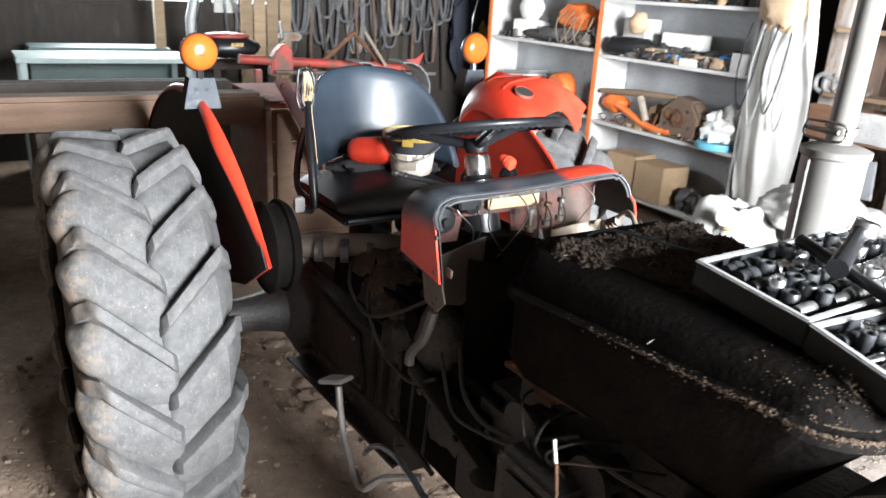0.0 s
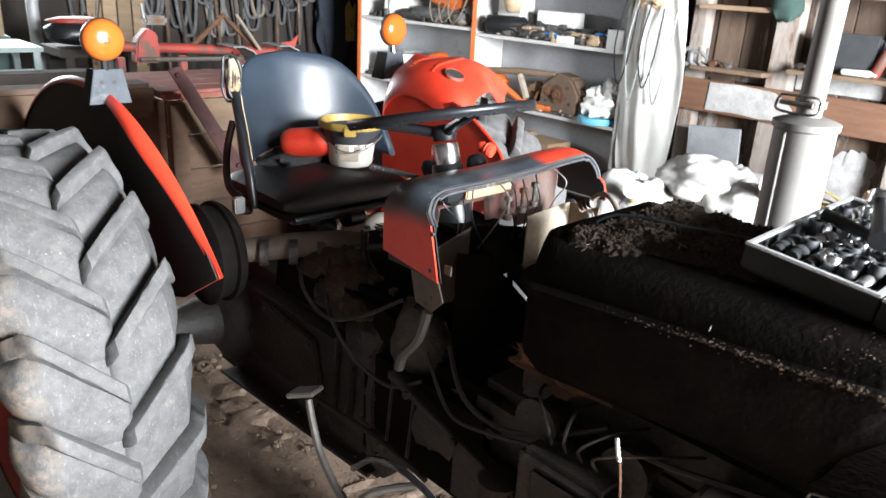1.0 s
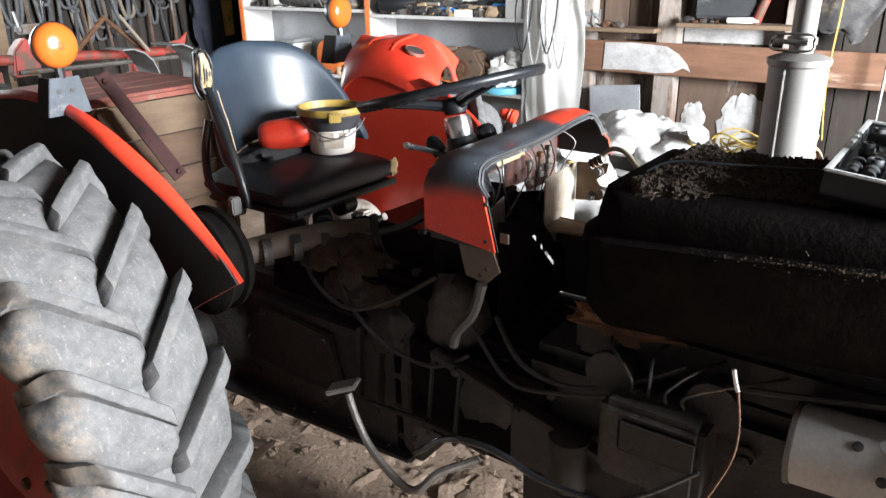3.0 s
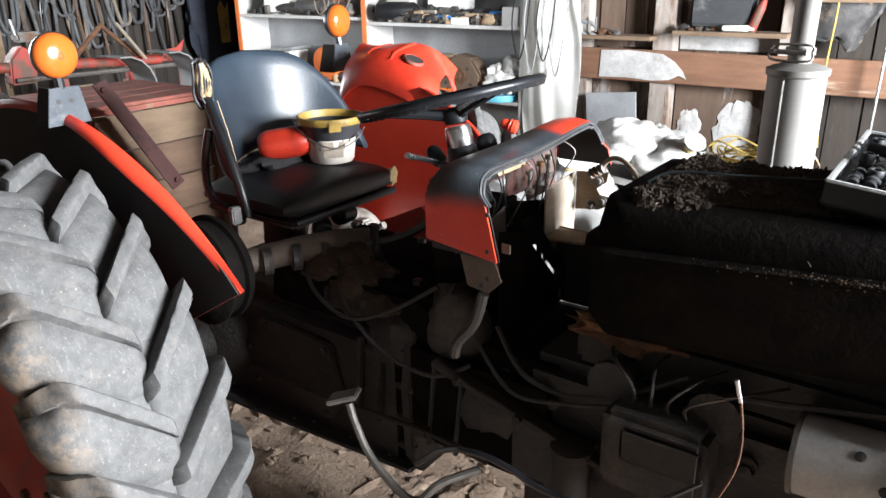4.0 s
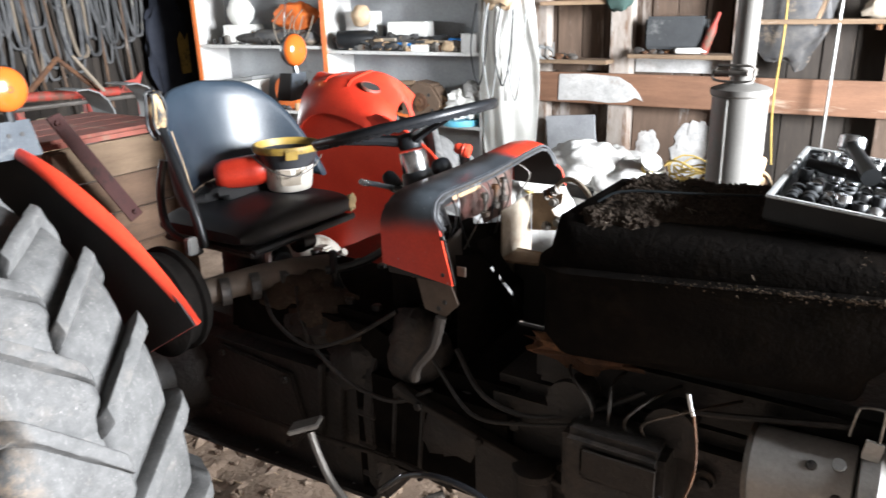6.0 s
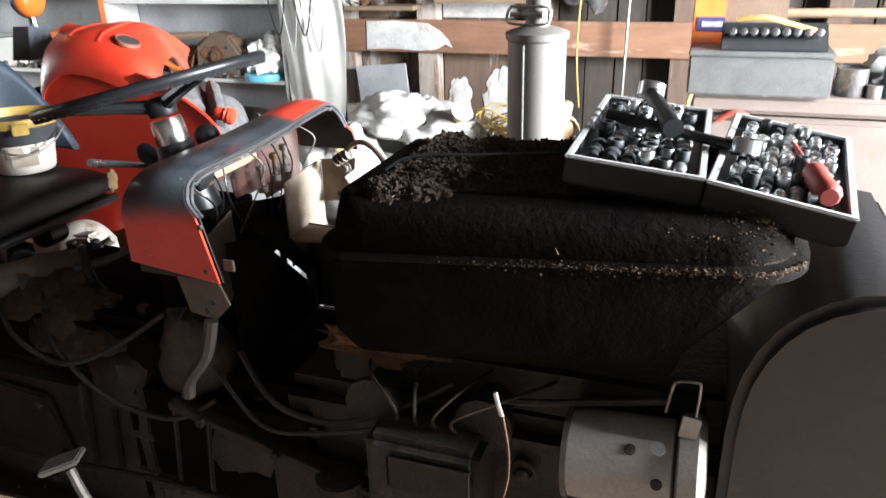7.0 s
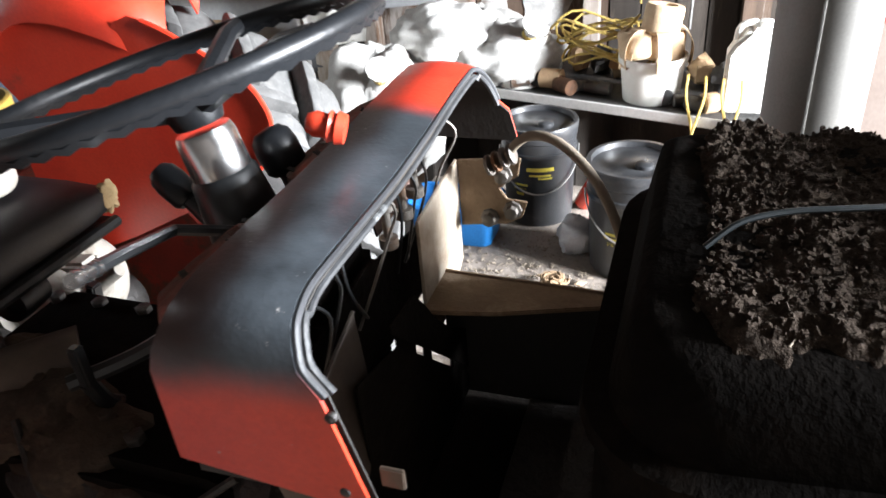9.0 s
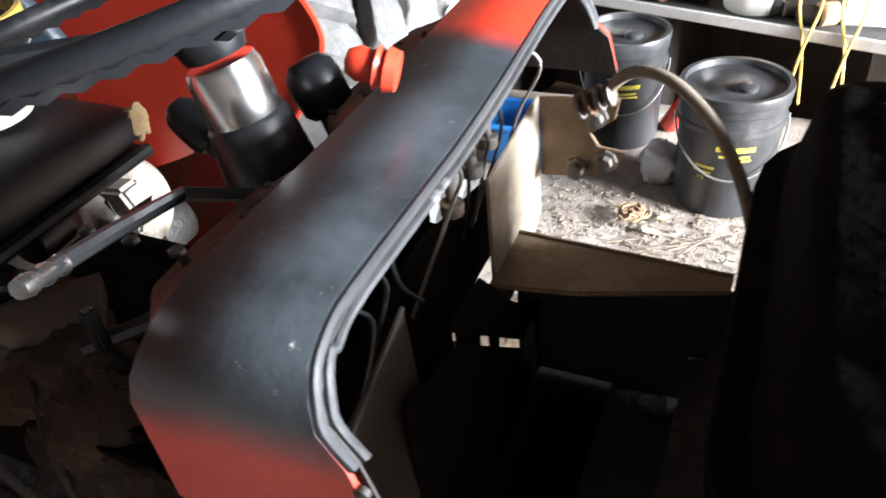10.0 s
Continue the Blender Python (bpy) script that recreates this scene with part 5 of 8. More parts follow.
def engine():
    e = part("engine", Geo().box((1.62, MID, 0.62), (0.86, 0.34, 0.52)), GREASE, tractor, "oily black engine block caked with dirt", bevel=0.03)
    part("cylinder_head", Geo().box((1.66, MID, 0.93), (0.72, 0.28, 0.12)), GREASE, e, bevel=0.02)
    part("sump", Geo().prism([(1.22, 0.38), (2.02, 0.38), (1.95, 0.22), (1.30, 0.22)], lambda u, v, k: (u, MID - 0.14 + k, v), 0.28), GREASE, e, bevel=0.02)
    for i in range(3):
        part("manifold_port", Geo().lathe((1.42 + 0.2 * i, -0.19, 0.90), (0, -1, 0), ((0, 0.035), (0.06, 0.032), (0.07, 0.05), (0.085, 0.05)), 14), GREASE, e)
    part("fuel_pump", Geo().box((1.53, -0.285, 0.80), (0.20, 0.11, 0.17)), GREASE, e, bevel=0.015)
    part("pump_cover", Geo().box((1.55, -0.345, 0.83), (0.15, 0.012, 0.07)), DARK_IRON, e, bevel=0.006)
    for i in range(7):
        part("bolt", Geo().lathe((1.28 + 0.1 * i, -0.232, 0.79 + 0.04 * (i % 2)), (0, -1, 0), ((0, 0.014), (0.014, 0.014), (0.016, 0.010)), 6), GREASE, e)
    part("rusty_cover", Geo().blob((1.41, -0.215, 0.990), (0.10, 0.030, 0.026), 0.75, 11, 16, 20), RUST, e, "rusty orange-brown casting")
    # dynamo in its aluminium shell
    d = part("dynamo", Geo().lathe((1.765, -0.27, 0.885), (1, 0, 0.04), ((0, 0.060), (0.004, 0.070), (0.155, 0.070), (0.158, 0.062)), 30), ALUMINIUM, e, "dull aluminium dynamo body")
    part("end_flange", Geo().lathe((1.925, -0.27, 0.891), (1, 0, 0.04), ((0, 0.060), (0.004, 0.082), (0.03, 0.084), (0.040, 0.076), (0.044, 0.03)), 30), ALUMINIUM, d)
    part("band", Geo().lathe((1.760, -0.27, 0.885), (1, 0, 0.04), ((0, 0.073), (0.008, 0.073)), 30, ), IRON, d)
    for a in (40, 75, 110):
        part("screw", Geo().lathe((1.81 + 0.0012 * a, -0.27 - 0.070 * math.sin(radians(a)), 0.887 + 0.070 * math.cos(radians(a))), (0, -math.sin(radians(a)), math.cos(radians(a))), ((0, 0.009), (0.004, 0.008), (0.005, 0.002)), 10), GREASE, d)
    # radiator cowl at the front of the engine
    shell = [(1.985, 0.40), (2.17, 0.40), (2.205, 0.80), (2.205, 1.215), (2.16, 1.222), (2.12, 1.215), (2.085, 1.200), (2.055, 1.178), (2.030, 1.150), (2.010, 1.115), (1.996, 1.075), (1.988, 1.03), (1.985, 0.98)]
    r = part("radiator_cowl", Geo().prism(shell, lambda u, v, k: (u, -0.30 + k, v), 0.46), PANEL, tractor, "dusty dark radiator cowl", bevel=0.014, smooth=60)
    # nose out of view, added to block low door light from the tank
    part("shell_front", Geo().prism([(2.225, 0.42), (2.42, 0.42), (2.45, 0.85), (2.44, 1.10), (2.42, 1.16), (2.38, 1.205), (2.32, 1.225), (2.225, 1.225)], lambda u, v, k: (u, -0.31 + k, v), 0.48), PANEL, r, bevel=0.016, smooth=60)
    part("core", Geo().box((2.207, MID, 0.80), (0.03, 0.42, 0.72)), GREASE, r, bevel=0.004)
    part("front_axle", Geo().box((1.95, MID, 0.34), (0.12, 0.9, 0.10)), GREASE, tractor, "black front axle beam", bevel=0.015)
    for s in (-1, 1):
        w = part("wheel", Geo().lathe((1.95, MID + s * 0.50, 0.32), (0, s, 0), ((0, 0.02), (0.01, 0.15), (0.06, 0.2), (-0.06, 0.2), (-0.05, 0.15), (-0.02, 0.02)), 30), RED_OLD, tractor, "small red front wheel")
        part("tyre", Geo().lathe((1.95, MID + s * 0.50, 0.32), (0, s, 0), ((-0.06, 0.20), (-0.08, 0.25), (-0.07, 0.30), (-0.03, 0.32), (0.03, 0.32), (0.07, 0.30), (0.08, 0.25), (0.06, 0.20)), 36, False), RUBBER, w, "dusty grey front tyre")

    # injector pipes, linkage, cables and covers on the near side
    for k in range(4):
        x = 1.47 + 0.035 * k
        part("injector_pipe", Geo().tube(bend([(x, -0.285, 0.885), (x + 0.01, -0.31, 0.93), (x + 0.05 * (k - 1), -0.27, 0.965), (x + 0.075 * (k - 1), -0.20, 0.96)]), 0.0032, 6), DARK_IRON, e)
    part("oil_filter", Geo().lathe((1.345, -0.275, 0.60), (0, 0, 1), ((0, 0.03), (0.006, 0.040), (0.11, 0.041), (0.115, 0.046), (0.13, 0.046), (0.14, 0.03)), 20), DARK_IRON, e, "oily dark oil filter bowl")
    rail = part("side_rail", Geo().prism([(0.985, 0.823), (1.55, 0.683), (1.55, 0.668), (0.985, 0.805)], lambda u, v, k: (u, -0.286 + k, v), 0.034), DARK_IRON, e, "long dirty brown side rail", bevel=0.002)
    for u in (1.06, 1.22, 1.38, 1.52):
        part("bolt", Geo().lathe((u, -0.286, 0.795 - 0.247 * (u - 1.06)), (0, -1, 0), ((0, 0.010), (0.009, 0.010), (0.011, 0.007)), 6), DARK_IRON, rail)
    for pts, r in (([(1.13, -0.23, 0.93), (1.22, -0.27, 0.86), (1.34, -0.28, 0.85), (1.46, -0.26, 0.89), (1.56, -0.24, 0.95)], 0.006), ([(1.08, -0.25, 0.90), (1.20, -0.29, 0.82), (1.33, -0.30, 0.84), (1.45, -0.29, 0.87)], 0.0045), ([(1.60, -0.24, 0.93), (1.70, -0.27, 0.96), (1.80, -0.26, 0.975), (1.90, -0.25, 0.99)], 0.006)):
        part("cable", Geo().tube(bend(pts), r, 7), GREASE, e)
    part("side_cover", Geo().box((1.27, -0.252, 0.66), (0.17, 0.014, 0.15)), GREASE, e, bevel=0.006)
    part("web", Geo().prism([(1.30, 0.56), (1.78, 0.50), (1.78, 0.47), (1.30, 0.52)], lambda u, v, k: (u, -0.262 + k, v), 0.03), GREASE, e, bevel=0.003)
    for c, r in (((1.40, -0.235, 0.71), 0.028), ((1.70, -0.235, 0.66), 0.034), ((1.68, -0.235, 0.80), 0.022)):
        part("core_plug", Geo().lathe(c, (0, -1, 0), ((0, r), (0.008, r), (0.010, r * 0.85), (0.004, r * 0.7), (0.004, 0.001)), 18), DARK_IRON, e)
    part("bracket", Geo().tube(bend([(1.902, -0.270, 0.985), (1.908, -0.270, 1.030), (1.915, -0.270, 1.040), (1.940, -0.270, 1.043), (1.946, -0.270, 1.035), (1.944, -0.270, 0.985)]), 0.0022, 8), STEEL, d, "bent steel dynamo bracket")
    part("bracket_tab", Geo().box((1.937, -0.300, 0.985), (0.026, 0.006, 0.034), spin(8, "Y")), ALUMINIUM, d, bevel=0.001)
    part("terminal", Geo().lathe((1.897, -0.338, 0.965), (0, -0.7, 0.7), ((0, 0.006), (0.012, 0.006), (0.014, 0.010), (0.020, 0.010)), 10), STEEL, d)


engine()


def fuel_tank():
    x0, x1, ya, yb = 1.335, 2.045, -0.300, 0.160

    def lean(x, z):
        """The seam climbs towards the front; the flat top climbs less."""
        return 0.082 * max(0.0, min(x, 1.98) - 1.40) * min(1.0, max(0.2, 1 - (z - 1.196) / 0.105))

    def ring(z, grow, left=0.0):
        out, r = [], 0.085
        a0x = x0 + left
        for cx, cy, a0 in ((x1 - r, yb - r, 0), (a0x + r, yb - r, 90), (a0x + r, ya + r, 180), (x1 - r, ya + r, 270)):
            for k in range(7):
                a = radians(a0 + 15 * k)
                px, py = cx + (r + grow) * math.cos(a), cy + (r + grow) * math.sin(a)
                # the lower half tucks in at its front end
                px -= max(0.0, px - 1.86) / 0.185 * min(0.125, 1.0 * max(0.0, 1.170 - z))
                out.append((px, py, z + lean(px, z)))
        return out

    g = Geo()
    g.rings([ring(0.985, -0.07, 0.02), ring(1.005, -0.030, 0.005), ring(1.04, -0.008), ring(1.170, 0, 0.01), ring(1.176, 0.018, 0.014), ring(1.190, 0.018, 0.016), ring(1.196, 0, 0.018), ring(1.228, -0.006, 0.019), ring(1.252, -0.020, 0.010), ring(1.270, -0.045, -0.011), ring(1.278, -0.075, -0.030)])
    t = part("fuel_tank", g, TANK_AND_SHADE, tractor, "black fuel tank buried under dry soil", smooth=50)
    # soil on top and spilling over the rounded edges
    sx, sy = (1.366, x1 + 0.006), (ya + 0.022, yb + 0.006)

    def ease(t):
        t = max(0.0, min(1.0, t))
        return t * t * (3 - 2 * t)

    slope = ((0.0, 1.192), (0.006, 1.226), (0.020, 1.251), (0.045, 1.269), (0.075, 1.277), (9, 1.277))

    wx, cr = x0 + 0.056, 0.085

    def lie(u, v):
        """Soil over the tank: full on top, thinning out unevenly down the near shoulder."""
        x, y = wx + (x1 - 0.002 - wx) * u, ya + (yb - ya) * v ** 1.45
        cx, cy = min(max(x, wx + cr), x1 - cr), min(max(y, ya + cr), yb - cr)
        out = Vector((x - cx, y - cy))
        steep = 1.0
        if out.length > 1e-6:
            if out.length > cr - 0.001 and abs(out.x) > 1e-6 and abs(out.y) > 1e-6:
                out = out.normalized() * (cr - 0.001)
                x, y = cx + out.x, cy + out.y
            inset = cr - out.length
            steep += 1.6 * max(0, -out.x) / out.length
        else:
            inset = cr
        dn = inset * steep
        zt = next(z0 + (z1 - z0) * (dn - a0) / (a1 - a0) for (a0, z0), (a1, z1) in zip(slope, slope[1:]) if dn <= a1)
        zt += lean(x, zt)
        wave = 0.014 * noise.noise(Vector((x * 9, y * 5, 14))) + 0.009 * noise.noise(Vector((x * 34, y * 34, 6)))
        # soil left off farther forward: black tank stands for the case's shadow there
        bare = 0.020 + 0.040 * (1 - ease((x - 1.39) / 0.06)) + 0.050 * ease((x - 1.52 - wave) / 0.09) - 0.045 * ease((x - 1.90) / 0.10)
        full = min(ease((dn - 0.006 - wave) / 0.055), ease((y - ya - bare - wave) / 0.050))
        h = noise.fractal(Vector((x * 11, y * 11, 1)), 0.75, 2.1, 5)
        wob = Vector((noise.noise(Vector((x * 40, y * 40, 3))), noise.noise(Vector((x * 40, y * 40, 8))), 0)) * 0.5
        clod = max(0.0, 0.62 - noise.voronoi(Vector((x * 58, y * 58, 1)) + wob)[0][0])
        crumb = max(0.0, 0.60 - noise.voronoi(Vector((x * 135, y * 135, 4)) + wob)[0][0])
        pick = 0.5 + 0.5 * noise.noise(Vector((x * 17, y * 17, 9)))
        lump = noise.noise(Vector((x * 48, y * 48, 5)))
        return (x, y, zt - 0.013 + 0.018 * full + math.sqrt(full) * (0.009 * h + 0.004 * lump + 0.012 * clod * pick + 0.008 * crumb))

    part("soil_layer", Geo().sheet(lie, 340, 230), DIRT, t, "thick crumbly layer of dry brown soil", smooth=50)
    rng = random.Random(11)
    crumbs, straw = Geo(), Geo()
    for k in range(5600):
        u, v = rng.random() ** 1.15, 0.22 + 0.78 * rng.random()
        p = Vector(lie(u, v))
        s = 0.0009 + 0.0040 * rng.random() ** 3
        turn = Euler((rng.random() * 6, rng.random() * 6, rng.random() * 6)).to_matrix().to_4x4()
        crumbs.box(p + Vector((0, 0, s * 0.3)), (s * 1.6, s, s * 0.8), turn)
    # crumbs caught on the seam at the front end
    dust = Geo()
    for k in range(2200):
        x = 1.50 + 0.54 * rng.random() ** 0.38
        z, y = 1.190 + lean(x, 1.19) + 0.0045 * rng.random() ** 2 - 0.012 * (rng.random() ** 4), ya - 0.019 + 0.018 * rng.random()
        if x > 1.955:
            a = (x - 1.955) / 0.085 * 1.2
            x, y = 1.960 + 0.101 * math.sin(a), ya + 0.085 - 0.101 * math.cos(a)
        w = 0.0007 + 0.0022 * rng.random() ** 3
        dust.box((x, y, z), (w * 1.6, w, w), Euler((rng.random() * 6, rng.random() * 6, 0)).to_matrix().to_4x4())
    # dust clinging to the front shoulder and to the tucked lower corner
    for k in range(1900):
        p = Vector(lie(1.0 - 0.26 * rng.random() ** 1.7, 0.01 + 0.40 * rng.random()))
        w = 0.0007 + 0.0018 * rng.random() ** 2
        p.z += 0.0125 * max(0.0, min(1.0, (p.x - 1.84) / 0.03))
        if rng.random() > 0.35 + 0.9 * noise.noise(p * 26):
            continue
        dust.box(p + Vector((0, 0, w * 0.2)), (w * 1.6, w, w * 0.8), Euler((rng.random() * 6, rng.random() * 6, 0)).to_matrix().to_4x4())
    ob = part("dust_crumb", dust, DUST_TAN, t, smooth=0)
    ob["kind"] = "stuff"
    ob = part("soil_crumb", crumbs, DIRT, t, smooth=0)
    ob["kind"] = "stuff"
    for k in range(12):
        p = Vector(lie(rng.random(), rng.random())) + Vector((0, 0, 0.003))
        a, l = rng.random() * 6.28, 0.012 + 0.03 * rng.random()
        straw.tube([p, p + Vector((math.cos(a) * l, math.sin(a) * l, 0.004 * rng.random()))], 0.0007, 4)
    ob = part("straw", straw, HOSE_TAN, t, smooth=0)
    ob["kind"] = "stuff"
    part("wire", Geo().tube(bend([(1.415, -0.15, 1.285), (1.44, -0.134, 1.301), (1.475, -0.120, 1.306), (1.515, -0.110, 1.307), (1.56, -0.095, 1.306), (1.64, -0.06, 1.304), (1.74, -0.02, 1.302)]), 0.0026, 8), surface("teal_black_cable", (0.006, 0.010, 0.012), (0.009, 0.014, 0.016), 0.45, 0, 8, None, 0, 0.02, 90), t, "thin blue-black cable lying in the soil")


fuel_tank()


def exhaust():
    x, y = 1.548, 0.381
    m = part("exhaust_silencer", Geo().lathe((x, y, 0.90), (0, 0, 1), ((0, 0.045), (0.01, 0.058), (0.05, 0.063), (0.53, 0.063), (0.535, 0.068), (0.548, 0.0685), (0.553, 0.056), (0.560, 0.032)), 36), MUFFLER, tractor, "silver-painted upright exhaust silencer")
    part("tail_pipe", Geo().lathe((x, y, 1.455), (0.012, 0.0, 1), ((0, 0.026), (0.75, 0.026)), 20), MUFFLER, m)
    c = part("clamp", Geo().lathe((x, y, 1.478), (0, 0, 1), ((0, 0.029), (0.0, 0.032), (0.016, 0.032), (0.016, 0.029)), 20), IRON, m)
    part("clamp_bolt", Geo().tube([(x - 0.050, y - 0.036, 1.486), (x + 0.02, y - 0.040, 1.486)], 0.0055, 8), IRON, c)
    part("clamp_loop", Geo().tube(bend([(x - 0.050, y - 0.036, 1.500), (x - 0.058, y - 0.034, 1.486), (x - 0.050, y - 0.034, 1.468), (x + 0.025, y - 0.040, 1.468), (x + 0.030, y - 0.030, 1.486), (x + 0.025, y - 0.038, 1.502), (x - 0.050, y - 0.036, 1.502)]), 0.003, 6), IRON, c)
    part("seam", Geo().prism([(0, 0.925), (0.006, 0.93), (0.006, 1.425), (0, 1.43)], lambda u, v, k: (x - 0.016 - u * 0.25 + k, y - 0.0605 - u, v), 0.004), MUFFLER, m, bevel=0.001)
    part("down_pipe", Geo().tube(bend([(x, y, 0.92), (x, y, 0.85), (x, y - 0.12, 0.82), (x, y - 0.25, 0.86)]), 0.03, 12), RUST, m)


exhaust()


def battery_tray():
    # outline tapers along the shadow edge, so only the lit part is built
    t = part("battery_tray", Geo().prism([(1.100, 0.015), (1.190, 0.030), (1.330, 0.074), (1.330, 0.098), (1.102, 0.110), (1.100, 0.110)], lambda u, v, k: (u, v, 1.054 + k), 0.006), TRAY_METAL, tractor, "dusty rust-brown sheet of a battery tray, cut to its lit part", bevel=0.0015)
    # black sheet standing for the shade below the tray
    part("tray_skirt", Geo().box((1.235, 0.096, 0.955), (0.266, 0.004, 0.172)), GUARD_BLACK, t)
    part("tray_bead", Geo().tube([(1.102, 0.110, 1.060), (1.330, 0.098, 1.060)], 0.003, 6), TRAY_METAL, t)
    part("upright_plate", Geo().prism([(0.030, 0.99), (0.120, 0.99), (0.188, 1.035), (0.190, 1.188), (0.165, 1.188), (0.030, 1.178)], lambda u, v, k: (1.098 + k, u, v), 0.004), CREAM, t, "stained pale sheet-metal plate", bevel=0.001)
    b = part("bolted_bracket", Geo().prism([(1.103, 1.188), (1.190, 1.196), (1.186, 1.170), (1.160, 1.150), (1.170, 1.135), (1.198, 1.132), (1.190, 1.108), (1.168, 1.096), (1.103, 1.088)], lambda u, v, k: (u, 0.187 + k, v), 0.004), TRAY_METAL, t, bevel=0.001)
    for p in ((1.166, 0.184, 1.172), (1.178, 0.184, 1.120), (1.146, 0.184, 1.106)):
        part("bolt", Geo().lathe((p[0], p[1], p[2]), (0, -1, 0), ((-0.004, 0.013), (0.002, 0.013), (0.003, 0.009), (0.012, 0.009), (0.013, 0.006)), 8), IRON, b)
    hose = bend([(1.175, 0.165, 1.208), (1.205, 0.16, 1.238), (1.245, 0.145, 1.240), (1.290, 0.12, 1.212), (1.325, 0.09, 1.165), (1.345, 0.07, 1.11)])
    h = part("hose", Geo().tube(hose, 0.0062, 10), HOSE_TAN, tractor, "tan rubber fuel hose")
    for k in range(4):
        part("fitting", Geo().lathe((1.150 + 0.010 * k, 0.165, 1.192 + 0.006 * k), (1, 0, 0.4), ((0, 0.010), (0.002, 0.014), (0.006, 0.014), (0.008, 0.010)), 10), IRON, h)


battery_tray()

# ---- things on the tractor ----
def bucket_on_seat():
    c = (0.400, 0.030, 1.158)
    b = thing("paint_bucket", c, "small dribbled white plastic bucket with dirty yellow rim on the seat", "bucket")
    part("body", Geo().lathe(c, (0, 0, 1), ((0, 0.001), (0, 0.060), (0.006, 0.064), (0.074, 0.072), (0.078, 0.074), (0.080, 0.069), (0.012, 0.062), (0.012, 0.001)), 36), BUCKET_WHITE, b)
    part("label_band", Geo().lathe(c, (0, 0, 1), ((0.070, 0.0735), (0.078, 0.076), (0.112, 0.090), (0.116, 0.091), (0.112, 0.086), (0.076, 0.071)), 36, False), BLACK_PAINT, b, "black printed band with worn marks")
    rim = part("rim", Geo().lathe(c, (0, 0, 1), ((0.112, 0.0895), (0.112, 0.094), (0.116, 0.0955), (0.127, 0.0965), (0.131, 0.095), (0.132, 0.090), (0.112, 0.085)), 36, False), RIM_YELLOW, b, "dirty yellow rim")
    for a in (-38, 150):
        part("rim_lug", Geo().box((c[0] + 0.0955 * math.cos(radians(a)), c[1] + 0.0955 * math.sin(radians(a)), c[2] + 0.112), (0.008, 0.034, 0.026), spin(a, "Z")), RIM_YELLOW, rim, bevel=0.002)
    part("label", Geo().prism([(radians(-88 + 6 * k), 0.020 + 0.0) for k in range(9)] + [(radians(-40 - 6 * k), 0.066) for k in range(9)], lambda u, v, k: (c[0] + (0.0650 + 0.110 * v - 0.0011 + k) * math.cos(u + 0.4), c[1] + (0.0650 + 0.110 * v - 0.0011 + k) * math.sin(u + 0.4), c[2] + v), 0.001), CREAM, b, "pale worn paper label")
    part("wire_handle", Geo().tube([(c[0] + 0.0985 * math.cos(a), c[1] + 0.0985 * math.sin(a), c[2] + 0.104 - 0.05 * math.sin((a + 2.2) * 1.0) ** 2) for a in [radians(-150 + 6 * k) for k in range(31)]], 0.0022, 6), IRON, b)
    part("paint_left", Geo().lathe((c[0], c[1], c[2] + 0.02), (0, 0, 1), ((0, 0.060), (0.003, 0.0615), (0.004, 0.001)), 30), CLUTTER, b, "dark dried paint in the bucket")


bucket_on_seat()


def seat_clutter():
    solo("red_canister", Geo().lathe((0.262, -0.125, 1.208), (0.62, 0.75, 0.08), ((0, 0.001), (0.002, 0.024), (0.012, 0.036), (0.03, 0.043), (0.10, 0.045), (0.135, 0.042), (0.155, 0.032), (0.163, 0.018), (0.166, 0.014), (0.185, 0.014), (0.187, 0.001)), 24), RED, "small red plastic canister lying on the seat", "canister")
    solo("dark_rag", Geo().blob((0.262, 0.00, 1.150), (0.075, 0.19, 0.052), 0.38, 8, 22, 28), RAG, "oily dark rag heaped on the seat", "rag")


seat_clutter()


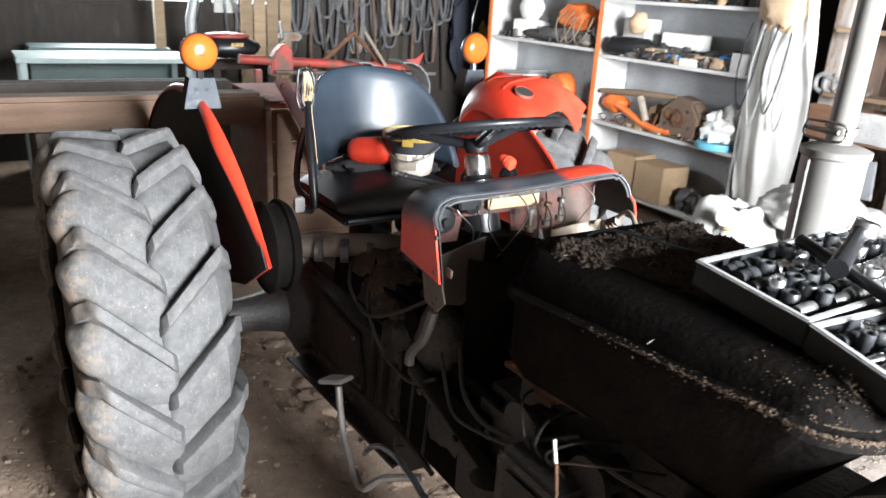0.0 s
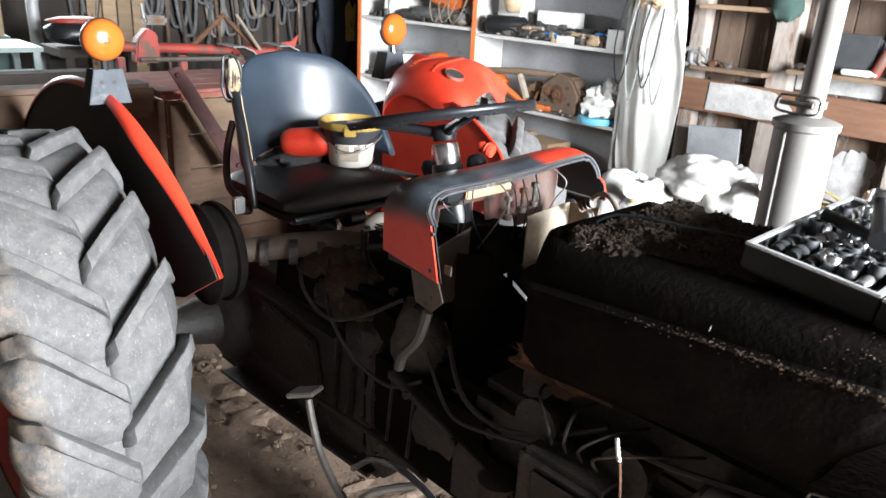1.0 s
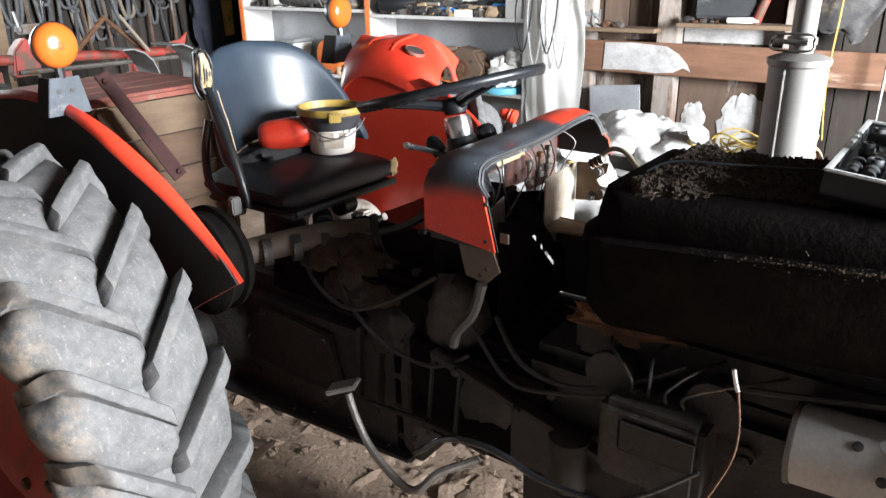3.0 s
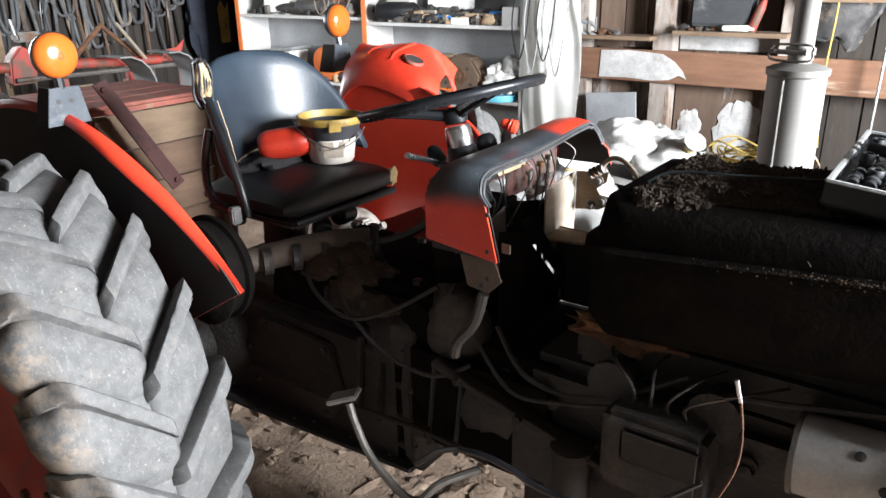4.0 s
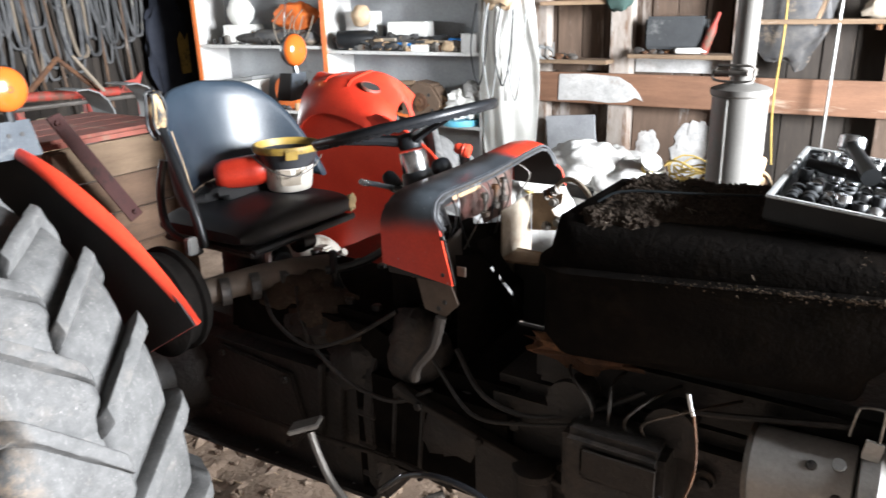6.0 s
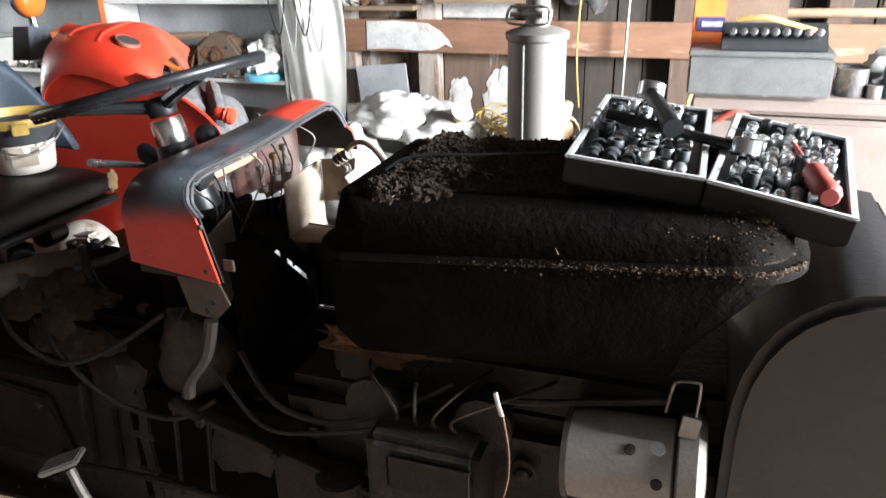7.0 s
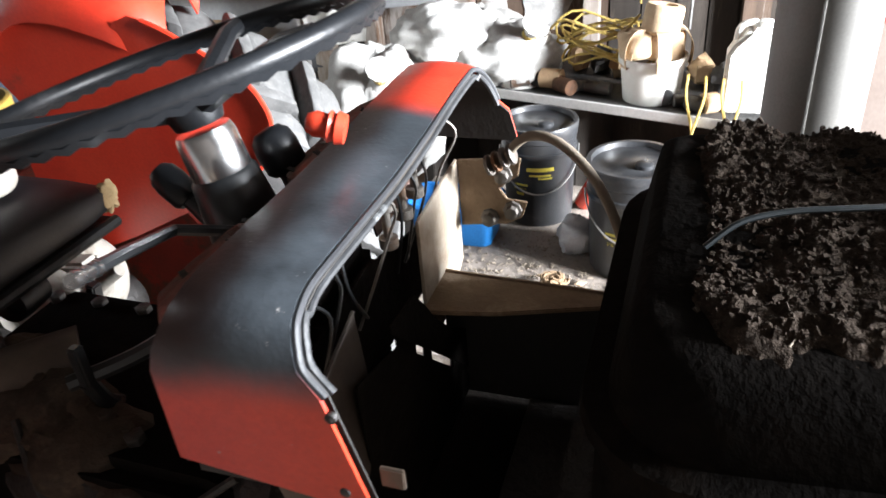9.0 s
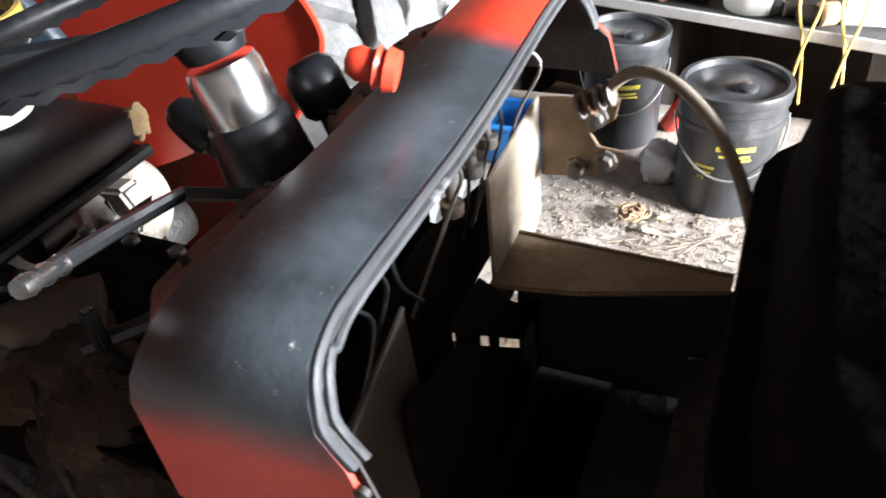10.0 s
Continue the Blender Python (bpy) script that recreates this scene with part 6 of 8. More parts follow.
def socket_set():
    """Open plastic case with sockets, lying on the tank's soil."""
    # two trays, the second tilted down towards the front of the tractor
    def tray(o, ux, uy, w, d, h):
        ux, uy = Vector(ux).normalized(), Vector(uy).normalized()
        up = ux.cross(uy).normalized()
        return lambda x, y, z: Vector(o) + ux * x + uy * y + up * z, w, d, h, Matrix((ux, uy, up)).transposed().to_4x4()

    halves = (tray((1.724, -0.224, 1.302), (0.188, 0.0, -0.020), (0.0, 0.40, 0.008), 0.190, 0.40, 0.050), tray((1.914, -0.226, 1.281), (0.180, -0.018, -0.030), (0.038, 0.384, 0.010), 0.186, 0.385, 0.050))
    case = thing("socket_set", (1.9, 0.0, 1.33), "open dark grey plastic socket set, lying on the soil-covered tank", "tool case")
    rng = random.Random(21)
    for number, (at, w, d, h, turn) in enumerate(halves):
        t, z0 = 0.007, 0.012

        def loop(inset, z):
            return [at(x, y, z) for x, y in ((inset, inset), (w - inset, inset), (w - inset, d - inset), (inset, d - inset))]

        tr = part("case_half", Geo().rings([loop(0.015, 0), loop(0.0, z0), loop(0.0, h), loop(t, h), loop(t + 0.002, z0 + t)]), CASE_GREY, case, bevel=0.002)
        g = Geo()
        for c, s in (((w / 2, 0.003, h), (w + 0.004, 0.011, 0.005)), ((w / 2, d - 0.003, h), (w + 0.004, 0.011, 0.005)), ((0.004, d / 2, h), (0.011, d, 0.005)), ((w - 0.004, d / 2, h), (0.011, d, 0.005))):
            g.box(at(*c), s, turn)
        # lighter grey than the case, to carry the sheen along its rim
        part("rim", g, GREY_STEEL, tr, "pale case rim, its sheen put into the colour", bevel=0.002)
        part("liner", Geo().box(at(w / 2, d / 2, h * 0.55), (w - 0.016, d - 0.016, 0.006), turn), PLASTIC_BLACK, tr)
        up, ax = (turn @ Vector((0, 0, 1))), (turn @ Vector((0, 1, 0)))
        cols = 6 if number == 0 else 7
        rows = 9 if number == 0 else 11
        for i in range(cols):
            for j in range(rows):
                if rng.random() < 0.10:
                    continue
                r = (0.0095 + 0.0045 * rng.random()) if number == 0 else (0.0075 + 0.0035 * rng.random())
                x = 0.022 + (w - 0.044) * (i + 0.5) / cols
                y = 0.022 + (d - 0.044) * (j + 0.5) / rows
                stand = rng.random() < 0.45
                p = at(x, y, h * 0.55 + 0.003 + (0 if stand else r))
                way = up if stand else ax
                l = 0.026 + 0.012 * rng.random()
                part("socket", Geo().lathe(p - (Vector() if stand else ax * l / 2), way, ((0, r * 0.8), (0.002, r * 0.86), (l * 0.45, r * 0.86), (l * 0.5, r), (l - 0.002, r), (l, r * 0.9), (l, r * 0.6), (l * 0.6, r * 0.55), (l * 0.6, 0.0005)), 12), (CASE_GREY, STEEL, CHROME, PLASTIC_BLACK, STEEL, CHROME, CASE_GREY, STEEL, CHROME)[(i * 4 + j * 7 + int(3 * rng.random())) % (7 if number == 0 else 9)], tr)
    at, w, d, h, turn = halves[0]
    for p, q, r in (((0.135, 0.13, 0.078), (0.085, 0.26, 0.100), 0.016), ((0.03, 0.20, 0.066), (0.24, 0.14, 0.062), 0.011)):
        bar = part("ratchet", Geo().tube([at(*p), at(*(Vector(p).lerp(Vector(q), 0.6))), at(*q)], [r, r * 0.75, r * 0.8], 12), PLASTIC_BLACK, case, "black-handled ratchet lying across the sockets")
        part("head", Geo().lathe(at(*q) - Vector((0, 0, 0.012)), (0.1, 0.3, 1), ((0, 0.018), (0.004, 0.022), (0.024, 0.022), (0.028, 0.016)), 18), CHROME, bar)
    at, w, d, h, turn = halves[1]
    part("screwdriver", Geo().lathe(at(0.150, 0.03, h + 0.010), (turn @ Vector((-0.25, 1, 0))), ((0, 0.012), (0.01, 0.018), (0.04, 0.016), (0.085, 0.018), (0.10, 0.012), (0.102, 0.004), (0.22, 0.004)), 10), RED_OLD, case, "screwdriver with a clear red handle")


socket_set()


# ---- bench and pails beyond the tractor ----
PAIL_BLACK = surface("dusty_black_pail", (0.020, 0.021, 0.023), (0.034, 0.035, 0.037), 0.30, 0, 12, (0.10, 0.095, 0.09), 0.26, 0.05, 150, edge=0.25)


def pail(c, label, r=0.142, h=0.36):
    p = thing("pail", c, label, "pail", "black oil pails")
    part("body", Geo().lathe(c, (0, 0, 1), ((0, 0.001), (0, r * 0.86), (0.006, r * 0.88), (h * 0.70, r * 0.955), (h * 0.72, r), (h * 0.76, r), (h * 0.77, r * 0.965), (h * 0.86, r * 0.975), (h * 0.87, r), (h * 0.93, r), (h * 0.94, r * 0.96)), 40), PAIL_BLACK, p)
    lid = part("lid", Geo().lathe((c[0], c[1], c[2] + h * 0.93), (0, 0, 1), ((0, r * 1.02), (0.018, r * 1.03), (0.026, r * 1.01), (0.026, r * 0.92), (0.010, r * 0.90), (0.010, r * 0.55), (0.013, r * 0.52), (0.013, 0.001)), 40), PAIL_BLACK, p, "ribbed black lid")
    part("spout_cap", Geo().lathe((c[0] + 0.03, c[1] - 0.03, c[2] + h * 0.93 + 0.012), (0, 0, 1), ((0, 0.028), (0.012, 0.027), (0.016, 0.020), (0.017, 0.001)), 16), PAIL_BLACK, lid)
    for a0, a1, f, t in ((-98, -55, 0.60, 0.014), (-94, -60, 0.55, 0.007), (-80, -58, 0.52, 0.006), (-120, -97, 0.44, 0.008), (-122, -100, 0.40, 0.006), (-118, -104, 0.34, 0.010)):
        rr = r * (0.88 + 0.107 * f) + 0.0012
        part("print_bar", Geo().sheet(lambda u, v: (c[0] + rr * math.cos(radians(a0 + (a1 - a0) * u)), c[1] + rr * math.sin(radians(a0 + (a1 - a0) * u)), c[2] + h * f + t * v), 10, 1), PRINT_YELLOW, p, "short yellow printed bar")
    pts = [(c[0] + (r + 0.004) * math.cos(a), c[1] + (r + 0.004) * math.sin(a), c[2] + h * 0.74 - 0.13 * math.sin(math.radians(k * 180 / 24))) for k, a in ((k, radians(-170 + k * 180 / 24)) for k in range(25))]
    part("bail", Geo().tube(pts, 0.003, 6), STEEL, p, "wire carrying handle")
    return p


def bench():
    o, turn = Vector((0.95, 2.06, 0.0)), spin(-16, "Z")
    b = thing("bench", tuple(o), "low white-topped bench crowded with buckets and rope", "bench")
    part("top", Geo().box(o + Vector((0, 0.18, 0.60)), (1.55, 0.46, 0.035), turn), CLUTTER, b, "dark littered bench top", bevel=0.004)
    part("front_strip", Geo().box(o + Vector((0, 0.18, 0)) + turn @ Vector((0, -0.236, 0.603)), (1.55, 0.010, 0.036), turn), SHELF_WHITE, b, "thin white edge strip", bevel=0.002)
    for x in (-0.70, 0.0, 0.70):
        part("trestle", Geo().box(o + turn @ Vector((x, 0.18, 0.29)), (0.06, 0.40, 0.58), turn), DARK_BOARD, b, bevel=0.004)
    part("back_board", Geo().box(o + turn @ Vector((0, 0.37, 0.30)), (1.5, 0.02, 0.56), turn), DARK_BOARD, b)


bench()
PLANK = 0.300
s = thing("stand", (1.0, 1.38, 0), "rough low plank stand carrying two pails", "stand")
part("plank", Geo().sheet(lambda u, v: (0.42 + 1.15 * u, 0.82 + 1.10 * v, PLANK - 0.0025 + 0.004 * noise.noise(Vector((u * 12, v * 12, 2)))), 60, 60), DUSTY_TOP, s, "dusty plank top strewn with chaff", thick=0.03)
rng = random.Random(5)
chaff = Geo()
for k in range(1500):
    l = 0.003 + 0.015 * rng.random() ** 3
    chaff.box((0.62 + 0.80 * rng.random(), 0.92 + 0.62 * rng.random(), PLANK + 0.0025), (l, 0.0014 + 0.2 * l, 0.003), spin(rng.random() * 360, "Z") @ spin(rng.uniform(-25, 25), "Y"))
for k in range(12):
    l = 0.05 + 0.06 * rng.random()
    chaff.box((1.04 + 0.20 * rng.random(), 1.04 + 0.12 * rng.random(), PLANK + 0.005), (l, 0.003, 0.0024), spin(rng.uniform(-40, 60), "Z"))
part("chaff", chaff, HOSE_TAN, s, smooth=0)["kind"] = "stuff"
curls, path = Geo(), []
for k in range(150):
    a = k * 0.55
    r0 = 0.018 + 0.034 * abs(noise.noise(Vector((k * 0.06, 3, 1))))
    path.append(Vector((1.045 + 0.05 * noise.noise(Vector((k * 0.045, 0, 7))) + r0 * math.cos(a), 1.20 + 0.04 * noise.noise(Vector((0, k * 0.05, 2))) + r0 * math.sin(a), PLANK + 0.016 + 0.018 * (1 + noise.noise(Vector((k * 0.31, 0, 0)))))))
curls.tube(path, 0.0040, 6)
solo("wood_shaving", curls, SHAVING, "long crumpled brown wood shaving on the dusty plank", "shaving")
for k, (x, y, turn) in enumerate(((1.10, 1.16, 20), (1.12, 1.23, 75), (1.00, 1.25, 130))):
    solo("wood_chip", Geo().box((x, y, PLANK + 0.010), (0.050, 0.022, 0.003), spin(turn, "Z") @ spin(18, "Y")), TAN, "pale thin wood chip on the dusty plank", "chip", "wood chips on the plank", bevel=0.001)
for x in (0.58, 1.42):
    part("block", Geo().box((x, 1.37, 0.134), (0.12, 0.9, 0.27)), DARK_BOARD, s, bevel=0.006)
pail((1.248, 1.40, PLANK), "black plastic oil pail with a dented lid and yellow print", 0.140)
pail((0.900, 1.685, PLANK), "black plastic oil pail with a dusty lid", 0.132)


def sack(c, s, seed, label, tie=None):
    """A crumpled bag: a slumped body with sharp folds, and a gathered neck."""
    rings = []
    nu, nv = 34, 54
    for i in range(nu + 1):
        a = math.pi * min(max(i / nu, 0.008), 0.992)
        ring = []
        for k in range(nv):
            b = 2 * math.pi * k / nv
            d = Vector((math.sin(a) * math.cos(b), math.sin(a) * math.sin(b), -math.cos(a)))
            q = d * 1.6 + Vector((seed * 3.1, seed * 1.7, 0))
            g = 1 + 0.26 * noise.fractal(q, 1.2, 2.1, 2)
            fold = abs(noise.noise(q * 2.3)) + 0.55 * abs(noise.noise(q * 5.1 + Vector((4, 0, 0)))) + 0.18 * abs(noise.noise(q * 9.0))
            g += 0.13 * (fold - 0.35)
            p = Vector(c) + Vector((d.x * s[0], d.y * s[1], d.z * s[2])) * g
            p.z = max(p.z, c[2] - s[2] * 0.82)
            ring.append(p)
        rings.append(ring)
    bag = thing("sack", (c[0], c[1], c[2] - s[2]), label, "sack", "white cloth sacks")
    part("bag", Geo().rings(rings), CLOTH, bag, smooth=70)
    if tie:
        n = Vector(tie)
        top = Vector(c) + Vector((n.x * s[0], n.y * s[1], n.z * s[2])) * 0.92
        part("neck", Geo().tube([top - n * 0.02, top + n * 0.02, top + n * 0.05, top + n * 0.10], [0.06, 0.028, 0.026, 0.055], 11), CLOTH, bag, "gathered sack neck")
        part("tie", Geo().tube([top + n * 0.027, top + n * 0.043], 0.030, 10), ROPE_YELLOW, bag, "yellow cord tie")


sack((0.66, 2.22, 0.72), (0.22, 0.19, 0.13), 1, "bulging white cloth sack lying on the bench", (0.5, -0.5, 0.7))
sack((0.42, 2.20, 0.80), (0.22, 0.17, 0.12), 2, "crumpled white cloth sack on top of another")
sack((0.18, 2.00, 0.50), (0.25, 0.24, 0.30), 3, "slumped white cloth sack beside the bench", (0.3, -0.6, 0.74))
sack((0.50, 2.42, 0.72), (0.20, 0.15, 0.14), 7, "white cloth sack leaning at the back of the bench")


# ---- white sheet hanging beside the shelves ----
def hanging_sheet():
    g = Geo()

    def lie(u, v):
        z = 0.42 + 1.55 * v
        w = 0.16 + 0.10 * math.sin(v * 3.0)
        x = -0.70 + (u - 0.5) * 2 * w * (1.15 - 0.35 * v)
        y = 3.40 - 0.05 * math.sin(u * 3.1) + 0.016 * math.sin(u * 9 + v * 2.5) + 0.008 * math.sin(u * 21 + v * 6) + 0.02 * noise.noise(Vector((u * 4, v * 6, 2)))
        return (x, y, z)

    g.sheet(lie, 40, 60)
    solo("hanging_sheet", g, PLASTIC_WHITE, "white cloth sheet hanging in folds from a post", "sheet", thick=0.003)
    post = Geo().box((-0.86, 3.55, 1.2), (0.12, 0.12, 2.4))
    solo("post", post, WHITEWASH, "whitewashed wooden roof post", "post", bevel=0.006)


hanging_sheet()


# ---- behind the tractor ----
def wagon():
    """Wooden box body with a red metal top behind the driving seat."""
    w = thing("wagon_box", (-1.2, -0.7, 0), "old wooden wagon box with red-painted top boards", "wagon")
    for k in range(5):
        part("board", Geo().box((-0.90 - 0.006 * (k % 2), 0.325, 1.075 - 0.152 * k), (0.035, 0.61, 0.145)), TIMBER_PALE if k == 0 else TIMBER_DARK, w, bevel=0.006)
    for k in range(4):
        part("top_board", Geo().box((-0.98 - 0.155 * k, 0.325, 1.172), (0.154, 0.63, 0.030)), TOP_RED, w, "weathered red top board", bevel=0.004)
    part("edge_strip", Geo().box((-0.884, 0.325, 1.166), (0.012, 0.63, 0.020)), TOP_RED, w, "worn red painted edge")
    part("beam", Geo().box((-1.00, -0.78, 1.150), (0.16, 1.55, 0.14)), TIMBER_DARK, w, "rough brown timber beam", bevel=0.02)
    for y in (0.06, 0.60):
        part("batten", Geo().box((-0.872, y, 0.79), (0.03, 0.07, 0.70)), TIMBER_DARK, w, bevel=0.004)
    for y in (-1.5, -0.9, 0.5):
        for x in (-0.95, -1.42):
            part("leg", Geo().box((x, y, 0.54 if y < 0 else 0.22), (0.09, 0.09, 1.08 if y < 0 else 0.46)), DARK_BOARD, w, bevel=0.004)
    part("end_board", Geo().box((-1.20, 0.645, 0.78), (0.60, 0.03, 0.74)), TIMBER_DARK, w, bevel=0.004)
    part("end_board", Geo().box((-1.20, 0.005, 0.78), (0.60, 0.03, 0.74)), TIMBER_DARK, w, bevel=0.004)
    part("side_beam", Geo().box((-1.50, -0.78, 1.150), (0.12, 1.55, 0.12)), DARK_BOARD, w, bevel=0.01)

wagon()
strap = thing("iron_strap", (-0.68, 0.22, 0.86), "dark red iron strap bolted across the wagon front", "strap")
part("bar", Geo().prism([(-0.02, 1.295), (0.035, 1.31), (0.285, 0.87), (0.225, 0.845)], lambda u, v, k: (-0.76 + 0.08 * (1.34 - v) + k, u, v), 0.010), STRAP_RED, strap, bevel=0.002)
for u, v in ((0.015, 1.275), (0.245, 0.885)):
    part("bolt", Geo().lathe((-0.748 + 0.08 * (1.34 - v), u, v), (1, 0, 0), ((0, 0.012), (0.010, 0.012), (0.012, 0.008)), 6), STRAP_RED, strap)


def hung_on_west_wall():
    rng = random.Random(31)
    for k in range(44):
        y = 1.10 + 2.5 * (k + rng.random() * 0.8) / 44
        x = -5.30 + 0.05 * rng.random()
        top = 1.9 + 0.5 * rng.random()
        drop = 0.55 + 0.75 * rng.random()
        w = 0.04 + 0.10 * rng.random()
        r = 0.011 + 0.010 * rng.random()
        pts = [(x, y - w, top), (x + 0.02, y - w * 1.1, top - drop * 0.6), (x + 0.03, y - w * 0.6, top - drop * 0.95), (x + 0.03, y, top - drop), (x + 0.03, y + w * 0.7, top - drop * 0.93), (x + 0.02, y + w, top - drop * 0.5), (x, y + w * 0.7, top)]
        solo("hanging_hose", Geo().tube(bend(pts, 5), r, 7), HOSE if rng.random() < 0.88 else HOSE_TAN, ("loop of dark rubber hose hung on the wall", "loop of grey dusty hose hung on the wall", "thick looped hose hung on a wall nail")[k % 3], "hose", "hoses on the wall")
    for k in range(11):
        y = 1.05 + 2.6 * (k + rng.random()) / 11
        lean = rng.uniform(-0.16, 0.16)
        l = 1.2 + 0.9 * rng.random()
        z = 0.55 + 0.4 * rng.random()
        solo("wooden_pole", Geo().tube([(-5.16, y, z), (-5.24, y + lean * 0.5, z + l / 2), (-5.32, y + lean, z + l)], [0.014, 0.016, 0.013], 6), (WOOD_UP, DARK_BOARD, TIMBER_DARK)[k % 3], ("grey wooden tool handle leaning on the wall", "brown wooden pole leaning on the wall", "brown wooden stick leaning on the wall")[k % 3], "pole", "poles along the wall")
    for k in range(16):
        y = 1.1 + 0.155 * k
        solo("wall_slat", Geo().box((-5.335, y, 1.35), (0.012, 0.10 + 0.03 * rng.random(), 1.9)), DARK_BOARD, "dark split slat nailed to the wall", "slat", "slats on the wall", bevel=0.003)
    solo("overalls", Geo().blob((-5.15, 3.86, 1.25), (0.10, 0.26, 0.62), 0.25, 14, 20, 22), surface("navy_cloth", (0.018, 0.022, 0.035), (0.028, 0.032, 0.045), 0.95, 0, 8, None, 0, 0.2, 120), "dark blue work overalls hanging on the wall", "overalls")
    solo("yellow_strip", Geo().prism([(3.93, 0.95), (4.05, 0.96), (4.06, 1.38), (4.02, 1.30), (3.97, 1.40), (3.92, 1.32)], lambda u, v, d: (-5.03 + d, u - 0.02, v), 0.01), YELLOW, "torn yellow plastic strip hanging on the wall", "strip", bevel=0.002)


hung_on_west_wall()


def red_implement():
    """Farm implement of red bars, a belt and brackets, standing in front of the hoses."""
    m = thing("red_implement", (-3.2, 1.7, 0), "red-painted farm implement with rubber flaps", "implement")
    part("main_bar", Geo().tube([(-3.2, 0.55, 1.14), (-3.2, 1.9, 1.075)], 0.035, 10), RED_OLD, m)
    part("thin_bar", Geo().tube([(-3.12, 0.8, 1.05), (-3.12, 2.2, 1.03)], 0.016, 8), IRON, m)
    part("brace", Geo().tube([(-3.22, 1.20, 1.10), (-3.25, 1.50, 1.34), (-3.2, 1.74, 1.10)], 0.022, 8), RUST, m)
    part("lever", Geo().tube([(-3.1, 1.53, 1.36), (-3.1, 1.72, 1.10)], 0.012, 8), HOSE_TAN, m)
    part("bracket", Geo().prism([(1.90, 1.06), (2.06, 1.05), (2.12, 1.20), (2.05, 1.15), (1.96, 1.14)], lambda u, v, d: (-3.2 + d, u, v), 0.02), RED_OLD, m, bevel=0.003)
    for y in (1.40, 1.78):
        rows = []
        for i in range(9):
            a = radians(100 - 22 * i)
            rows.append([(-3.10, y + 0.22 * math.cos(a), 0.94 + 0.22 * math.sin(a)), (-2.84, y + 0.22 * math.cos(a), 0.94 + 0.22 * math.sin(a))])
        part("rubber_flap", Geo().rings(rows, closed=False), surface("grey_rubber", (0.13, 0.135, 0.135), (0.18, 0.18, 0.175), 0.8, 0, 8, (0.25, 0.23, 0.2), 0.2, 0.1, 100), m, "curved grey rubber flap", thick=0.010)
    for y in (0.7, 1.15, 1.65, 2.1):
        part("leg", Geo().box((-3.22, y, 0.53), (0.05, 0.05, 1.06)), RED_OLD, m, bevel=0.004)
    part("red_head", Geo().prism([(0.78, 1.02), (0.96, 1.02), (0.95, 1.22), (0.88, 1.26), (0.80, 1.18)], lambda u, v, d: (-3.25 + d, u, v), 0.10), RED_OLD, m, "red cast bracket head", bevel=0.012)
    part("clamp_head", Geo().box((-3.18, 0.94, 1.31), (0.10, 0.16, 0.06)), IRON, m, "grey cast clamp", bevel=0.015)
    part("screw", Geo().tube([(-3.18, 0.88, 1.30), (-3.18, 0.86, 1.42)], 0.014, 8), STEEL, m)
    w = thing("wood_stack", (-3.6, 1.6, 0), "row of sawn wooden blocks standing behind the implement", "wood")
    rng = random.Random(3)
    for k in range(9):
        part("block", Geo().box((-3.62, 0.95 + 0.12 * k, 0.40 + 0.05 * rng.random()), (0.12, 0.10, 0.84 + 0.1 * rng.random())), PALE_WOOD, w, bevel=0.004)


red_implement()


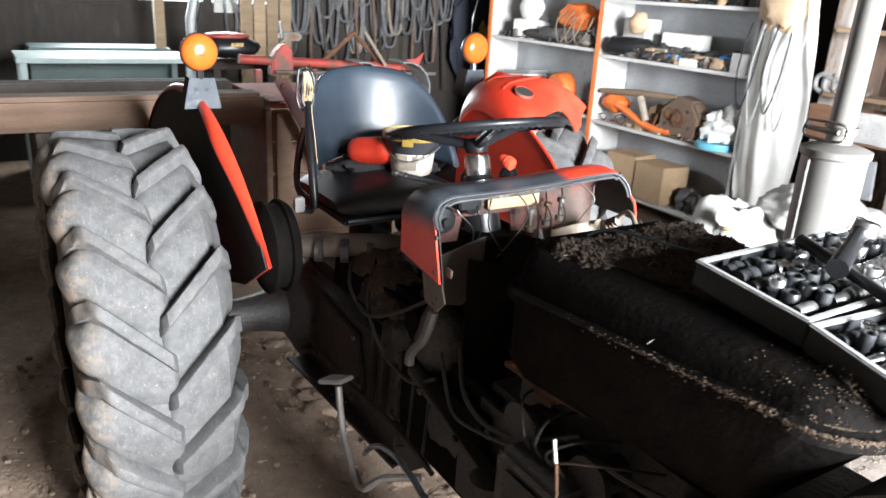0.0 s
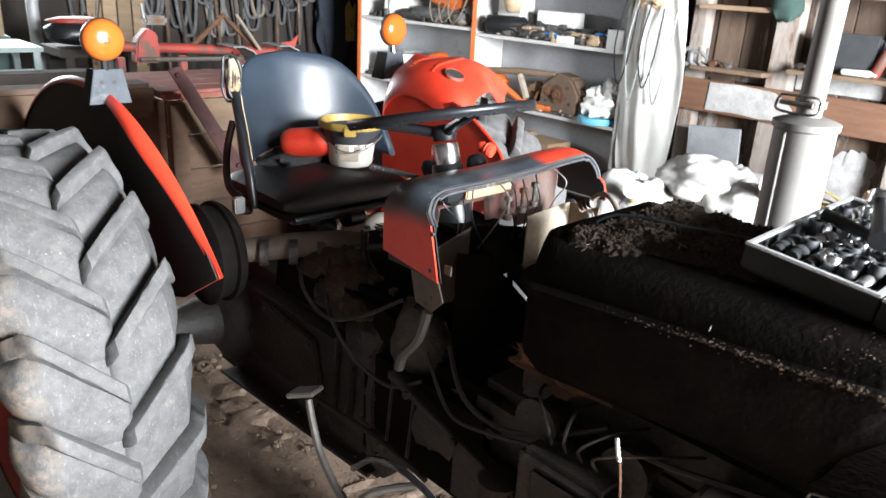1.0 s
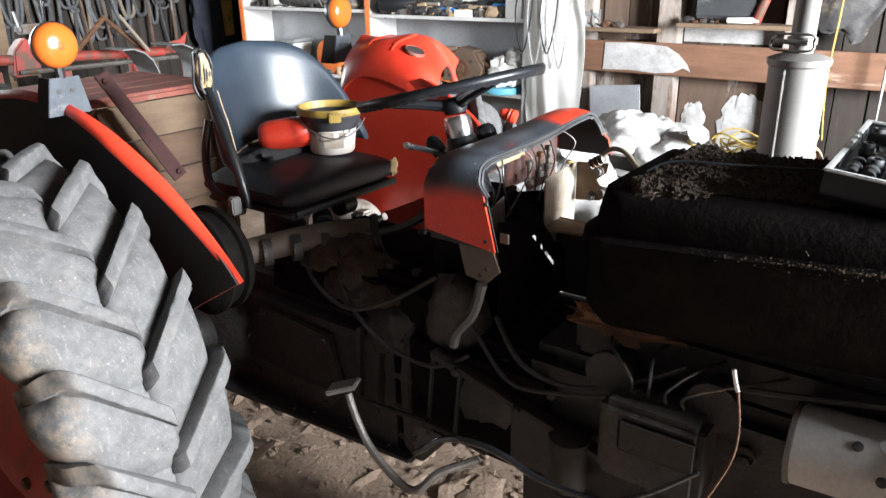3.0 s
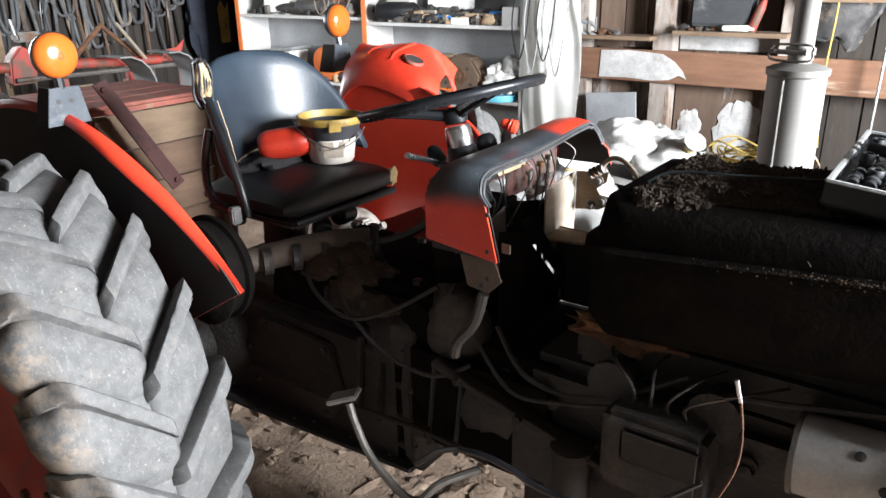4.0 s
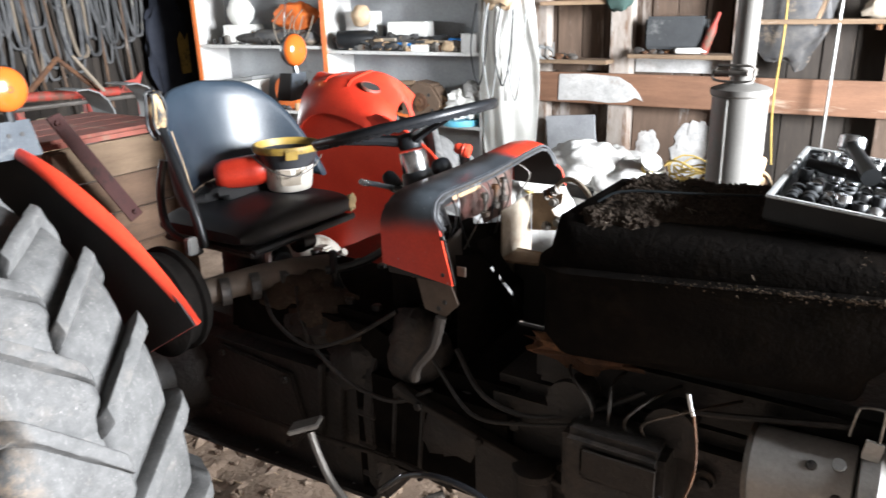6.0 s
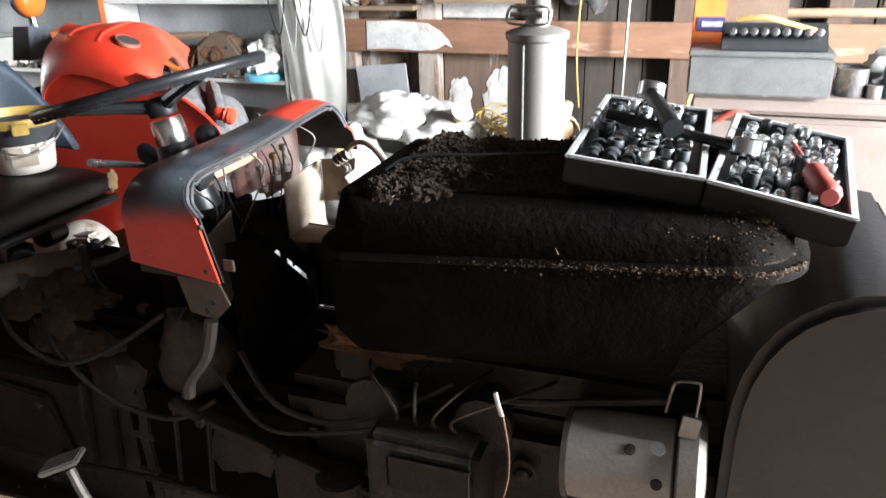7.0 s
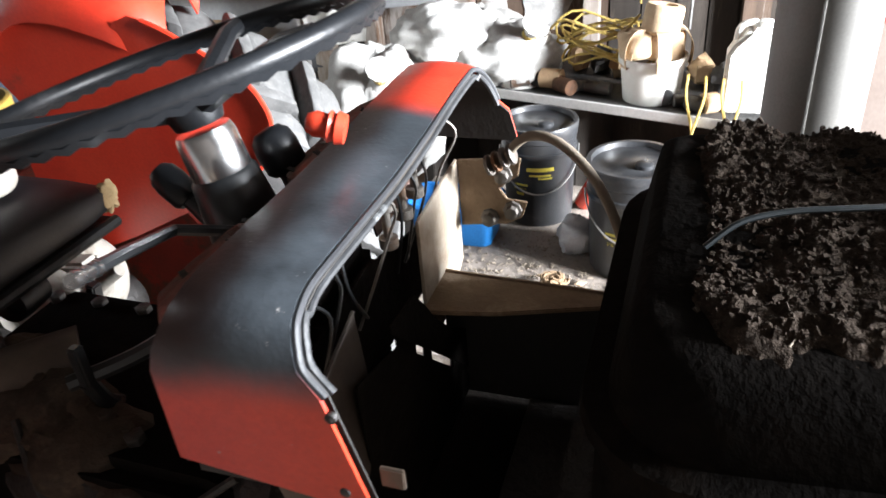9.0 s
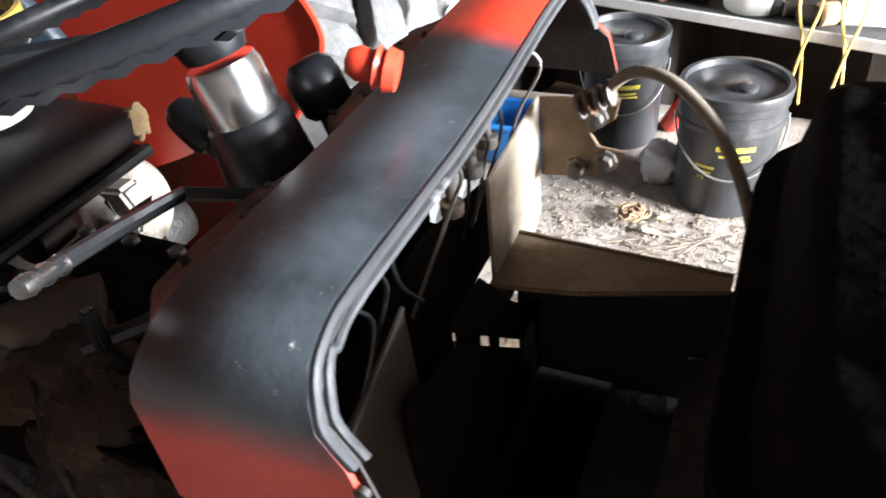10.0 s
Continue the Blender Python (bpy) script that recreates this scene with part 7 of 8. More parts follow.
def far_corner():
    """Metal table, machine and pale boards under the window."""
    t = thing("metal_table", (-4.1, -0.25, 0), "pale grey-green metal table under the window", "table")
    g = surface("pale_green_paint", (0.30, 0.36, 0.34), (0.24, 0.29, 0.28), 0.6, 0.1, 6, (0.18, 0.15, 0.12), 0.2, 0.05, 90)
    part("tabletop", Geo().box((-4.1, -0.25, 1.06), (0.62, 1.25, 0.035)), g, t, bevel=0.004)
    for x in (-3.83, -4.37):
        for y in (-0.83, 0.33):
            part("leg", Geo().box((x, y, 0.52), (0.045, 0.045, 1.04)), g, t, bevel=0.003)
    part("rail", Geo().box((-3.83, -0.25, 0.90), (0.03, 1.12, 0.05)), g, t, bevel=0.003)
    solo("green_cabinet", Geo().box((-4.75, -0.2, 0.55), (0.45, 1.1, 1.08)), surface("dark_green_paint", (0.03, 0.065, 0.055), (0.02, 0.045, 0.04), 0.5, 0, 5, (0.10, 0.09, 0.07), 0.2, 0.05, 90), "dark green steel cabinet behind the table", "cabinet", bevel=0.01)
    solo("engine_hoist", Geo().tube([(-4.4, 0.50, 0.0), (-4.4, 0.50, 1.35), (-4.35, 0.62, 1.9), (-4.3, 0.66, 2.6)], 0.045, 10), GREY_STEEL, "pale grey bent steel post", "post")
    solo("wooden_post", Geo().box((-4.6, 0.28, 1.55), (0.08, 0.08, 3.1)), PALE_WOOD, "pale wooden post standing by the window", "post", bevel=0.004)
    solo("paper_sheet", Geo().box((-5.334, 1.06, 1.52), (0.012, 0.22, 0.30)), CLOTH, "white sheet of paper pinned up by the window", "paper")
    p = thing("board_stack", (-5.1, 1.42, 0), "pale boards standing on end against the wall", "boards")
    for k in range(4):
        part("board", Geo().box((-5.2 + 0.01 * k, 1.23 + 0.13 * k, 1.25), (0.022, 0.12, 2.2 - 0.1 * k)), PALE_WOOD, p, bevel=0.003)
    m = thing("chainsaw", (-4.15, 1.05, 1.09), "dark machine with a yellow sticker on the table", "machine")
    part("body", Geo().blob((-3.95, 0.70, 1.16), (0.14, 0.26, 0.10), 0.2, 3), PLASTIC_BLACK, m)
    part("sticker", Geo().box((-3.80, 0.72, 1.19), (0.006, 0.10, 0.03)), YELLOW, m)
    part("hood", Geo().blob((-3.95, 0.66, 1.25), (0.12, 0.20, 0.03), 0.1, 5), RED_OLD, m)
    s = thing("bench_block", (-4.0, 0.75, 0), "rough block bench carrying the machine", "bench")
    part("slab", Geo().box((-4.0, 0.78, 1.03), (0.5, 0.62, 0.06)), DARK_BOARD, s, bevel=0.005)
    for y in (0.55, 1.0):
        part("leg", Geo().box((-4.0, y, 0.5), (0.4, 0.06, 1.0)), DARK_BOARD, s, bevel=0.005)


far_corner()


# ---- on the shelves ----
def lying(name, c, l, r, yaw, mat, label, cat, n=12):
    d = Vector((math.cos(radians(yaw)), math.sin(radians(yaw)), 0))
    return solo(name, Geo().lathe(Vector(c) - d * l / 2, d, ((0, r * 0.7), (l * 0.04, r), (l * 0.9, r), (l * 0.95, r * 0.8), (l, r * 0.3)), n), mat, label, cat)


def carton(c, s, yaw, mat, label, cat="box"):
    b = thing("carton", c, label, cat)
    t = spin(yaw, "Z")
    part("body", Geo().box(Vector(c) + Vector((0, 0, s[2] / 2)), s, t), mat, b, bevel=0.004)
    part("flap", Geo().box(Vector(c) + t @ Vector((0, -s[1] * 0.24, s[2] + 0.004)), (s[0] * 0.98, s[1] * 0.47, 0.005), t), mat, b)
    part("flap", Geo().box(Vector(c) + t @ Vector((0, s[1] * 0.24, s[2] + 0.003)), (s[0] * 0.98, s[1] * 0.47, 0.005), t), mat, b)
    return b


def tin(c, r, h, mat, label, cat="tin"):
    return solo("tin", Geo().lathe(c, (0, 0, 1), ((0, r * 0.96), (0.004, r), (h * 0.96, r), (h, r * 1.03), (h, r * 0.9), (h * 0.96, r * 0.88)), 16), mat, label, cat)


def shelf_goods():
    z1, z2, z3 = 1.304, 0.734, 1.755
    # first unit
    carton((-3.62, 3.58, z1), (0.30, 0.22, 0.17), 8, PLASTIC_WHITE, "white plastic box on the shelf")
    solo("white_jug", Geo().blob((-3.62, 3.56, z1 + 0.29), (0.15, 0.09, 0.14), 0.12, 4, 14, 16), PLASTIC_WHITE, "white plastic jug on top of a box", "jug")
    solo("orange_saw", Geo().blob((-2.92, 3.56, z1 + 0.24), (0.24, 0.10, 0.12), 0.3, 6, 14, 18), ORANGE_EDGE, "faded orange power tool among wires", "power tool")
    lying("pipe_piece", (-3.05, 3.52, z1 + 0.07), 0.62, 0.065, 4, CLUTTER, "dark steel pipe lying on the shelf", "pipe")
    lying("pipe_piece", (-3.45, 3.50, z1 + 0.055), 0.40, 0.05, -6, GREASE, "short dark greasy pipe on the shelf", "pipe")
    rng = random.Random(17)
    for k in range(14):
        x = -4.0 + 1.42 * (k + 0.5) / 14 + 0.03 * rng.random()
        s = 0.03 + 0.05 * rng.random()
        solo("machine_part", Geo().blob((x, 3.48 + 0.2 * rng.random(), z1 + s * 0.75), (s * 1.2, s, s * 0.85), 0.4, 40 + k, 8, 10), (CLUTTER, GREASE, IRON, RUST, YELLOW, CLUTTER)[k % 6], ("dark oily machine part", "black greasy casting", "bare iron fitting", "rusty iron fitting", "small yellow fitting", "dusty dark fitting")[k % 6] + " on a white shelf", "machine part", "parts on the shelf")
    for k in range(3):
        y = 3.43
        x = -2.95 + 0.12 * k
        solo("loose_wire", Geo().tube(bend([(x, y, z1 + 0.30), (x - 0.10, y - 0.02, z1 + 0.18), (x - 0.05, y - 0.02, z1 + 0.02), (x + 0.06, y - 0.02, z1 + 0.10), (x + 0.12, y, z1 + 0.25)]), 0.005, 6), HOSE_TAN, "thin tan wire tangled over the shelf edge", "wire")
    b = thing("white_bin", (-3.70, 3.56, z2), "slanted off-white bin with a grey lid on the shelf", "bin")
    part("body", Geo().prism([(-3.92, 0.74), (-3.52, 0.74), (-3.46, 0.98), (-3.86, 0.94)], lambda u, v, d: (u, 3.46 + d, v), 0.24), PLASTIC_WHITE, b, bevel=0.006)
    part("lid", Geo().prism([(-3.90, 0.945), (-3.44, 0.99), (-3.43, 1.02), (-3.86, 0.975)], lambda u, v, d: (u, 3.45 + d, v), 0.26), GREY_STEEL, b, bevel=0.004)
    solo("orange_reel", Geo().lathe((-3.02, 3.44, 0.88), (0.1, 1, 0.1), ((0, 0.05), (0.01, 0.15), (0.05, 0.16), (0.14, 0.16), (0.15, 0.12), (0.16, 0.03)), 22), ORANGE_EDGE, "round orange cable reel on the shelf", "reel")
    for k in range(6):
        solo("machine_part", Geo().blob((-2.85 + 0.05 * k, 3.50 + 0.03 * (k % 3), z2 + 0.04), (0.05, 0.05, 0.05), 0.4, 70 + k, 8, 10), (GREASE, CLUTTER, RUST)[k % 3], ("black greasy casting on a white shelf", "dark oily machine part on a white shelf", "rusty iron fitting on a white shelf")[k % 3], "machine part", "parts on the shelf")
    for k in range(7):
        tin((-4.0 + 0.2 * k, 3.58, z3), 0.05 + 0.02 * (k % 3), 0.10 + 0.06 * (k % 2), (GREY_STEEL, RUST, CLUTTER, PLASTIC_WHITE)[k % 4], ("grey steel tin", "rusty tin", "dark tin", "white plastic tub")[k % 4] + " on the upper shelf")
    # second unit
    z1, z2, z3 = 1.269, 0.714, 1.715
    carton((-2.20, 3.62, z1), (0.27, 0.16, 0.30), -4, SHELF_WHITE, "tall white carton on the shelf")
    carton((-1.72, 3.62, z1 + 0.085), (0.36, 0.14, 0.13), 3, PLASTIC_WHITE, "flat white carton raised on tools")
    solo("oil_bag", Geo().blob((-2.13, 3.50, z1 + 0.27), (0.09, 0.07, 0.09), 0.2, 21), TAN, "round tan cloth bundle on the shelf", "bundle")
    lying("black_tube", (-2.18, 3.50, z1 + 0.085), 0.36, 0.075, 24, PLASTIC_BLACK, "black ribbed tube lying on the shelf", "tube")
    for k, (x, l, r, yaw, m, lab) in enumerate(((-1.90, 0.42, 0.035, 4, GREASE, "dark steel bar on the shelf"), (-1.66, 0.50, 0.030, -5, CLUTTER, "dark worn chisel set roll"), (-1.40, 0.36, 0.045, 7, TAN, "brown leather roll on the shelf"), (-1.30, 0.30, 0.04, -12, BLUE, "blue plastic tube on the shelf"))):
        lying("tool_roll", (x, 3.52 + 0.03 * (k % 2), z1 + r + 0.03 * (k == 1)), l, r, yaw, m, lab, "tool")
    carton((-1.05, 3.50, z1), (0.14, 0.16, 0.13), 0, SHELF_WHITE, "small white carton at the shelf end")
    carton((-1.52, 3.47, z1), (0.16, 0.06, 0.045), 2, PLASTIC_WHITE, "small flat white box on the shelf edge")
    carton((-1.34, 3.47, z1), (0.13, 0.05, 0.035), -3, SHELF_WHITE, "small flat carton on the shelf edge")
    for k in range(12):
        s = 0.022 + 0.028 * rng.random()
        solo("machine_part", Geo().blob((-2.38 + 0.10 * k + 0.03 * rng.random(), 3.46 + 0.10 * rng.random(), z1 + s * 0.8), (s * 1.3, s, s * 0.9), 0.4, 90 + k, 8, 10), (CLUTTER, CREAM, GREASE, BLACK_PAINT, IRON, TAN)[k % 6], ("dusty dark fitting", "pale plastic fitting", "black greasy casting", "black painted fitting", "bare iron fitting", "tan fitting")[k % 6] + " on a white shelf", "machine part", "parts on the shelf")
    # long wooden and orange tool on the lower shelf
    t = thing("orange_trimmer", (-1.75, 3.5, z2), "long orange tool with a wooden handle on the shelf", "tool")
    part("handle", Geo().tube([(-2.42, 3.46, 0.965), (-2.0, 3.47, 1.00), (-1.60, 3.48, 1.02)], [0.022, 0.030, 0.022], 8), WOOD, t)
    part("frame", Geo().tube(bend([(-2.35, 3.47, 0.90), (-2.15, 3.46, 0.86), (-1.85, 3.46, 0.76), (-1.6, 3.47, 0.75)]), 0.028, 8), ORANGE_EDGE, t)
    part("motor", Geo().blob((-2.28, 3.52, 0.88), (0.14, 0.09, 0.08), 0.2, 9), ORANGE_EDGE, t)
    part("grip", Geo().tube([(-1.95, 3.45, 0.98), (-1.86, 3.45, 0.80)], 0.03, 8), CREAM, t)
    part("chain_case", Geo().blob((-1.62, 3.52, 0.90), (0.13, 0.08, 0.09), 0.25, 13), RUST, t)
    solo("plastic_bag", Geo().blob((-1.16, 3.50, z2 + 0.13), (0.15, 0.10, 0.13), 0.45, 31, 22, 26), PLASTIC_WHITE, "crumpled white plastic bag on the shelf", "bag")
    solo("plastic_bag", Geo().blob((-1.06, 3.52, z2 + 0.24), (0.09, 0.08, 0.08), 0.5, 33, 18, 20), CLOTH, "small knotted white bag on the shelf", "bag")
    solo("blue_lid", Geo().lathe((-1.17, 3.48, z2), (0, 0, 1), ((0, 0.14), (0.02, 0.145), (0.045, 0.14), (0.046, 0.02)), 24), surface("pale_blue_plastic", (0.12, 0.42, 0.55), (0.10, 0.36, 0.50), 0.5, 0, 6, None, 0, 0.03, 90), "pale blue plastic lid under the bag", "lid")
    for k in range(18):
        x, h = -2.34 + 0.068 * k + 0.02 * rng.random(), 0.05 + 0.055 * rng.random()
        solo("shelf_rag", Geo().blob((x, 3.50 + 0.05 * rng.random(), z1 + h * 0.62), (0.075 + 0.05 * rng.random(), 0.06, h * 0.8), 0.55, 420 + k, 10, 12), (BLACK_PAINT, CLUTTER, DARK_GREY, GREASE, CLUTTER, DARK_IRON)[k % 6], ("crumpled black rag on the shelf", "dusty dark rag on the shelf", "dark grey rag on the shelf", "oily black rag on the shelf", "stained dark rag on the shelf", "stiff brown-black rag on the shelf")[k % 6], "rag", "dark rags on the shelf")
        if k % 2:
            solo("hand_tool", Geo().tube([(x - 0.08, 3.47, z1 + h), (x + 0.10, 3.46, z1 + h + 0.05 * rng.uniform(-1, 1))], [0.010, 0.014], 8), (BLUE, DARK_GREY, TAN, CREAM)[(k // 2) % 4], ("blue plastic tool handle on the heap", "dark grey tool handle on the heap", "tan wooden tool handle on the heap", "pale tool handle on the heap")[(k // 2) % 4], "handle", "tool handles on the shelf")
    c = thing("rusty_gearbox", (-1.52, 3.52, z2), "rusty brown gear casing with bolt holes on the shelf", "gear casing")
    part("case", Geo().prism([(-1.74, z2 + 0.01), (-1.36, z2 + 0.01), (-1.33, z2 + 0.17), (-1.42, z2 + 0.30), (-1.58, z2 + 0.33), (-1.72, z2 + 0.22)], lambda u, v, d: (u, 3.45 + d, v), 0.16), DUSTY_CARD, c, bevel=0.02)
    for x, z in ((-1.66, 0.10), (-1.42, 0.10), (-1.45, 0.22), (-1.63, 0.22)):
        part("bolt_hole", Geo().lathe((x, 3.449, z2 + z), (0, -1, 0), ((-0.004, 0.016), (0.001, 0.014), (0.0012, 0.001)), 12), GREASE, c)
    part("cover", Geo().lathe((-1.54, 3.452, z2 + 0.16), (0, -1, 0), ((0, 0.075), (0.012, 0.072), (0.016, 0.040), (0.030, 0.036), (0.031, 0.001)), 20), RUST, c, "round rusty cover")
    for k in range(16):
        x, s = -1.95 + 0.045 * k + 0.02 * rng.random(), 0.035 + 0.03 * rng.random()
        solo("rusty_part", Geo().blob((x, 3.50 + 0.10 * rng.random(), z2 + s * (0.8 + 1.6 * (k % 3 == 1))), (s * 1.2, s, s * (0.8 + 0.5 * (k % 2))), 0.5, 340 + k, 9, 11), (RUST, CARD, CLUTTER, DARK_IRON, RUST, TAN)[k % 6], ("rusty iron casting on the shelf", "crushed brown carton scrap on the shelf", "dusty dark fitting on the shelf", "dark iron bracket on the shelf", "rusty machine bit on the shelf", "tan leather scrap on the shelf")[k % 6], "machine part", "rusty parts on the shelf")
    for k in range(7):
        x = -1.80 + 0.10 * k
        solo("bent_bar", Geo().tube(bend([(x, 3.46, z2 + 0.02), (x + 0.05, 3.48, z2 + 0.12 + 0.05 * rng.random()), (x + 0.16, 3.50, z2 + 0.16 + 0.08 * rng.random()), (x + 0.22, 3.50, z2 + 0.05)]), 0.010 + 0.006 * (k % 2), 7), (RUST, DARK_IRON, ORANGE_EDGE, TAN)[k % 4], ("rusty bent bar on the shelf", "dark bent iron on the shelf", "orange bent tube on the shelf", "tan leather strap on the shelf")[k % 4], "bar", "bent bars on the shelf")
    for k in range(5):
        lying("wood_strip", (-1.75 + 0.16 * k, 3.46, z2 + 0.012), 0.16, 0.014, 10 * k - 20, (TAN, IRON, SLATE)[k % 3], "thin strip lying on the shelf edge", "strip")
    carton((-2.05, 3.55, 0.168), (0.30, 0.28, 0.32), 6, CARD, "brown cardboard box on the lowest shelf")
    carton((-1.70, 3.55, 0.168), (0.32, 0.28, 0.30), -3, CARD, "opened brown cardboard box on the lowest shelf")
    for k in range(6):
        solo("rubbish_lump", Geo().blob((-1.40 + 0.09 * k, 3.55, 0.25), (0.08, 0.10, 0.09), 0.45, 120 + k, 9, 11), (CLUTTER, GREASE, HOSE)[k % 3], ("dusty dark bundle on the lowest shelf", "black greasy bundle on the lowest shelf", "coil of dark hose on the lowest shelf")[k % 3], "bundle")
    for k in range(6):
        tin((-2.3 + 0.22 * k, 3.58, z3), 0.05 + 0.02 * (k % 2), 0.12, (CREAM, CLUTTER, GREY_STEEL)[k % 3], ("cream tin", "dark tin", "grey steel tin")[k % 3] + " on the upper shelf")


shelf_goods()


def sheet_post_things():
    solo("leather_glove", Geo().blob((-0.74, 3.36, 1.78), (0.16, 0.08, 0.22), 0.25, 17, 18, 20), TAN, "tan leather work glove hanging on the post", "glove")
    for k in range(4):
        x = -0.92 + 0.10 * k
        solo("hanging_cable", Geo().tube(bend([(x, 3.32, 1.62), (x - 0.04, 3.30, 1.30), (x + 0.02, 3.30, 1.05 - 0.1 * (k % 2)), (x + 0.08, 3.30, 1.25), (x + 0.10, 3.32, 1.58)]), 0.0055, 6), (PLASTIC_BLACK, GREY_STEEL)[k % 2], ("thin black cable looped over the white sheet", "thin grey cable looped over the white sheet")[k % 2], "cable", "cables on the sheet")


sheet_post_things()


def shelf_clutter():
    """Small dark tools and parts crowded along the front of the shelves."""
    rng = random.Random(88)
    kinds = (("spanner", "dark steel spanner lying on the shelf", "spanner"), ("iron_part", "dark oily iron part on the shelf", "part"), ("small_tin", "small dented tin on the shelf", "tin"), ("small_box", "small worn box on the shelf", "box"), ("cable_loop", "loop of dark cable on the shelf", "cable"))
    for x0, x1, levels in ((-4.0, -2.6, (0.734, 1.304, 1.754)), (-2.4, -1.05, (0.714, 1.269, 1.714))):
        for z in levels:
            for k in range(13):
                x = x0 + (x1 - x0) * (k + 0.2 + 0.6 * rng.random()) / 13
                y = 3.455 + 0.03 * rng.random()
                pick = rng.randrange(5)
                m = (CLUTTER, DARK_GREY, GREASE, IRON, RUST, CARD, CLUTTER, DARK_IRON)[rng.randrange(8)]
                name, label, cat = kinds[pick]
                s = 0.022 + 0.022 * rng.random()
                if pick == 0:
                    a = rng.uniform(-0.5, 0.5)
                    g = Geo().tube([(x - 1.6 * s, y, z + 0.012), (x, y + a * 0.02, z + 0.016), (x + 1.6 * s, y, z + 0.012)], [0.010, 0.006, 0.011], 7)
                elif pick == 1:
                    g = Geo().blob((x, y, z + s * 0.62), (s * 1.2, 0.03, s * 0.7), 0.55, k + int(z * 50), 9, 11)
                elif pick == 2:
                    g = Geo().lathe((x, y, z), (0, 0, 1), ((0, s * 0.75), (0.004, s * 0.8), (s * 1.8, s * 0.8), (s * 1.85, s * 0.72), (s * 2.0, s * 0.3)), 14)
                elif pick == 3:
                    g = Geo().box((x, y, z + s * 0.6), (s * 2.0, 0.05, s * 1.2), spin(rng.uniform(-14, 14), "Z"))
                else:
                    g = Geo().tube([(x + s * 1.3 * math.cos(b), y + 0.012 * math.sin(2 * b), z + 0.006 + s * 0.9 + s * 0.9 * math.sin(b)) for b in (2 * math.pi * i / 16 for i in range(16))], 0.005, 5, loop=True)
                solo(name, g, m, label, cat, "small goods on the shelves", bevel=0.002 if pick == 3 else 0)


shelf_clutter()


# ---- on the boarded wall ----
def wall_goods():
    rng = random.Random(51)
    solo("grey_block", Geo().box((0.28, 4.13, 1.375), (0.44, 0.10, 0.23)), DARK_GREY, "dark grey metal case standing on the ledge", "case", bevel=0.02)
    solo("red_bottle", Geo().lathe((0.49, 4.08, 1.232), (0.34, 0, 1), ((0, 0.030), (0.01, 0.034), (0.17, 0.032), (0.23, 0.016), (0.30, 0.014)), 16), RED_OLD, "red plastic bottle leaning on the ledge", "bottle")
    lying("white_tube", (0.42, 4.05, 1.255), 0.22, 0.022, 12, PLASTIC_WHITE, "white sealant tube lying on the ledge", "tube")
    for k in range(16):
        x = (-0.70 + 0.03 * k) if k < 8 else (0.03 + 0.055 * (k - 8))
        z = 1.18 if k < 8 else 1.23
        s = 0.012 + 0.014 * rng.random()
        solo("bolt_heap", Geo().blob((x, 4.03 + 0.06 * rng.random(), z + s * 0.7), (s * 1.8, s, s), 0.5, 150 + k, 7, 8), (RUST, IRON, GREASE)[k % 3], ("rusty bolts lying on the wall ledge", "bare iron bolts on the wall ledge", "dark bolts on the wall ledge")[k % 3], "bolts", "bolts on the ledge")
    for k in range(3):
        x = -0.78 + 0.07 * k
        c = thing("c_clamp", (x, 4.02, 1.25), "grey iron clamp hanging on the wall", "clamp", "clamps on the wall")
        part("frame", Geo().tube(bend([(x, 4.02, 1.30 - 0.03 * k), (x - 0.05, 4.02, 1.27), (x - 0.05, 4.02, 1.20), (x, 4.02, 1.17)]), 0.016, 8), GREY_STEEL, c)
        part("screw", Geo().tube([(x, 4.02, 1.31), (x, 4.02, 1.20)], 0.009, 8), STEEL, c)
    solo("slate_sheet", Geo().box((-0.50, 4.08, 0.605), (0.42, 0.02, 0.27), spin(-5, "Y")), SLATE, "pale grey slate sheet leaning on the wall", "slate", bevel=0.003)
    # flattened blobs added as whitish smears on the panels
    solo("plastic_rag", Geo().blob((0.06, 4.286, 0.46), (0.085, 0.010, 0.15), 0.4, 61, 20, 24), PLASTIC_SHEET, "flat whitish smear on the wall panel", "rag")
    solo("plastic_rag", Geo().blob((0.42, 4.286, 0.50), (0.15, 0.008, 0.20), 0.5, 63, 22, 26), PLASTIC_SHEET, "flat greyish-white smear on the wall panel", "rag")
    solo("cloth_hat", Geo().blob((-0.12, 4.02, 1.66), (0.11, 0.08, 0.13), 0.2, 65), surface("dark_green_cloth", (0.04, 0.075, 0.065), (0.03, 0.06, 0.05), 0.95, 0, 9, None, 0, 0.2, 120), "dark green cloth hat hanging on the post", "hat")
    for k in range(4):
        z = 1.72 - 0.075 * k
        solo("chain_link", Geo().tube([(0.73 + 0.022 * math.cos(a) * (k % 2 == 0), 4.09 + 0.022 * math.cos(a) * (k % 2), z + 0.042 * math.sin(a)) for a in (2 * math.pi * i / 14 for i in range(14))], 0.008, 6, loop=True), STEEL, "bright steel chain link hanging on the wall", "chain link", "chain on the wall")
    solo("hanging_rope", Geo().tube(bend([(1.02, 4.02, 1.9), (1.03, 4.00, 1.4), (1.01, 4.00, 0.9), (1.04, 4.0, 0.5)]), 0.007, 6), ROPE_YELLOW, "yellow rope hanging down the wall", "rope")
    solo("steel_rod", Geo().tube([(1.36, 4.0, 2.1), (1.33, 4.0, 0.35)], 0.010, 8), STEEL, "thin bright steel rod standing by the wall", "rod")
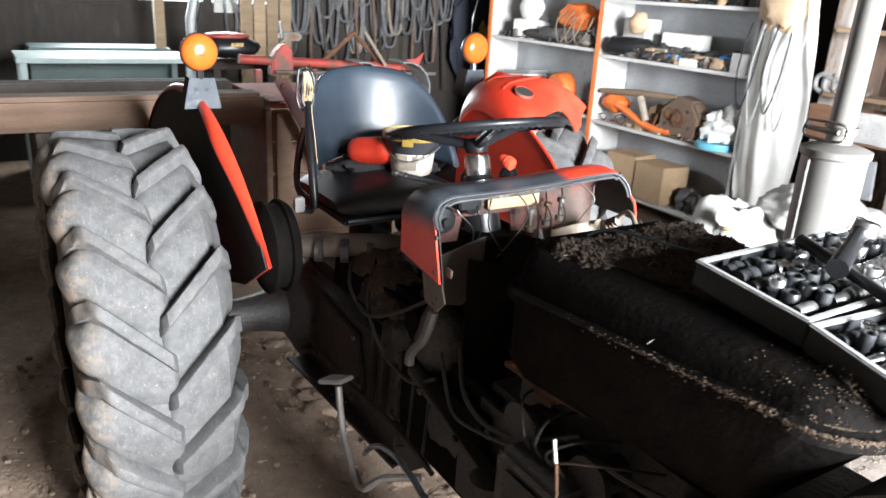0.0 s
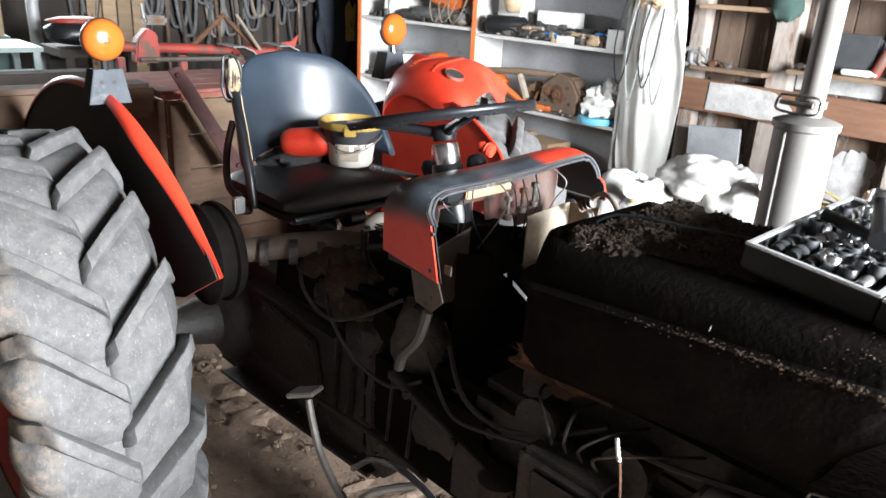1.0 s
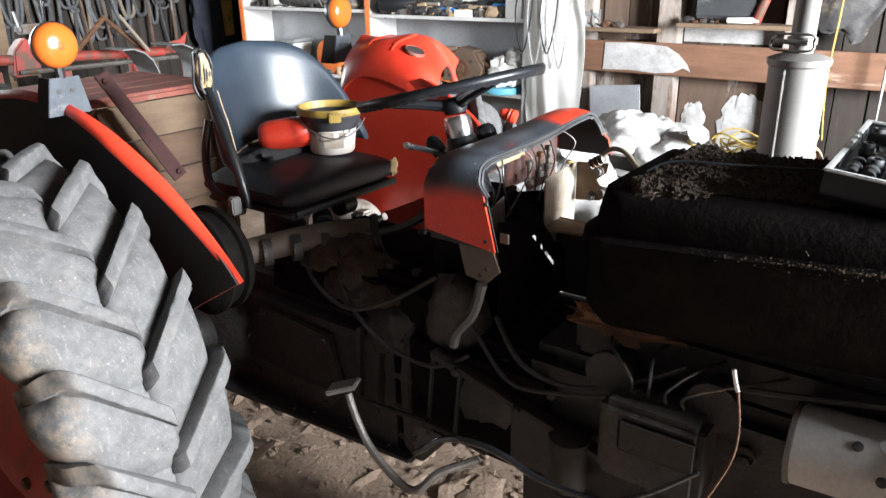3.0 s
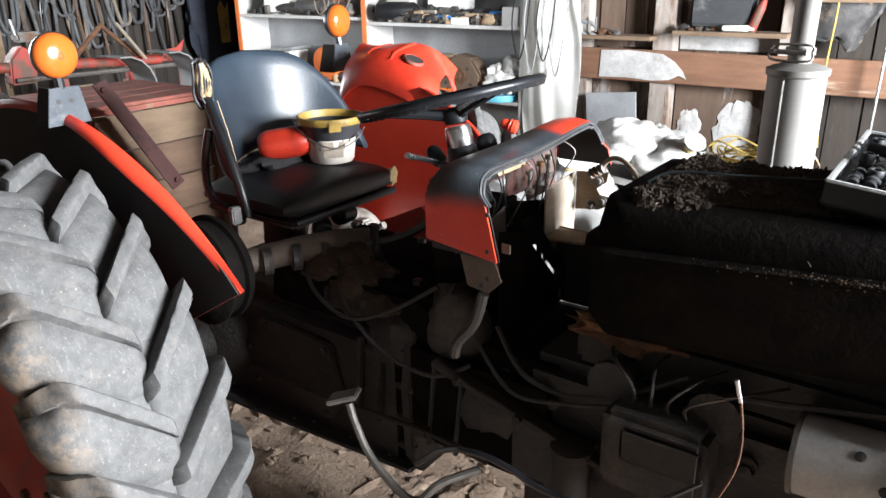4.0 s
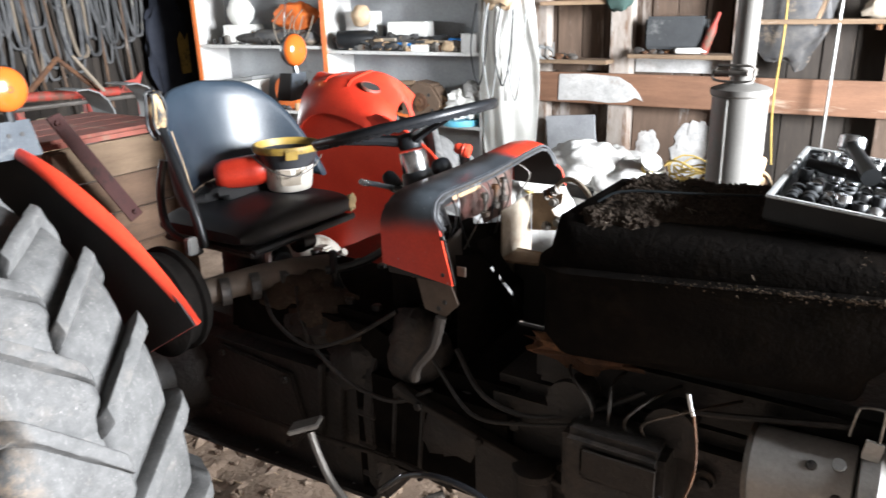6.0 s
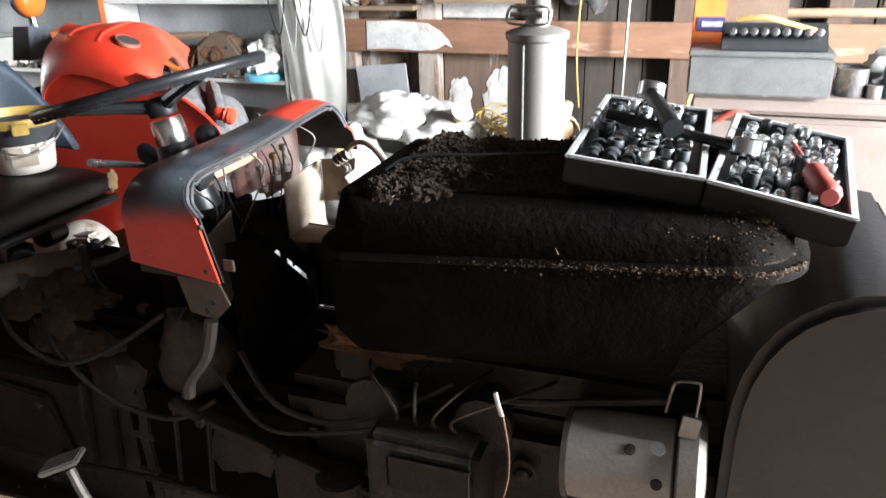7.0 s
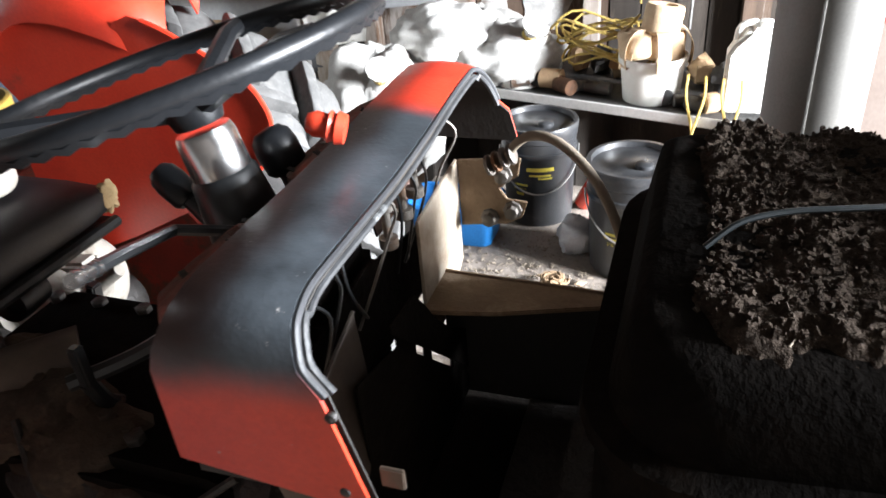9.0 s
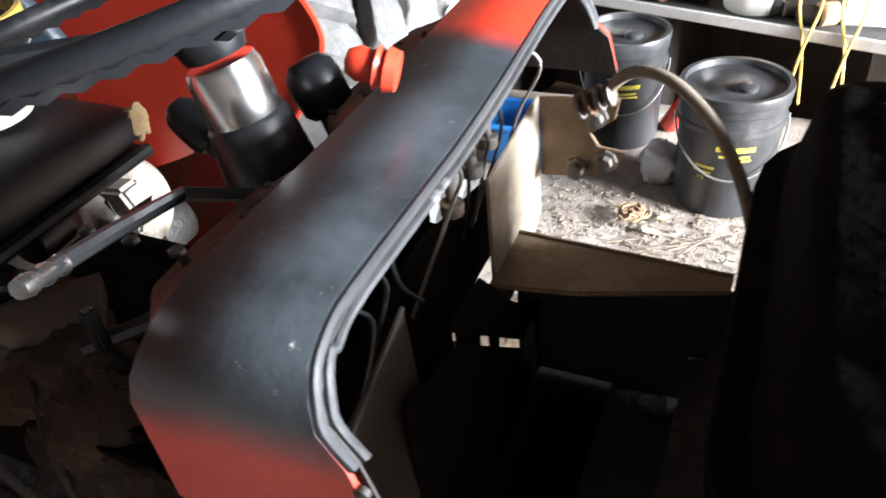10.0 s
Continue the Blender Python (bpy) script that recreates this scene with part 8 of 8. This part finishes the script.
    for k in range(9):
        x = 1.15 + 0.33 * k + 0.1 * rng.random()
        solo("wall_tool", Geo().tube([(x, 4.08, 1.15 + 0.3 * rng.random()), (x + rng.uniform(-0.15, 0.15), 4.08, 1.75 + 0.2 * rng.random())], [0.02, 0.014], 7), (WOOD, RUST, HOSE, GREY_STEEL)[k % 4], ("wooden tool handle hanging on the wall", "rusty iron bar hanging on the wall", "dark rubber strap hanging on the wall", "grey steel bar hanging on the wall")[k % 4], "tool", "tools on the wall")
    solo("dark_jacket", Geo().blob((1.05, 4.12, 1.50), (0.24, 0.08, 0.34), 0.25, 71, 16, 18), CLUTTER, "dark coat hanging beside the post", "coat")
    for k in range(7):
        x = 1.55 + 0.2 * k
        solo("shelf_lump", Geo().blob((x, 4.06, 1.52), (0.09, 0.07, 0.06 + 0.03 * (k % 2)), 0.4, 200 + k, 9, 10), (CREAM, CLUTTER, RUST, TAN)[k % 4], ("pale dusty bundle on the wall ledge", "dark bundle on the wall ledge", "rusty casting on the wall ledge", "tan bundle on the wall ledge")[k % 4], "bundle")


wall_goods()


# ---- bench goods and the chest ----
def bench_goods():
    top = 0.6185
    o, turn = Vector((0.95, 2.06, 0.0)), spin(-16, "Z")

    def on(x, y, z=0.0):
        p = o + Vector((0, 0.18, 0)) + turn @ Vector((x, y, 0))
        return Vector((p.x, p.y, top + z))

    def tub(p, r, h, mat, label):
        b = thing("bucket", p, label, "bucket", "buckets on the bench")
        part("body", Geo().lathe(p, (0, 0, 1), ((0, 0.001), (0, r * 0.84), (0.006, r * 0.86), (h, r * 0.98), (h, r * 0.94), (0.02, r * 0.82), (0.02, 0.001)), 28), mat, b)
        part("rim", Geo().lathe(p, (0, 0, 1), ((h - 0.02, r * 0.97), (h - 0.02, r * 1.03), (h, r * 1.04), (h + 0.004, r), (h - 0.004, r * 0.94)), 28, False), mat, b)
        return b

    tub(on(-0.20, -0.12), 0.115, 0.19, PLASTIC_WHITE, "white plastic bucket full of scraps on the bench")
    tub(on(0.334, -0.105), 0.118, 0.16, PLASTIC_WHITE, "white plastic bucket holding rolled tan straps")
    for k, (x, y, z, r) in enumerate(((0.285, -0.13, 0.15, 0.062), (0.365, -0.08, 0.14, 0.070), (0.350, -0.10, 0.235, 0.068))):
        p = on(x, y, z)
        solo("strap_roll", Geo().lathe(p, (0.15 * (k - 1), 0.1, 1), ((0, r * 0.85), (0.01, r), (0.09, r), (0.10, r * 0.9), (0.10, r * 0.62), (0.02, r * 0.58)), 22), TAN, "rolled tan webbing strap in a white bucket", "strap", "rolled straps")
    for k, (a, w) in enumerate(((-75, 0.10), (10, 0.085), (-150, 0.09))):
        c0 = on(0.345, -0.105, 0.20)
        d = Vector((math.cos(radians(a)), math.sin(radians(a)), 0))
        path = bend([c0 + d * 0.03 + Vector((0, 0, 0.05)), c0 + d * w + Vector((0, 0, 0.055)), c0 + d * (w + 0.035) + Vector((0, 0, 0.0)), c0 + d * (w + 0.030) + Vector((0, 0, -0.07)), c0 + d * (w + 0.010) + Vector((0, 0, -0.02))])
        side = Vector((-d.y, d.x, 0)) * 0.022
        solo("strap_end", Geo().rings([[q - side, q + side] for q in path], closed=False), TAN, "tan webbing strap looped over the bucket rim", "strap", "rolled straps", thick=0.003)
    j = thing("milk_jug", on(0.67, -0.10), "white translucent plastic jug on the bench", "jug")
    p = on(0.67, -0.10)
    jug = [(-0.075, 0.0), (0.075, 0.0), (0.082, 0.012), (0.082, 0.21), (0.066, 0.255), (0.030, 0.285), (-0.012, 0.285), (-0.060, 0.235), (-0.080, 0.20), (-0.082, 0.012)]
    part("body", Geo().prism(jug, lambda u, v, k: p + Vector((u, k - 0.05, v)), 0.10), PLASTIC_WHITE, j, bevel=0.012)
    part("handle", Geo().tube(bend([p + Vector((-0.055, 0, 0.24)), p + Vector((-0.045, 0, 0.285)), p + Vector((-0.005, 0, 0.298)), p + Vector((0.01, 0, 0.285))]), 0.011, 8), PLASTIC_WHITE, j)
    part("cap", Geo().lathe(p + Vector((0.03, 0, 0.284)), (0, 0, 1), ((0, 0.024), (0.02, 0.024), (0.022, 0.018)), 16), PLASTIC_WHITE, j)
    rng = random.Random(77)
    for k in range(9):
        c = on(0.12 + 0.05 * rng.uniform(-1, 1), -0.02 + 0.06 * rng.uniform(-1, 1), 0.12 + 0.016 * k)
        r = 0.10 + 0.04 * rng.random()
        pts = [c + Vector((r * 1.5 * math.cos(a), r * 0.8 * math.sin(a), 0.025 * math.sin(3 * a + k))) for a in (2 * math.pi * i / 20 for i in range(20))]
        solo("rope_coil", Geo().tube(pts, 0.0045, 6, loop=True), ROPE_YELLOW, "loose coil of yellow rope on the bench", "rope", "yellow rope coils")
    for k in range(4):
        a = on(0.50 + 0.06 * k, -0.22, 0.06)
        solo("rope_end", Geo().tube(bend([a + Vector((0, 0.06, 0.06)), a, a + Vector((0.03 * (-1) ** k, -0.04, -0.12)), a + Vector((0.05 * (-1) ** k, -0.03, -0.30))]), 0.0048, 6), ROPE_YELLOW, "yellow rope end hanging over the bench edge", "rope", "yellow rope ends")
    for k in range(16):
        p = on(-0.30 + 0.062 * k + 0.02 * rng.random(), -0.19 + 0.05 * rng.random(), 0.0)
        r = 0.022 + 0.018 * rng.random()
        if k in (8, 9, 10, 15):
            continue
        lying("rusty_can", p + Vector((0, 0, r)), 0.05 + 0.06 * rng.random(), r, rng.uniform(0, 180), (RUST, CLUTTER, IRON, GREASE, CARD)[k % 5], ("rusty can lying on the bench", "dark dusty tin lying on the bench", "bare iron fitting lying on the bench", "black greasy fitting lying on the bench", "brown paper roll lying on the bench")[k % 5], "can")
    for k in range(10):
        p = on(-0.25 + 0.10 * k, 0.04 + 0.08 * rng.random(), 0.05)
        solo("bench_scrap", Geo().blob(p, (0.05, 0.045, 0.055), 0.45, 240 + k, 9, 10), (RUST, CLUTTER, CARD, GREASE, TAN)[k % 5], ("rusty can on the bench", "dark oily part on the bench", "crushed cardboard scrap on the bench", "black greasy part on the bench", "tan scrap on the bench")[k % 5], "scrap", "scraps on the bench")
    solo("green_bottle_cap", Geo().lathe(on(0.22, 0.10, 0.14), (0.4, 0, 1), ((0, 0.02), (0.05, 0.02), (0.055, 0.01)), 12), surface("green_plastic", (0.02, 0.25, 0.10), (0.02, 0.2, 0.08), 0.4, 0, 9, None, 0, 0.02, 90), "small green plastic bottle cap", "cap")


bench_goods()


def chest_corner():
    c = thing("chest_freezer", (2.45, 2.35, 0), "pale cream chest freezer with red smears", "freezer")
    part("body", Geo().box((2.46, 2.36, 0.46), (1.22, 0.62, 0.92)), CHEST_CREAM, c, bevel=0.02)
    part("lid", Geo().box((2.46, 2.36, 0.97), (1.25, 0.64, 0.075)), CHEST_CREAM, c, bevel=0.015)
    part("smear", Geo().tube(bend([(1.95, 2.036, 0.90), (2.02, 2.036, 0.94), (2.10, 2.036, 0.90), (2.16, 2.036, 0.82)]), 0.012, 6), RED_OLD, c, "red paint smear")
    t = thing("toolbox", (2.08, 2.18, 1.01), "grey steel toolbox with an open socket tray on it", "toolbox")
    part("body", Geo().box((2.085, 2.13, 1.085), (0.54, 0.24, 0.15)), TOOLBOX, t, bevel=0.008)
    part("lid", Geo().box((2.085, 2.165, 1.172), (0.55, 0.25, 0.022)), TOOLBOX, t, bevel=0.006)
    for x in (1.93, 2.24):
        l = part("latch", Geo().box((x, 2.054, 1.15), (0.022, 0.010, 0.05)), YELLOW, t, "brassy latch", bevel=0.002)
    part("name_plate", Geo().box((2.085, 2.057, 1.115), (0.07, 0.004, 0.018)), ALUMINIUM, t)
    s = thing("socket_rail", (2.13, 2.16, 1.19), "dark tray with a row of bright sockets", "socket tray")
    part("tray", Geo().prism([(2.06, 1.186), (2.22, 1.186), (2.24, 1.275), (2.20, 1.28)], lambda u, v, d: (1.93 + d, u, v), 0.40), CASE_GREY, s, bevel=0.004)
    for k in range(9):
        part("socket", Geo().lathe((1.97 + 0.04 * k, 2.12, 1.245), (0, -1, 0.35), ((0, 0.014), (0.004, 0.016), (0.04, 0.016), (0.042, 0.010)), 12), CHROME, s)
    o = thing("orange_box", (1.86, 2.32, 1.01), "orange carton with a dark blue band", "carton")
    part("body", Geo().box((1.87, 2.36, 1.20), (0.13, 0.10, 0.38)), ORANGE_EDGE, o, bevel=0.004)
    part("band", Geo().box((1.88, 2.308, 1.26), (0.115, 0.004, 0.06)), surface("navy_print", (0.03, 0.03, 0.12), (0.03, 0.03, 0.10), 0.6, 0, 5, None, 0, 0, 80), o, "dark blue printed band")
    part("print_bar", Geo().box((1.885, 2.3055, 1.26), (0.085, 0.003, 0.022)), CLOTH, o, "white illegible print")
    solo("yellow_hose", Geo().tube(bend([(1.98, 2.12, 1.30), (2.08, 2.10, 1.31), (2.18, 2.12, 1.285), (2.30, 2.15, 1.25)]), 0.010, 8), ROPE_YELLOW, "yellow air hose lying over the toolbox", "hose")
    solo("yellow_hose", Geo().tube(bend([(1.90, 2.08, 1.02), (1.85, 2.04, 1.028), (1.825, 2.02, 0.97), (1.825, 2.03, 0.85), (1.80, 2.03, 0.70)]), 0.010, 8), ROPE_YELLOW, "yellow hose hanging down the freezer corner", "hose")
    for k, (x, y, r, h, m, lab) in enumerate(((2.44, 2.14, 0.06, 0.11, CLUTTER, "dark spray can on the freezer"), (2.60, 2.12, 0.055, 0.16, surface("teal_tin", (0.05, 0.16, 0.17), (0.04, 0.13, 0.14), 0.5, 0.2, 8, None, 0, 0.03, 90), "dull teal tin on the freezer"), (2.75, 2.16, 0.05, 0.14, GREY_STEEL, "grey tin on the freezer"), (2.52, 2.10, 0.03, 0.05, STEEL, "small bright tin on the freezer"))):
        tin((x, y, 1.0085), r, h, m, lab)
    solo("white_rag", Geo().blob((2.62, 2.3, 1.09), (0.14, 0.10, 0.09), 0.35, 301, 14, 16), CLOTH, "white rag heaped on the freezer", "rag")
    carton((2.05, 2.42, 1.0085), (0.26, 0.16, 0.36), 4, DUSTY_CARD, "tall brown cardboard box on the freezer")
    lying("brown_board", (2.42, 2.40, 1.30), 0.60, 0.02, 3, WOOD, "brown stick lying across boxes", "stick")


chest_corner()


# ---- beside the tractor ----
def floor_goods():
    b = thing("plastic_tub", (0.655, 1.47, PLANK), "bright blue open plastic tub with a rolled rim", "tub")

    def tub_ring(z, w, d, r):
        out = []
        for sx, sy, a0 in ((1, 1, 0), (-1, 1, 90), (-1, -1, 180), (1, -1, 270)):
            for k in range(6):
                a = radians(a0 + 18 * k)
                out.append((0.655 + sx * (w - r) + r * math.cos(a), 1.47 + sy * (d - r) + r * math.sin(a), z - 0.118))
        return out

    part("body", Geo().rings([tub_ring(0.421, 0.130, 0.075, 0.03), tub_ring(0.427, 0.135, 0.08, 0.03), tub_ring(0.560, 0.148, 0.090, 0.035), tub_ring(0.560, 0.142, 0.084, 0.03), tub_ring(0.44, 0.127, 0.072, 0.025), tub_ring(0.439, 0.02, 0.015, 0.01)]), BLUE, b)
    part("rim", Geo().tube(tub_ring(0.562, 0.151, 0.093, 0.036), 0.009, 8, loop=True), BLUE, b)
    part("oil_left", Geo().rings([tub_ring(0.447, 0.123, 0.070, 0.025), tub_ring(0.449, 0.123, 0.070, 0.025)]), GREASE, b, "dark used oil")
    c = thing("spray_can", (1.06, 1.73, PLANK), "red spray can with a white cap", "can")
    way = Vector((0.42, -0.30, 0.86)).normalized()
    base = Vector((1.045, 1.755, PLANK + 0.012))
    part("body", Geo().lathe(base, way, ((0, 0.001), (0, 0.030), (0.004, 0.032), (0.15, 0.032), (0.165, 0.024), (0.17, 0.024)), 18), RED, c)
    part("cap", Geo().lathe(base + way * 0.168, way, ((0, 0.027), (0.048, 0.026), (0.054, 0.021), (0.055, 0.001)), 18), PLASTIC_WHITE, c, "white plastic cap")
    solo("grey_lump", Geo().blob((1.075, 1.44, PLANK + 0.055), (0.060, 0.055, 0.070), 0.35, 401, 20, 24), SLATE, "grey dusty rag heap on the plank stand", "rag")


floor_goods()


def straw_on_floor():
    rng = random.Random(9)
    g, clods = Geo(), Geo()
    for k in range(420):
        x, y = -1.2 + 2.8 * rng.random(), -1.2 + 2.2 * rng.random()
        a, l = rng.random() * 6.28, 0.012 + 0.03 * rng.random() ** 2
        z = 0.012 + 0.03 * noise.fractal(Vector((x * 1.6, y * 1.6, 0)), 1.0, 2.0, 4)
        g.box((x, y, z + 0.006), (l, 0.0022, 0.002), spin(math.degrees(a), "Z") @ spin(rng.uniform(-12, 12), "Y"))
    ob = tagged(part("straw_litter", g, TAN, smooth=0), "loose dry straw scattered over the earth floor", "straw", kind="stuff")
    for k in range(1800):
        x, y = -1.2 + 2.8 * rng.random(), -1.2 + 2.2 * rng.random()
        s = 0.003 + 0.013 * rng.random() ** 3
        z = 0.03 * noise.fractal(Vector((x * 1.6, y * 1.6, 0)), 1.0, 2.0, 4)
        clods.blob((x, y, z + s * 0.2), (s * 1.3, s, s * 0.7), 0.4, k % 40, 4, 6)
    tagged(part("clods", clods, SOIL, smooth=0), "small clods of dry earth on the floor", "soil", kind="stuff")
    # ridges pressed into the soil by tyre lugs
    r = Geo()
    for k in range(26):
        x = -0.9 + 0.105 * k
        for s in (-1, 1):
            y = 0.10 + s * 0.10
            if rng.random() < 0.3:
                continue
            r.blob((x + 0.02 * s + 0.03 * rng.uniform(-1, 1), y + 0.04 * rng.uniform(-1, 1), -0.012), (0.046 + 0.02 * rng.random(), 0.07 + 0.05 * rng.random(), 0.018), 0.8, k + 50 * s + 60, 6, 10)
    tagged(part("tread_prints", r, SOIL, smooth=50), "ridges of earth pressed up by tyre treads", "soil", kind="stuff")


straw_on_floor()


# ---- boards of the wall, last ----
north_wall_boards()
